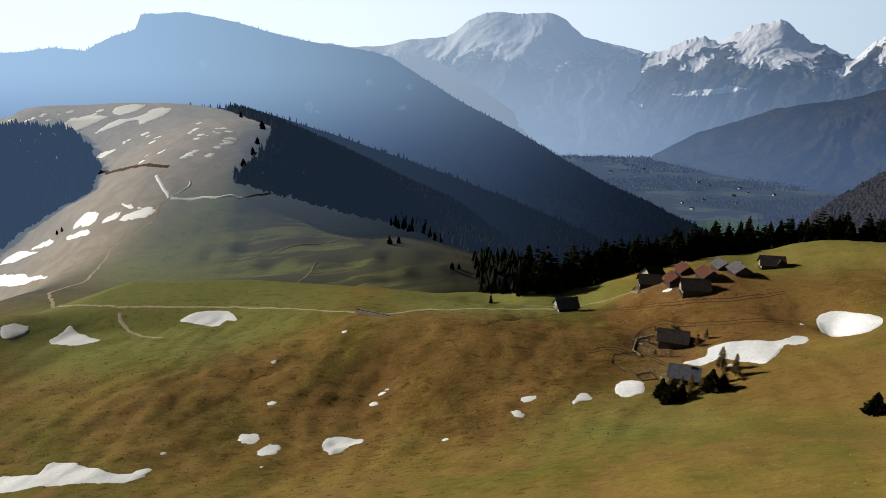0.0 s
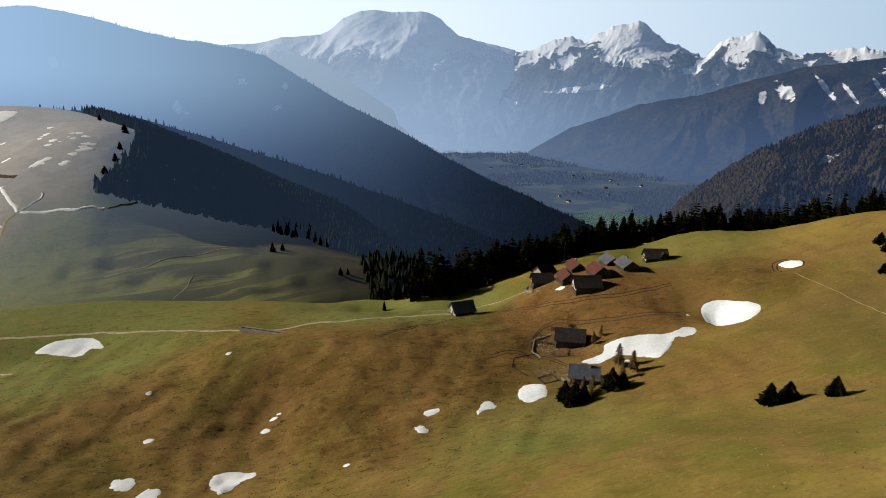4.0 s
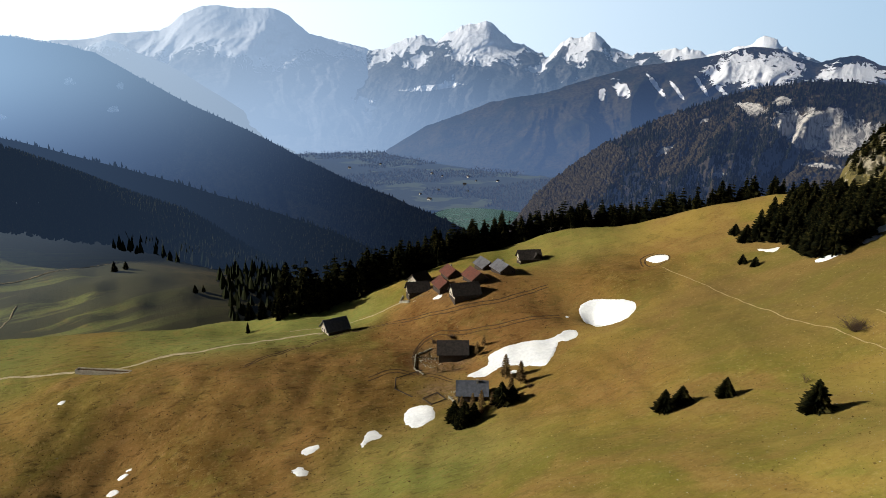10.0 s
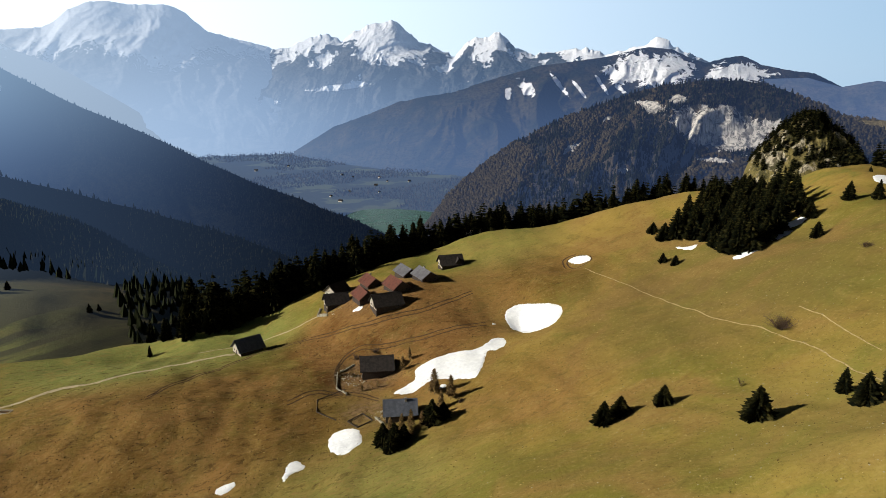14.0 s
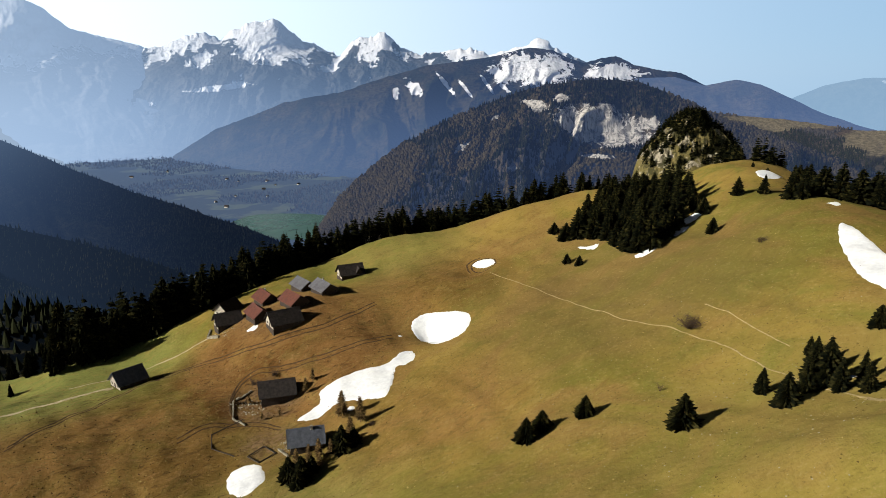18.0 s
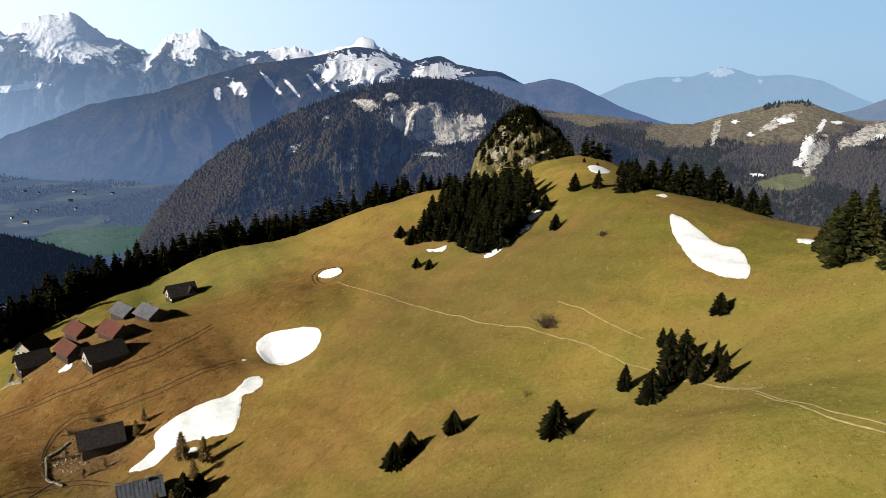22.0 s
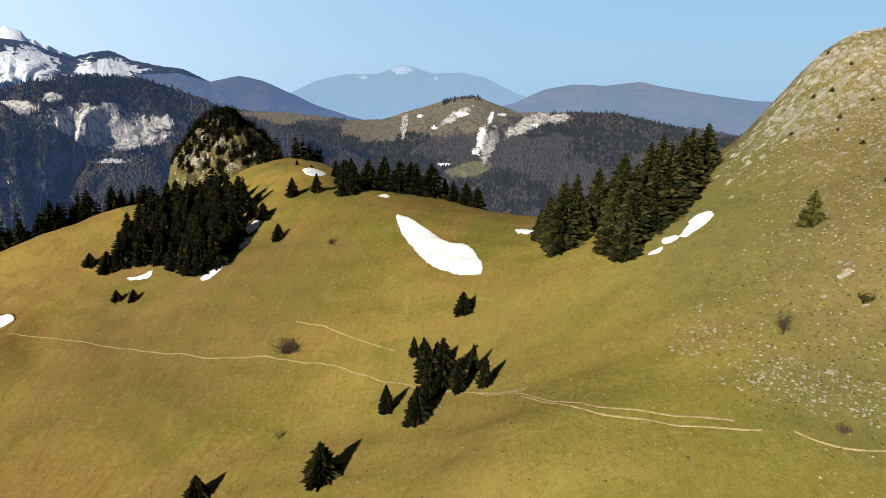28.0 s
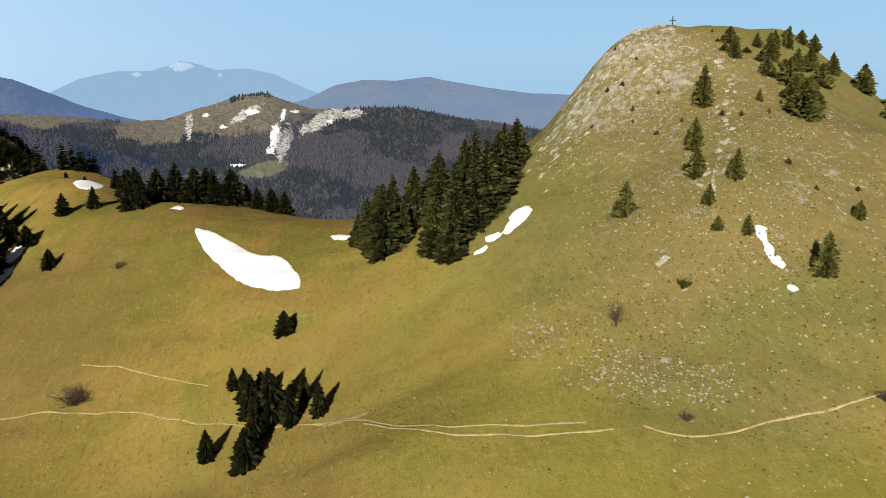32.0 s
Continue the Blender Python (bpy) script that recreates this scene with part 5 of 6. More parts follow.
for x, y, h, w in [(162, 44, 7.0, 0.9), (192, 15, 9.8, 0.9), (174, 25, 6.8, 1.0), (162, 30, 6.4, 1.0), (156, 25, 5.8, 1.15), (152, 32, 4.2, 1.0), (143, 29, 3.8, 1.0), (133, 21, 7.4, 1.0), (144, 8, 3.4, 1.2), (182, -4, 9.0, 1.6), (203, -13, 7.0, 1.5),
                   (213, -13, 6.0, 1.5), (211, -2, 5.4, 1.3), (209, -26, 6, 1.5), (213, -21, 6, 1.6), (200, -40, 5, 1.3), (187, -8, 8, 1.4), (195, -10, 6, 1.6), (218, -28, 5.5, 1.4), (222, -38, 6.5, 1.2), (219, -46, 8, 1.4), (214, -52, 7, 1.3),
                   (223, -20, 5, 1.2), (226, -26, 6.5, 0.9), (205, -8, 5, 1.6), (218, -12, 4, 1.4), (190, 2, 3, 1.0), (208, -17, 5.5, 1.7), (199, -16, 5, 1.7), (146, 33, 2.6, 1.2),
                   (218.2, -4.1, 4.5, 1.6), (214.3, -0.9, 1.8, 2.4), (214.4, -7.2, 1.6, 2.6), (211.0, -9.2, 2.0, 2.4), (204.4, -8.6, 2.4, 2.5), (210.5, -16.0, 3.0, 2.3), (207.9, -18.2, 2.6, 2.4), (214.5, -24.6, 3.4, 2.2), (226.2, -20.7, 3.0, 1.9), (232.6, -29.4, 2.6, 2.0), (232.2, -33.8, 4.0, 1.6), (232.0, -37.9, 5.0, 1.3), (192.3, -7.0, 4.5, 1.9), (191.3, -10.3, 5.5, 1.8), (192.3, -14.2, 4.0, 1.9), (204.2, -20.2, 3.2, 2.2)]:
    spruce(x, y, h, HILL, "hillside spruces", YOUNG, w)

# the dense clump in the middle of the pasture
CLUMP = np.array([(248, 262), (248, 250), (240, 232), (233, 221), (241, 212), (254, 214), (266, 219), (282, 222), (300, 236), (306, 252), (296, 268), (283, 274), (263, 271)], float)
rng = np.random.RandomState(21)
placed = []
while len(placed) < 78:
    x, y = rng.uniform(232, 307), rng.uniform(211, 275)
    if inside_of(CLUMP, np.array([x]), np.array([y]))[0] and all((x - a) ** 2 + (y - b) ** 2 > 13 for a, b in placed):
        placed.append((x, y))
        spruce(x, y, rng.uniform(10, 15.5), "dark spruce in the dense clump on the pasture", "spruces of the clump", wide=1.35)

# trees along and below the far edge of the pasture
edge_line = np.array([(44, 372), (66, 372), (120, 373), (178, 377), (225, 371), (272, 345), (310, 305), (345, 292)], float)
seg = np.r_[0, np.cumsum(np.hypot(*np.diff(edge_line, axis=0).T))]
rng = np.random.RandomState(31)
for k in range(96):
    s = (k + rng.uniform(-0.5, 0.5)) / 96 * seg[-1]
    x, y = np.interp(s, seg, edge_line[:, 0]), np.interp(s, seg, edge_line[:, 1])
    off = rng.uniform(0, 15)
    x, y = x + off * 0.5 + rng.normal(0, 1.5), y + off * 0.85 + rng.normal(0, 1.5)
    spruce(x, y, rng.uniform(14, 20) + off * 0.7, "tall dark spruce along the wooded edge of the pasture", "spruces along the wooded edge", wide=1.15)
for x, y, h in [(28, 372, 6), (44, 380, 14), (50, 388, 16), (37, 385, 12), (57, 384, 15), (31, 392, 13)]:
    spruce(x, y, h, "spruce at the lower end of the wooded edge", "spruces along the wooded edge")


def joined_spruces(name, spots, label):
    """Spruces too many to count, in one mesh: rows of x, y, z, height, width."""
    rg, vs, fs, n = np.random.RandomState(len(spots)), [], [], 0
    for x, y, z, h, w in spots:
        me = PLAIN[rg.randint(len(PLAIN))]
        co = np.empty(len(me.vertices) * 3)
        me.vertices.foreach_get("co", co)
        co, a = co.reshape(-1, 3) * h / 10, rg.uniform(0, 6.28)
        vs.append(np.stack([(co[:, 0] * math.cos(a) - co[:, 1] * math.sin(a)) * w + x, (co[:, 0] * math.sin(a) + co[:, 1] * math.cos(a)) * w + y, co[:, 2] + z], 1))
        tri = np.empty(len(me.polygons) * 3, np.int32)
        me.polygons.foreach_get("vertices", tri)
        fs.append(tri.reshape(-1, 3) + n)
        n += len(co)
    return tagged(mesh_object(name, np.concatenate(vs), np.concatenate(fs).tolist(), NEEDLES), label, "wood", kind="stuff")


VALLEY_NEEDLES = simple("valley_spruces", (0.012, 0.016, 0.009), (0.022, 0.024, 0.012), 0.4, 1.0, 0.3, shine=0.0)
# far spruces give off a little blue haze colour
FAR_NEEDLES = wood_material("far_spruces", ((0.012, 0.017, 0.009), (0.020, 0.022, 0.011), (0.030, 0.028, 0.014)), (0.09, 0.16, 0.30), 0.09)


def far_wood(name, spots, label, mat=None, sides=5, lo=8, hi=15):
    """A far wood: thousands of small uneven pointed crowns in one mesh."""
    rng = np.random.RandomState(len(spots))
    n = len(spots)
    x, y, z = spots.T
    h, r = rng.uniform(lo, hi, n), rng.uniform(0.16, 0.24, n) * hi
    vs, fs = [], []
    a = np.arange(sides) * 2 * np.pi / sides
    for k in range(n):
        b = len(vs)
        jag = rng.uniform(0.6, 1.25, sides)
        for t in range(sides):
            vs.append((x[k] + r[k] * jag[t] * math.cos(a[t] + k), y[k] + r[k] * jag[t] * math.sin(a[t] + k), z[k] + h[k] * (0.02 + 0.2 * (t % 2))))
        vs.append((x[k], y[k], z[k] + h[k]))
        fs += [(b + t, b + (t + 1) % sides, b + sides) for t in range(sides)]
    return tagged(mesh_object(name, vs, fs, mat or FAR_NEEDLES), label, "wood", kind="stuff")


behind = []
for k in range(230):
    s = rng.uniform(0, seg[-1])
    x, y = np.interp(s, seg, edge_line[:, 0]), np.interp(s, seg, edge_line[:, 1])
    off = rng.uniform(3, 34)
    x, y = x + off * 0.5 + rng.normal(0, 2), y + off * 0.85 + rng.normal(0, 2)
    behind.append((x, y, float(floor_z(x, y)) - 0.3, rng.uniform(17, 24) + off * 0.4, 1.2))
joined_spruces("edge_wood", behind, "dense dark spruces behind the first row of the wooded edge")
rng = np.random.RandomState(41)
sp = np.stack([rng.uniform(-60, 560, 3600), rng.uniform(385, 900, 3600), np.zeros(3600)], 1)
sp[:, 2] = floor_z(sp[:, 0], sp[:, 1]) - 0.5
bey = beyond(sp[:, 0], sp[:, 1])
mask = (bey > 18) & (bey < 330) & ((sp[:, 0] > 62) | (sp[:, 1] > 660 - 0.6 * sp[:, 0]) | ((sp[:, 0] > 28) & (sp[:, 1] > 480)))
far_wood("valley_wood", sp[mask], "dark spruce woods filling the shaded valley below the pasture", VALLEY_NEEDLES)
# the dark wood that covers the shaded side of the brown hill
WOOD = np.array([(-310, 985), (-262, 905), (-210, 832), (-199, 796), (-194, 749), (-196, 690), (-207, 655), (-170, 659), (-140, 674), (-108, 690), (-57, 703), (-20, 690), (25, 650), (100, 690), (330, 840), (330, 1080), (-150, 1150)], float)
sp = np.stack([rng.uniform(-310, 330, 30000), rng.uniform(645, 1150, 30000), np.zeros(30000)], 1)
sp = sp[inside_of(WOOD, sp[:, 0], sp[:, 1])]
sp[:, 2] = floor_z(sp[:, 0], sp[:, 1]) - 0.5
far_wood("hill_wood", sp, "dark spruce wood covering the shaded side of the far hill", lo=9, hi=16)
# the hollow west of the hill, wooded; its blue haze is emission in the material
HOLLOW = np.array([(-640, 905), (-561, 866), (-489, 860), (-441, 826), (-398, 766), (-388, 718), (-423, 723), (-449, 711), (-461, 679), (-520, 620), (-640, 600), (-740, 800)], float)
sp = np.stack([rng.uniform(-740, -375, 20000), rng.uniform(640, 975, 20000), np.zeros(20000)], 1)
sp = sp[inside_of(HOLLOW, sp[:, 0] + 40 * fractal(sp[:, 0] * 0.03, sp[:, 1] * 0.03, 3, 3), sp[:, 1])]
sp[:, 2] = floor_z(sp[:, 0], sp[:, 1]) - 0.5
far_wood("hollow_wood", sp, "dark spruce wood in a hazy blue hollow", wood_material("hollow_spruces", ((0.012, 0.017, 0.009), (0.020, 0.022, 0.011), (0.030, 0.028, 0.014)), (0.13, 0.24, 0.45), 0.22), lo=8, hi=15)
for k, (x, y, h) in enumerate([(-50, 613, 9), (-42, 618, 7), (8, 556, 7), (14, 560, 6), (31, 523, 6), (36, 540, 9), (52, 520, 10), (60, 535, 9), (45, 560, 9), (-390, 662, 5), (-384, 661, 5), (-205, 690, 8), (-203, 720, 9), (-206, 750, 8), (-208, 672, 7), (-212, 800, 9), (-216, 812, 8), (-262, 885, 8)]):
    spruce(x, y, h, "far spruce on the rough valley pasture", "far valley spruces", wide=1.5)


# ---------------------------------------------------------------- woods on the mountainsides
def woods(name, slope, n, keep, label, mat, lo, hi, round_top=False, wide=0.22, seed=1):
    """Crowns scattered over a mountainside in one mesh: pointed, or rounded for bare broad-leaved trees."""
    X, Y, Z = (A[3:] for A in SLOPES[slope][:3])
    masks = SLOPES[slope][3]
    rg = np.random.RandomState(seed)
    wt = (np.hypot(np.diff(X[:-1], axis=1), np.diff(Y[:-1], axis=1)) * np.hypot(np.diff(X[:, :-1], axis=0), np.diff(Y[:, :-1], axis=0))).ravel()
    cell = rg.choice(len(wt), n, p=wt / wt.sum())
    j, i = np.divmod(cell, X.shape[1] - 1)
    u, v = rg.rand(n), rg.rand(n)
    x, y, z = (A[j, i] * (1 - u) * (1 - v) + A[j, i + 1] * u * (1 - v) + A[j + 1, i] * (1 - u) * v + A[j + 1, i + 1] * u * v for A in (X, Y, Z))
    top = np.broadcast_to(Z[0], Z.shape)[j, i]
    bare = np.max([m[3:][j, i] for m in masks.values()], axis=0) if masks else np.full(n, -1.0)
    ok = keep(x, y, z, top, bare)
    x, y, z = x[ok], y[ok], z[ok]
    n = len(x)
    h = rg.uniform(lo, hi, n)
    r = h * wide * rg.uniform(0.8, 1.25, n)
    sides = 5
    levels = [(0.12, 0.9), (0.55, 1.0), (0.85, 0.6)] if round_top else [(0.05, 1.0), (0.45, 0.62)]
    a = np.arange(sides) * 2 * np.pi / sides + rg.uniform(0, 6.28, n)[:, None]
    rings = []
    for lev, rad in levels:
        rr = r[:, None] * rad * rg.uniform(0.7, 1.25, (n, sides))
        rings.append(np.stack([x[:, None] + rr * np.cos(a), y[:, None] + rr * np.sin(a), z[:, None] + h[:, None] * (lev + rg.uniform(-0.06, 0.06, (n, sides)))], -1))
    tip = np.stack([x, y, z + h], -1)[:, None]
    co = np.concatenate(rings + [tip], 1)
    fs, last = [], sides * len(levels)
    for t in range(sides):
        q = (t + 1) % sides
        for L in range(len(levels) - 1):
            fs += [(L * sides + t, L * sides + q, (L + 1) * sides + q), (L * sides + t, (L + 1) * sides + q, (L + 1) * sides + t)]
        fs.append((last - sides + t, last - sides + q, last))
    tri = (np.array(fs)[None] + (last + 1) * np.arange(n)[:, None, None]).reshape(-1, 3)
    me = bpy.data.meshes.new(name)
    me.vertices.add(co.size // 3)
    me.vertices.foreach_set("co", co.astype(np.float32).ravel())
    me.loops.add(tri.size)
    me.loops.foreach_set("vertex_index", tri.astype(np.int32).ravel())
    me.polygons.add(len(tri))
    me.polygons.foreach_set("loop_start", (np.arange(len(tri)) * 3).astype(np.int32))
    me.polygons.foreach_set("loop_total", np.full(len(tri), 3, np.int32))
    me.materials.append(mat)
    me.update()
    return tagged(new(name, me), label, "wood", kind="stuff")


def ragged(x, y, scale, seed):
    return fractal(x * scale, y * scale, 4, seed)


CONIFER = ((0.007, 0.010, 0.006), (0.012, 0.014, 0.008), (0.020, 0.020, 0.010))
BARE = ((0.030, 0.025, 0.015), (0.042, 0.034, 0.019), (0.060, 0.049, 0.026))
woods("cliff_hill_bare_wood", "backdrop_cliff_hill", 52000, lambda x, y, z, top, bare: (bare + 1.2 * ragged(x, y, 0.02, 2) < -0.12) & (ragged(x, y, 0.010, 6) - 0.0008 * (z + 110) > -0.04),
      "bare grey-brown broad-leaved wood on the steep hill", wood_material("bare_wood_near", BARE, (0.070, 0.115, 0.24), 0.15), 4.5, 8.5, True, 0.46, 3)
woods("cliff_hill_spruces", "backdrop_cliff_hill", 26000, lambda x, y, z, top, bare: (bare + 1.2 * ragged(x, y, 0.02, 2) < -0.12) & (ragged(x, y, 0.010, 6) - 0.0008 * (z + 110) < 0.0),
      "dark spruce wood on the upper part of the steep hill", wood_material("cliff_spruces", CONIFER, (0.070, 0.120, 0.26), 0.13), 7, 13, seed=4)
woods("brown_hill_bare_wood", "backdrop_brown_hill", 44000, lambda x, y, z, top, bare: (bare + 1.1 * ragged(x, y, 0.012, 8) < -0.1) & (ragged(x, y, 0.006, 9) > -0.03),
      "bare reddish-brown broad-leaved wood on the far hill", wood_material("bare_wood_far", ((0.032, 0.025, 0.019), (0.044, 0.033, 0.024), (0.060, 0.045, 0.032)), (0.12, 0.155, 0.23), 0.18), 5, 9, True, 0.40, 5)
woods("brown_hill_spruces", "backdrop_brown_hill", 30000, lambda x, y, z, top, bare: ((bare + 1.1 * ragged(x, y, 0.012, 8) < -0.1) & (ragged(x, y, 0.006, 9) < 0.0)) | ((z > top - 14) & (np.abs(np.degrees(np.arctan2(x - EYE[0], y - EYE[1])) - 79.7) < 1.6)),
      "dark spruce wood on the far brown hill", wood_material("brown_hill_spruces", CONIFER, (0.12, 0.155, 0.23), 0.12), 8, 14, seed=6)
# crest woods reuse the mountain materials, painted haze included
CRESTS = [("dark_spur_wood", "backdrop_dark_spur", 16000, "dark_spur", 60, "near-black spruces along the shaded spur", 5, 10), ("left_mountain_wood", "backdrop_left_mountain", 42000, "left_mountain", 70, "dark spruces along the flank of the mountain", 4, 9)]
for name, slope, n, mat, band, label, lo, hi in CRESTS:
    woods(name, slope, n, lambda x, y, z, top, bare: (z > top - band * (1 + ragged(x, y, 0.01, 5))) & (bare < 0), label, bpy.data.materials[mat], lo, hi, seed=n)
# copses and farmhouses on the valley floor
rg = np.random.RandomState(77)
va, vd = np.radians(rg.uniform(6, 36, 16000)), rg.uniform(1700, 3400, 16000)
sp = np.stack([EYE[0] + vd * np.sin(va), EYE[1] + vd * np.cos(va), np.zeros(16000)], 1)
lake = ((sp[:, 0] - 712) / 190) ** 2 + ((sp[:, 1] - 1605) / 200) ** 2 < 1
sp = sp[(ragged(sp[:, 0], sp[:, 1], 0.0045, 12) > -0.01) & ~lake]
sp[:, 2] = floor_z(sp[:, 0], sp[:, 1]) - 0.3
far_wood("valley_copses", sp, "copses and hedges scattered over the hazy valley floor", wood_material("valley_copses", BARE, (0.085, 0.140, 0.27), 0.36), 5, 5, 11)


def farmhouse(x, y, az, size):
    z = float(floor_z(x, y))
    ob = tagged(new("farmhouse"), "small far white-walled farmhouse in the valley", "house", "valley farmhouses")
    ob.matrix_basis = Matrix.LocRotScale((x, y, z), Euler((0, 0, radians(az))), (size, size, size))
    bm = bmesh.new()
    box(bm, -6, -4.5, -0.5, 6, 4.5, 5)
    part("wall", bm, FARM_WALL, ob)
    bm = bmesh.new()
    prism(bm, [(-5.4, 4.7), (5.4, 4.7), (0, 8.6)], -6.8, 6.8)
    part("roof", bm, SHINGLE, ob)


FARM_WALL = simple("farm_limewash", (0.46, 0.44, 0.41), (0.36, 0.34, 0.31), 0.5, 0.9, 0.1, local=True)
for k in range(16):
    a, d = radians(rg.uniform(11, 27)), rg.uniform(1900, 2900)
    farmhouse(EYE[0] + d * math.sin(a), EYE[1] + d * math.cos(a), rg.uniform(0, 180), rg.uniform(0.6, 1.0))
# ---------------------------------------------------------------- huts
def hut(x, y, ridge_az, length, width, wall_h, roof_mat, gable_mat, label, pitch=36, eave=0.9, chimney=False, door_end=-1, cross_gable=False, planks=True):
    wall_h += 0.7
    pitch += 6
    turn = radians(90 - ridge_az)
    c, s = math.cos(turn), math.sin(turn)
    corners = [float(floor_z(x + c * a * length / 2 - s * b * width / 2, y + s * a * length / 2 + c * b * width / 2)) for a in (-1, 1) for b in (-1, 1)]
    z = sum(corners) / 4 + 0.2
    sink = z - min(corners) + 0.4
    ob = tagged(new("hut"), label, "hut", "mountain huts")
    ob.matrix_basis = Matrix.LocRotScale((x, y, z), Euler((0, 0, turn)), None)
    L, W = length / 2, width / 2
    rise = W * math.tan(radians(pitch))
    bm = bmesh.new()
    box(bm, -L - 0.08, -W - 0.08, -sink, L + 0.08, W + 0.08, 0.25)
    part("plinth", bm, PLANK, ob, "rough low base of the wall")
    bm = bmesh.new()
    box(bm, -L, -W, 0.25, L, W, wall_h)
    part("wall", bm, PLANK, ob)
    for side in (-1, 1):
        bm = bmesh.new()
        e = side * L
        prism(bm, [(-W, 0.25), (W, 0.25), (W, wall_h), (0, wall_h + rise), (-W, wall_h)], e - 0.06, e + 0.06)
        part("gable", bm, gable_mat if side == door_end else PLANK, ob)
    th = 0.16
    for side in (-1, 1):
        bm = bmesh.new()
        drop = eave * math.tan(radians(pitch))
        y0, z0 = side * (W + eave), wall_h - drop
        prism(bm, [(0, wall_h + rise + 0.05), (y0, z0 + 0.05), (y0, z0 + 0.05 + th), (0, wall_h + rise + 0.05 + th)], -L - eave, L + eave)
        panel = part("roof_panel", bm, roof_mat, ob)
        # raised seams or rows of shingles, each a batten of its own
        n = int(2 * (L + eave) / 1.0)
        run, dz = W + eave, rise + drop
        bm = bmesh.new()
        for k in range(n + 1):
            xx = -L - eave + 0.03 + k * (2 * (L + eave) - 0.12) / n
            prism(bm, [(side * 0.05, wall_h + rise + 0.05 + th), (y0, z0 + 0.05 + th), (y0, z0 + 0.11 + th), (side * 0.05, wall_h + rise + 0.11 + th)], xx, xx + 0.06)
        part("roof_seams", bm, roof_mat, panel)
    bm = bmesh.new()
    prism(bm, [(-0.28, wall_h + rise + 0.12), (0.28, wall_h + rise + 0.12), (0, wall_h + rise + 0.36)], -L - eave, L + eave)
    part("ridge_cap", bm, roof_mat, ob)
    e = door_end * (L + 0.09)
    bm = bmesh.new()
    box(bm, e - 0.05, -0.55, 0.0, e + 0.05, 0.55, 2.0)
    door = part("door", bm, PLANK, ob, "dark plank door")
    bm = bmesh.new()
    box(bm, e - 0.09, 0.36, 0.95, e + 0.09, 0.44, 1.05)
    part("handle", bm, IRON, door)
    for yy in (-W * 0.6, W * 0.6):
        bm = bmesh.new()
        box(bm, e - 0.06, yy - 0.4, 1.1, e + 0.06, yy + 0.4, 1.9)
        fr = part("window", bm, PLANK, ob)
        bm = bmesh.new()
        box(bm, e - 0.075, yy - 0.32, 1.18, e + 0.075, yy + 0.32, 1.82)
        part("pane", bm, GLASS, fr)
    for k in range(3):
        xx = -L + (k + 0.5) * length / 3
        bm = bmesh.new()
        box(bm, xx - 0.4, -W - 0.06, 1.1, xx + 0.4, -W + 0.06, 1.8)
        fr = part("window", bm, PLANK, ob)
        bm = bmesh.new()
        box(bm, xx - 0.32, -W - 0.075, 1.17, xx + 0.32, -W, 1.73)
        part("pane", bm, GLASS, fr)
    if chimney:
        bm = bmesh.new()
        box(bm, L * 0.3, -0.9, wall_h + rise - 1.0, L * 0.3 + 0.7, -0.3, wall_h + rise + 0.8)
        ch = part("chimney", bm, PLASTER, ob)
        bm = bmesh.new()
        box(bm, L * 0.3 - 0.1, -1.0, wall_h + rise + 0.8, L * 0.3 + 0.8, -0.2, wall_h + rise + 0.92)
        part("cap", bm, ROCK, ch)
    if cross_gable:
        bm = bmesh.new()
        prism(bm, [(L * 0.25, wall_h - 0.2), (L * 0.95, wall_h - 0.2), (L * 0.6, wall_h + rise * 0.75)], -W - 0.5, 0.2, 1)
        part("dormer", bm, roof_mat, ob, "small cross gable")
    return ob


RED, GREY, DARK = "wooden mountain hut with a rusty red metal roof", "wooden mountain hut with a grey metal roof", "dark wooden mountain hut with a steep shingled roof"
hut(114, 351, 66, 9, 8, 1.9, SHINGLE, PLASTER, "dark-roofed hut with a bright white gable end")
hut(107, 334, 98, 10, 7.5, 1.7, SHINGLE, PLASTER, "dark shingled hut above a low stone terrace")
hut(126, 336, 2, 10.5, 7.5, 1.7, SHEET_RED, PLANK, RED, 31, chimney=True)
hut(115.5, 321, 4, 10.5, 7, 1.7, SHEET_RED, PLANK, RED, 31)
hut(130, 316, 0, 11, 8, 1.7, SHEET_RED, PLANK, "long hut with a rusty red metal roof", 31)
hut(145, 336, 2, 11, 7.5, 1.8, SHEET_GREY, PLANK, GREY + " near the crest", 28)
hut(147, 320, 2, 11, 8, 1.7, SHEET_GREY, PLANK, GREY, 28, chimney=True)
hut(119.5, 305, 96, 12, 8.5, 1.7, SHINGLE, PLASTER, "dark shingled hut with a white gable end")
hut(171, 337, 104, 11, 8, 1.7, SHINGLE, PLASTER, "lonely dark hut with a cross gable near the crest", cross_gable=True)
hut(62, 321, 80, 10, 8, 1.9, SLATE, PLASTER, "lonely hut with a grey metal roof and pale gable end")
hut(99.5, 271.5, 112, 11.5, 8.5, 1.6, SHINGLE, PLASTER, "dark shingled hut with a stone gable end in a hollow", 34)
hut(92, 236, 114, 10, 7.5, 1.8, SLATE, PLASTER, "small house with a blue-grey metal roof among bare larches", 34, chimney=True)

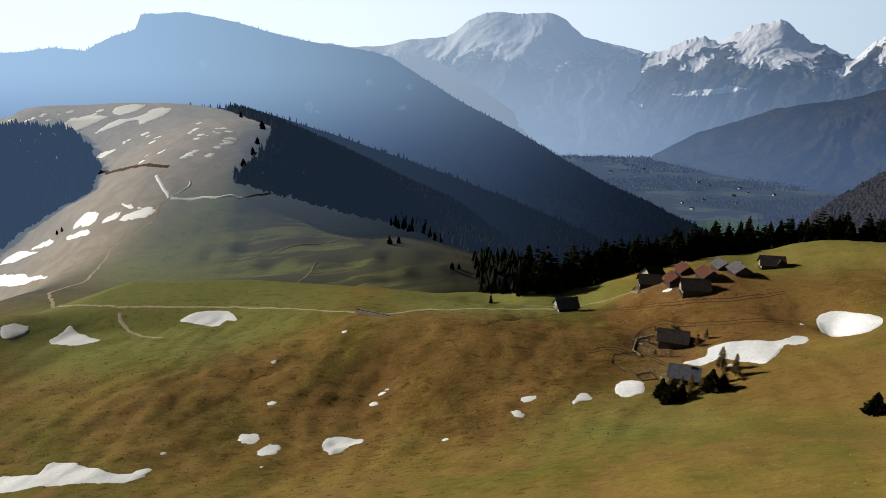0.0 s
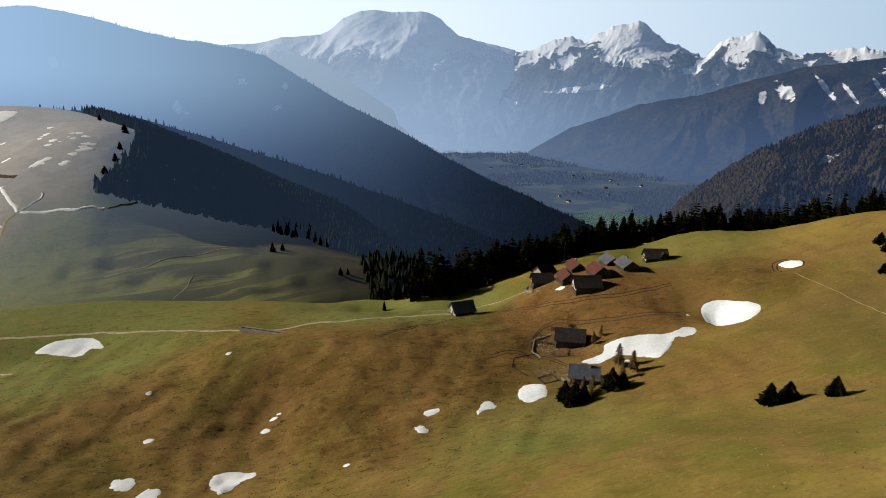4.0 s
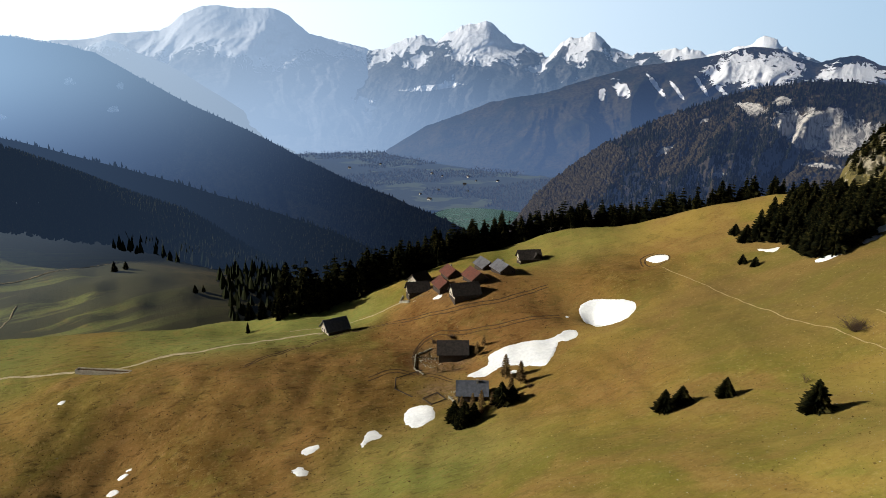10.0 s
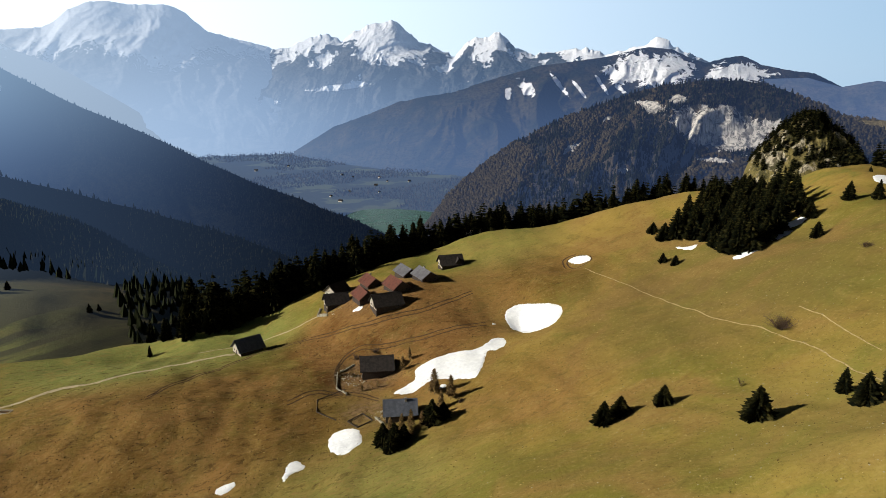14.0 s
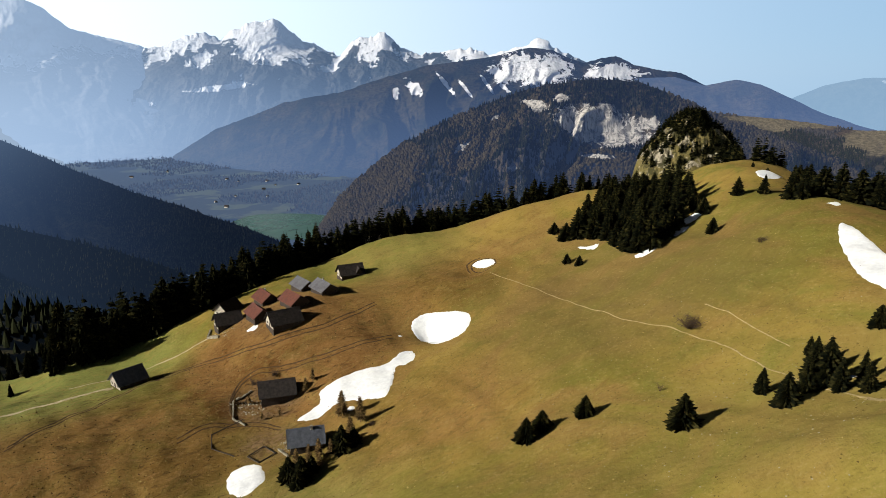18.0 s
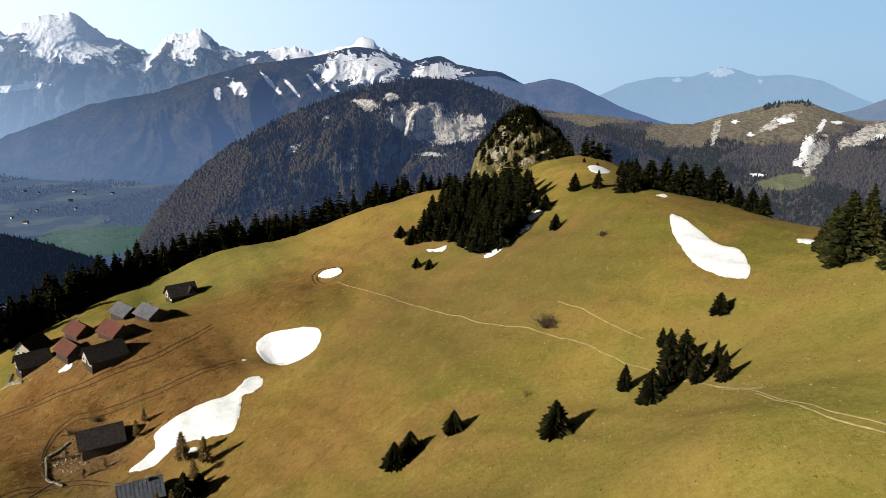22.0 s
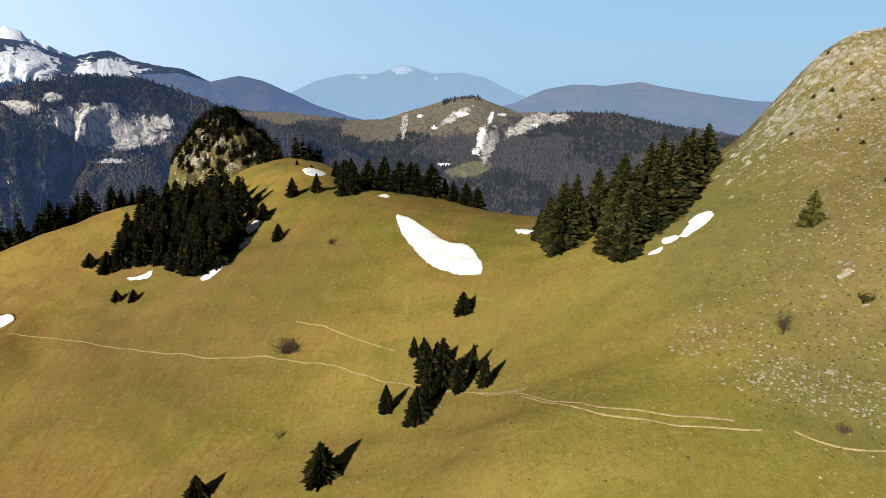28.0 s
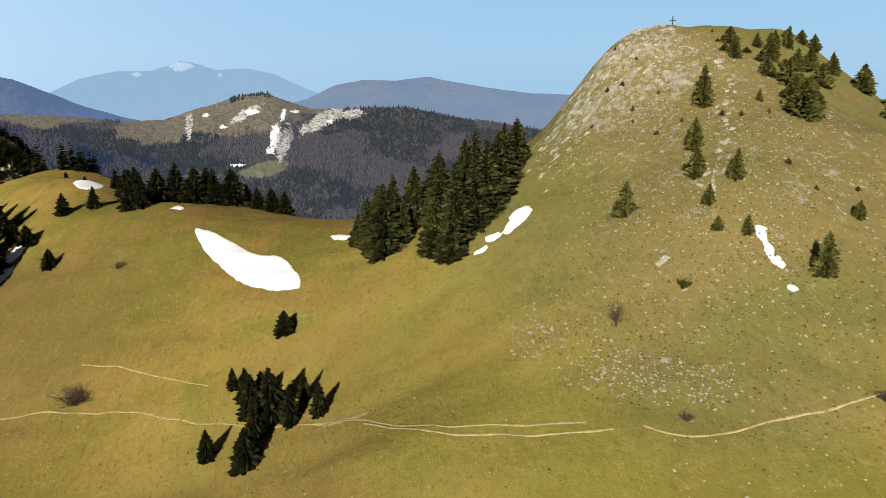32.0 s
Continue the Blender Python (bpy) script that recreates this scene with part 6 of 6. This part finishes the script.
# stone-built low wall and paddock by the house
def dry_wall(points, label, height=0.6, width=0.5, seed=1):
    rng = random.Random(seed)
    ob = tagged(new("stone_wall"), label, "wall")
    for (ax, ay), (bx, by) in zip(points, points[1:]):
        n = max(1, int(math.hypot(bx - ax, by - ay) / 0.75))
        for k in range(n):
            t = (k + 0.5) / n
            x, y = ax + (bx - ax) * t, ay + (by - ay) * t
            bm = bmesh.new()
            s = 0.34 * rng.uniform(0.8, 1.3)
            box(bm, -s, -width / 2, -0.3, s, width / 2, height * rng.uniform(0.7, 1.2))
            for v in bm.verts:
                v.co += Vector((rng.uniform(-.07, .07), rng.uniform(-.07, .07), rng.uniform(-.07, .07)))
            st = part("stone", bm, ROCK, ob)
            st.matrix_basis = Matrix.LocRotScale((x, y, float(floor_z(x, y))), Euler((0, 0, math.atan2(by - ay, bx - ax))), None)
    return ob


def timber_frame(points, label, name="paddock"):
    """A low frame of logs laid on the ground."""
    ob = tagged(new(name), label, name)
    for (ax, ay), (bx, by) in zip(points, points[1:]):
        L = math.hypot(bx - ax, by - ay)
        bm = bmesh.new()
        bmesh.ops.create_cone(bm, cap_ends=True, segments=8, radius1=0.2, radius2=0.18, depth=L, matrix=Matrix.Rotation(math.pi / 2, 4, "Y"))
        lg = part("log", bm, PLANK, ob)
        za, zb = float(floor_z(ax, ay)) + 0.3, float(floor_z(bx, by)) + 0.3
        way = Vector((bx - ax, by - ay, zb - za))
        lg.matrix_basis = Matrix.LocRotScale(((ax + bx) / 2, (ay + by) / 2, (za + zb) / 2), way.to_track_quat("X", "Z"), None)
    return ob


timber_frame([(76, 244), (82, 245), (83, 239), (77, 238), (76, 244)], "weathered square timber frame lying on the grass by the house")
timber_frame([(73, 247), (69, 255), (72, 263), (84, 266)], "long weathered log rail beside the track", "log_rail")
dry_wall([(83, 262), (82, 270), (86, 279), (94, 281)], "low tumbled stone wall round the dark hut", seed=3)
dry_wall([(85, 234), (84.5, 240)], "short stone wall in front of the house", seed=4)
dry_wall([(100, 327), (98, 335), (102, 342)], "stone terrace wall below the dark hut", 1.0, 0.7, 5)

# long concrete trough beside the farm track
def trough():
    ax, ay, bx, by = -42.9, 318.0, -23.2, 307.2
    L = math.hypot(bx - ax, by - ay) / 2
    z = max(float(floor_z(ax, ay)), float(floor_z(bx, by)), float(floor_z((ax + bx) / 2, (ay + by) / 2))) - 0.45
    ob = tagged(new("cattle_trough"), "long narrow concrete cattle trough beside the farm track", "trough")
    ob.matrix_basis = Matrix.LocRotScale(((ax + bx) / 2, (ay + by) / 2, z), Euler((0, 0, math.atan2(by - ay, bx - ax))), None)
    for name, b in (("floor_slab", (-L, -1.3, -1.2, L, 1.3, 0.0)), ("side_wall", (-L, -1.3, -0.1, L, -1.05, 0.65)), ("side_wall", (-L, 1.05, -0.1, L, 1.3, 0.65)),
                    ("end_wall", (-L, -1.05, -0.1, -L + 0.25, 1.05, 0.65)), ("end_wall", (L - 0.25, -1.05, -0.1, L, 1.05, 0.65))):
        bm = bmesh.new()
        box(bm, *b)
        part(name, bm, PLASTER, ob)
    bm = bmesh.new()
    box(bm, -L + 0.26, -1.04, 0.01, L - 0.26, 1.04, 0.2)
    part("mud", bm, RUT, ob, "dark mud and old leaves")


trough()

# ---------------------------------------------------------------- summit cross and signpost
def summit_cross(x, y, h=3.2):
    ob = tagged(new("summit_cross"), "slim dark summit cross on the top of the hill", "cross")
    ob.matrix_basis = Matrix.LocRotScale((x, y, float(floor_z(x, y))), Euler((0, 0, radians(75))), None)
    bm = bmesh.new()
    box(bm, -0.14, -0.12, -0.4, 0.14, 0.12, h)
    part("upright", bm, IRON, ob)
    bm = bmesh.new()
    box(bm, -0.85, -0.11, h * 0.62, 0.85, 0.11, h * 0.62 + 0.26)
    part("crossbar", bm, IRON, ob)
    bm = bmesh.new()
    box(bm, -0.6, -0.6, -0.4, 0.6, 0.6, 0.18)
    part("base", bm, ROCK, ob)


summit_cross(235, 5)

# ---------------------------------------------------------------- bushes, larches and dead trees
def twig_mesh(seed, height, spread, stems=9, forks=5, leaf=0.0):
    """Many thin tapering stems with forks."""
    rng = random.Random(seed)
    bm = bmesh.new()
    def stick(a, b, r0, r1):
        d = (b - a).normalized()
        u = d.orthogonal().normalized()
        v = d.cross(u)
        lo = [bm.verts.new(a + (u * math.cos(t) + v * math.sin(t)) * r0) for t in (0, 2.1, 4.2)]
        hi = [bm.verts.new(b + (u * math.cos(t) + v * math.sin(t)) * r1) for t in (0, 2.1, 4.2)]
        for k in range(3):
            bm.faces.new((lo[k], lo[(k + 1) % 3], hi[(k + 1) % 3], hi[k]))
    for _ in range(stems):
        a = rng.uniform(0, 6.28)
        lean = rng.uniform(0.1, 1.0) * spread
        base = Vector((rng.uniform(-.2, .2) * spread, rng.uniform(-.2, .2) * spread, -0.1))
        tip = base + Vector((math.cos(a) * lean, math.sin(a) * lean, height * rng.uniform(0.6, 1.0)))
        stick(base, tip, 0.075, 0.03)
        for _ in range(forks):
            t = rng.uniform(0.25, 0.95)
            p = base.lerp(tip, t)
            b = rng.uniform(0, 6.28)
            q = p + Vector((math.cos(b), math.sin(b), rng.uniform(0.2, 1.0))) * height * rng.uniform(0.15, 0.32)
            stick(p, q, 0.04, 0.015)
            for _ in range(3):
                b = rng.uniform(0, 6.28)
                r = p.lerp(q, rng.uniform(0.3, 1))
                stick(r, r + Vector((math.cos(b), math.sin(b), rng.uniform(-0.2, 0.8))) * height * 0.14, 0.022, 0.008)
    me = bpy.data.meshes.new("branches")
    bm.to_mesh(me)
    bm.free()
    return me


def shrub(x, y, seed, height, spread, label, mat=None, stems=12, name="shrub", group="bare shrubs"):
    me = twig_mesh(seed, height, spread, stems)
    me.materials.append(mat or TWIGS)
    ob = new(name, me)
    ob.matrix_basis = Matrix.Translation((x, y, float(floor_z(x, y)) - 0.05))
    return tagged(ob, label, "shrub", group)


shrub(184, 163, 1, 3.2, 5.5, "wide bare brown bush beside the footpath", stems=80)
shrub(234, 168.5, 2, 2.0, 3.2, "bare twiggy bush on the saddle", stems=20)
shrub(150, 150.5, 3, 2.4, 1.8, "thin bare sapling on the pasture", stems=4)
shrub(136, 54.2, 4, 4.6, 1.3, "bare upright shrub on the lower hillside", stems=7)
shrub(114.3, 51.8, 5, 1.3, 1.0, "low dark bush above the footpath", stems=14)
shrub(109.4, 26.5, 6, 1.8, 2.4, "low dark bush by the footpath", stems=22)
shrub(138.3, 42, 7, 1.8, 1.5, "low greenish bush on the hillside", NEEDLES_SUNNY, 26)
shrub(210, 84, 8, 9.0, 2.2, "dead grey tree among the spruces", ROCK, 5, "dead_tree", "dead trees")


def larch(x, y, h, seed, label):
    ob = tagged(new("larch_tree"), label, "tree", "bare larches by the huts")
    ob.matrix_basis = Matrix.LocRotScale((x, y, float(floor_z(x, y)) - 0.1), Euler((0, 0, seed)), (1, 1, 1))
    rng = random.Random(seed)
    tr = new("trunk", TRUNK)
    tr.parent, tr.scale = ob, (0.8, 0.8, h / 9.5)
    bm = bmesh.new()
    for k in range(int(h * 70)):
        t = rng.uniform(0.15, 1)
        a, r = rng.uniform(0, 6.28), h * 0.30 * (1.08 - t) ** 0.7 * rng.uniform(0.5, 1.1)
        p0, p1 = Vector((0, 0, h * t)), Vector((math.cos(a) * r, math.sin(a) * r, h * t + r * rng.uniform(-0.2, 0.35)))
        side = Vector((-math.sin(a), math.cos(a), rng.uniform(-0.5, 0.5))) * (0.06 + r * 0.07)
        bm.faces.new([bm.verts.new(q) for q in (p0, p0.lerp(p1, 0.55) + side, p1, p0.lerp(p1, 0.6) - side)])
    part("crown", bm, AUTUMN, ob)


for k, (x, y, h) in enumerate([(87, 224.6, 8), (84, 227, 7), (107, 239, 10), (109, 231, 9), (104, 229, 7), (91, 226, 7), (94, 224, 6), (89, 222, 5), (90, 274, 4), (107, 264, 6), (86, 277, 3), (112, 268, 5), (89, 262, 3.5), (95, 261, 3)]):
    larch(x, y, h, k + 1, "bare yellowish larch beside the mountain huts")
for x, y, h in [(82, 219.5, 8.5), (79.5, 223, 8), (97, 222.5, 9), (99, 226, 7), (80, 218, 6), (86, 221, 6), (101, 222, 6)]:
    spruce(x, y, h, "dark spruce beside the grey-roofed house", "spruces by the house", wide=1.9)
shrub(110, 226, 19, 1.4, 2.4, "low dark shrub on the grass near the house", stems=24)
for k, (x, y, h) in enumerate([(58, 378, 7), (66, 380, 8), (50, 378, 5), (90, 379, 7), (46, 375, 4), (205, 374, 6), (212, 373, 5)]):
    shrub(x, y, 70 + k, h, h * 0.32, "bare grey broad-leaved tree at the wooded edge", PALE_TWIGS, 9, "bare_tree", "bare trees at the wooded edge")
shrub(96, 284, 20, 1.6, 3.0, "bare thicket above the dark hut", stems=30)
shrub(104, 283, 21, 1.8, 2.4, "bare thicket above the dark hut", stems=26)

# ---------------------------------------------------------------- rocks
def rock_mesh(seed, flat=0.7):
    rng = random.Random(seed)
    bm = bmesh.new()
    bmesh.ops.create_icosphere(bm, subdivisions=1, radius=1.0)
    for v in bm.verts:
        v.co *= rng.uniform(0.65, 1.2)
        v.co.z *= flat
    me = bpy.data.meshes.new("rock")
    bm.to_mesh(me)
    bm.free()
    me.materials.append(ROCK)
    return me


ROCKS = [rock_mesh(k, (0.5, 0.7, 0.9, 0.6)[k % 4]) for k in range(8)]
rng = np.random.RandomState(61)


def rock(x, y, r, label="pale limestone block lying on the grassy hillside"):
    ob = new("rock", ROCKS[rng.randint(8)])
    ob.matrix_basis = Matrix.LocRotScale((x, y, float(floor_z(x, y)) + r * 0.12), Euler((rng.uniform(-.4, .4), rng.uniform(-.4, .4), rng.uniform(0, 6))), (r * rng.uniform(.7, 1.4), r * rng.uniform(.7, 1.2), r))
    return tagged(ob, label, "rock", "limestone blocks")


for x, y, r in [(147, 42, 1.1), (148, 43, 0.8), (146, 41.5, 0.7), (155, 30, 1.2), (158, 31, 1.0), (151, 36, 0.9), (160, 27, 1.3), (165, 24, 1.1), (169, 22, 1.4), (172, 20, 1.2), (176, 19, 1.0), (183, 14, 1.2), (187, 10, 1.0), (144, 28.5, 0.9),
                (141, 24, 1.0), (145, 22, 0.8), (139, 18, 0.7), (134, 12, 0.7), (178, 30, 1.0), (166, 38, 0.8), (158, 47, 0.7), (204, 8, 1.4), (206, 4, 1.6), (209, 2, 1.3), (212, 12, 1.2), (200, 20, 1.1), (142, 47, 0.7), (137, 37, 0.6)]:
    rock(x, y, r * 0.6)


def stones(name, n, spread, label, lo=0.12, hi=0.42, seed=1, mat=None, category="stones"):
    """Countless stones in one mesh, scattered round given spots (x, y, radius, share)."""
    rg = np.random.RandomState(seed)
    share = np.array([s[3] for s in spread], float)
    pick = rg.choice(len(spread), n, p=share / share.sum())
    a, d = rg.uniform(0, 6.283, n), np.sqrt(rg.rand(n))
    cx, cy, cr = (np.array([s[k] for s in spread])[pick] for k in range(3))
    x, y = cx + cr * d * np.cos(a), cy + cr * d * np.sin(a)
    z, r = floor_z(x, y), lo + (hi - lo) * rg.rand(n) ** 3
    oct_ = np.array([(1, 0, 0), (0, 1, 0), (-1, 0, 0), (0, -1, 0), (0.1, 0.1, 0.75), (0, 0, -0.4)])
    co = oct_[None] * r[:, None, None] * rg.uniform(0.6, 1.35, (n, 6, 1))
    ca, sa = np.cos(a * 5)[:, None], np.sin(a * 5)[:, None]
    co = np.stack([co[..., 0] * ca - co[..., 1] * sa, co[..., 0] * sa + co[..., 1] * ca, co[..., 2]], -1) + np.stack([x, y, z], 1)[:, None]
    tri = np.array([(0, 1, 4), (1, 2, 4), (2, 3, 4), (3, 0, 4), (1, 0, 5), (2, 1, 5), (3, 2, 5), (0, 3, 5)])
    faces = (tri[None] + 6 * np.arange(n)[:, None, None]).reshape(-1, 3)
    return tagged(mesh_object(name, co.reshape(-1, 3), faces.tolist(), mat or ROCK), label, category, kind="stuff")


stones("scree", 1350, [(126, 56, 5, 3), (130, 60, 6, 2), (140, 66, 5, 2), (148, 67, 4, 1), (122, 51, 5, 3), (119, 46, 4, 2), (124, 45, 6, 0.6), (134, 63, 9, 1)], "pale scree of small limestone pieces on the lower slope", 0.05, 0.40, 2)
stones("hill_stones", 8000, [(150, 40, 22, 2), (170, 25, 26, 3), (195, 5, 26, 2), (140, 15, 25, 2), (215, 20, 24, 3), (205, 35, 18, 3), (160, -10, 30, 1), (108, 30, 14, 0.25), (105, 45, 12, 0.2), (120, 20, 18, 0.35)], "loose limestone stones scattered over the hill", 0.06, 0.36, 3)
stones("pasture_stones", 900, [(130, 100, 45, 1), (180, 140, 60, 1), (120, 140, 50, 1)], "small pale stones scattered in the pasture", 0.06, 0.25, 4)


# dark clods stand for dark plants and the small shadows among them
stones("heath_clods", 8000, [(-40, 235, 60, 3), (20, 240, 60, 3), (-100, 245, 60, 2.5), (60, 275, 50, 2), (-20, 285, 55, 2), (-150, 240, 55, 1.5), (105, 290, 45, 1.5), (-160, 300, 50, 1)],
       "dark heathery clods trodden into the brown slope", 0.10, 0.38, 11, CLODS, "heath")
stones("grass_tussocks", 16000, [(130, 120, 70, 3), (190, 150, 70, 3), (120, 200, 60, 2), (190, 230, 60, 2), (60, 230, 60, 2), (-20, 240, 70, 2), (-100, 240, 60, 1.5), (170, 60, 50, 1.5), (40, 290, 60, 1.5), (110, 280, 40, 1)],
       "tufts of dry grass all over the pasture", 0.10, 0.36, 8, TUSSOCK, "grass")


stones("hill_tussocks", 7000, [(150, 40, 26, 3), (135, 45, 22, 3), (125, 40, 22, 2), (170, 22, 26, 2.5), (140, 12, 26, 2), (195, 5, 26, 2), (120, 22, 20, 1.5), (212, 20, 22, 1.5)],
       "dull olive tussocks and heather on the steep hillside", 0.10, 0.34, 12, HEATHER, "grass")
stones("yard_stones", 260, [(90, 272, 5, 3), (87, 277, 4, 1), (86, 240, 3, 1), (104, 326, 4, 1)], "loose pale stones round the mountain huts", 0.10, 0.55, 9)


# bare limestone ribs on the steep flank of the hill
def outcrop(x, y, size, seed, label="bare pale limestone rib breaking through the steep grass"):
    rg = np.random.RandomState(seed)
    n = 12
    u, v = np.meshgrid(np.linspace(-1, 1, n), np.linspace(-1, 1, n))
    X, Y = x + u * size * 0.55, y + v * size
    r = np.hypot(u, v) * (1.15 + 1.1 * fractal(u * 2.2 + seed * 3.7, v * 2.2 + seed, 3, seed % 9) * 1.5)
    h = np.clip(1 - r ** 2, -0.4, 1) * size * 0.40 + size * 0.95 * fractal(u * 2.4 + seed, v * 2.4, 4, seed % 9, True)
    Z = floor_z(X, Y) + np.where(r > 0.86, -0.6, h - 0.05)
    return tagged(grid_object("rock_outcrop", X, Y, Z, ROCK, False), label, "rock", "limestone ribs")


rg = np.random.RandomState(71)
FLANK = np.array([(194, 52), (212, 45), (221, 38), (226, 30), (228, 22), (229, 12)], float)
for k in range(150):
    t = rg.rand() ** 0.8 * 5
    i = min(int(t), 4)
    x, y = FLANK[i] + (FLANK[i + 1] - FLANK[i]) * (t - i) + rg.normal(0, 1, 2) * (4.5, 3.0) - (3, 0)
    outcrop(x, y, rg.uniform(0.25, 1.0), k + 1)
for k in range(50):
    x, y = 214 + rg.normal(0, 7), 16 + rg.normal(0, 10)
    outcrop(x, y, rg.uniform(0.25, 0.8), k + 190)
for k in range(46):
    t = rg.rand()
    x, y = 150 + 58 * t + rg.normal(0, 2.5), 31 - 30 * t + rg.normal(0, 2.5)
    outcrop(x, y, rg.uniform(0.25, 0.95), k + 260)
for k, (x, y, s) in enumerate([(145, 43, 1.3), (138, 42, 0.6), (126, 50, 0.9), (214, -3, 1.8), (209, 3, 1.6)]):
    outcrop(x, y, s, k + 90)
for k in range(24):
    x, y = rg.uniform(150, 226), rg.uniform(-10, 40)
    w = rg.uniform(0.16, 0.34)
    ob = new("juniper_bush", YOUNG[k % 4])
    ob.matrix_basis = Matrix.LocRotScale((x, y, float(floor_z(x, y)) - 0.15), Euler((0, 0, k)), (w, w * 0.8, rg.uniform(0.09, 0.15)))
    tagged(ob, "low dark juniper bush on the stony hillside", "bush", "junipers on the hill")

# ---------------------------------------------------------------- rocky knoll at the end of the pasture
ku, kv = np.meshgrid(np.linspace(-1, 1, 130), np.linspace(-1, 1, 130))
KX, KY = 397 + ku * 36, 294 + kv * 36
kr = np.hypot(ku * 1.02, kv) + 0.10 * fractal(ku * 2.2, kv * 2.2, 3, 35)
kz = 58 + 33 * np.clip((1.0 - kr) / 0.74, 0, 1) ** 0.75 + 9 * fractal(ku * 4, kv * 4, 5, 31, True) * np.clip(1.15 - kr, 0, 1) + 5 * fractal(ku * 11, kv * 11, 3, 33, True) * np.clip(1.1 - kr, 0, 1) - 34 * smooth((kr - 0.9) / 0.4)
def crag_material():
    """Grass ledges and scrub between pale faces of rock with dark clefts."""
    m, nt, b = material("mossy_crag")
    p = place(nt)
    face, cleft, scrub = grain(nt, place(nt, (1, 1, 0.6)), 0.12, 6, 0.65, 0.6), grain(nt, place(nt, (1, 1, 0.3)), 0.5, 5, 0.7, 0.5), grain(nt, p, 0.16, 6, 0.7, 0.3)
    c = mix(nt, step(nt, cleft, 0.35, 0.65), (0.130, 0.106, 0.040), (0.080, 0.068, 0.025))
    # clefts darkened in colour for the shadow inside the cracks
    c = mix(nt, step(nt, face, 0.50, 0.58), c, mix(nt, step(nt, cleft, 0.46, 0.60), (0.27, 0.24, 0.185), (0.060, 0.052, 0.036)))
    c = mix(nt, step(nt, scrub, 0.50, 0.60, 0.0, 0.9), c, (0.030, 0.029, 0.012))
    nt.links.new(c, b.inputs["Base Color"])
    b.inputs["Roughness"].default_value, b.inputs["Specular IOR Level"].default_value = 1.0, 0.1
    bump(nt, math_n(nt, "ADD", cleft, scrub), b, 0.9, 0.8)
    return m


CRAG = crag_material()
tagged(grid_object("rocky_knoll", KX, KY, kz, CRAG, False), "steep rocky knoll with yellow grass ledges", "knoll", kind="structure")
rg = np.random.RandomState(81)
knoll_trees = []
for k in range(640):
    a, d = rg.uniform(0, 6.28), rg.rand() ** 0.7 * 0.9
    u, v = d * math.cos(a), d * math.sin(a)
    # the side towards the west is bare rock
    bare = -v * 0.25 - u * 0.85
    if d > 0.45 and bare > 0.2 and rg.rand() < 0.42:
        continue
    i, j = int((u + 1) / 2 * 129), int((v + 1) / 2 * 129)
    knoll_trees.append((397 + u * 36, 294 + v * 36, float(kz[j, i]) - 0.3, rg.uniform(4, 8), 1.35))
for k in range(60):
    t = rg.rand()
    x, y = 316 + 62 * t + rg.normal(0, 6), 296 - 14 * t + rg.normal(0, 9)
    knoll_trees.append((x, y, float(floor_z(x, y)) - 0.3, rg.uniform(9, 15), 1.2))
for k in range(30):
    x, y = 374 + rg.uniform(-16, 26), 240 + rg.uniform(-18, 24)
    knoll_trees.append((x, y, float(floor_z(x, y)) - 0.3, rg.uniform(9, 15), 1.2))
joined_spruces("knoll_wood", knoll_trees, "dark spruces crowding the rocky knoll and its foot")
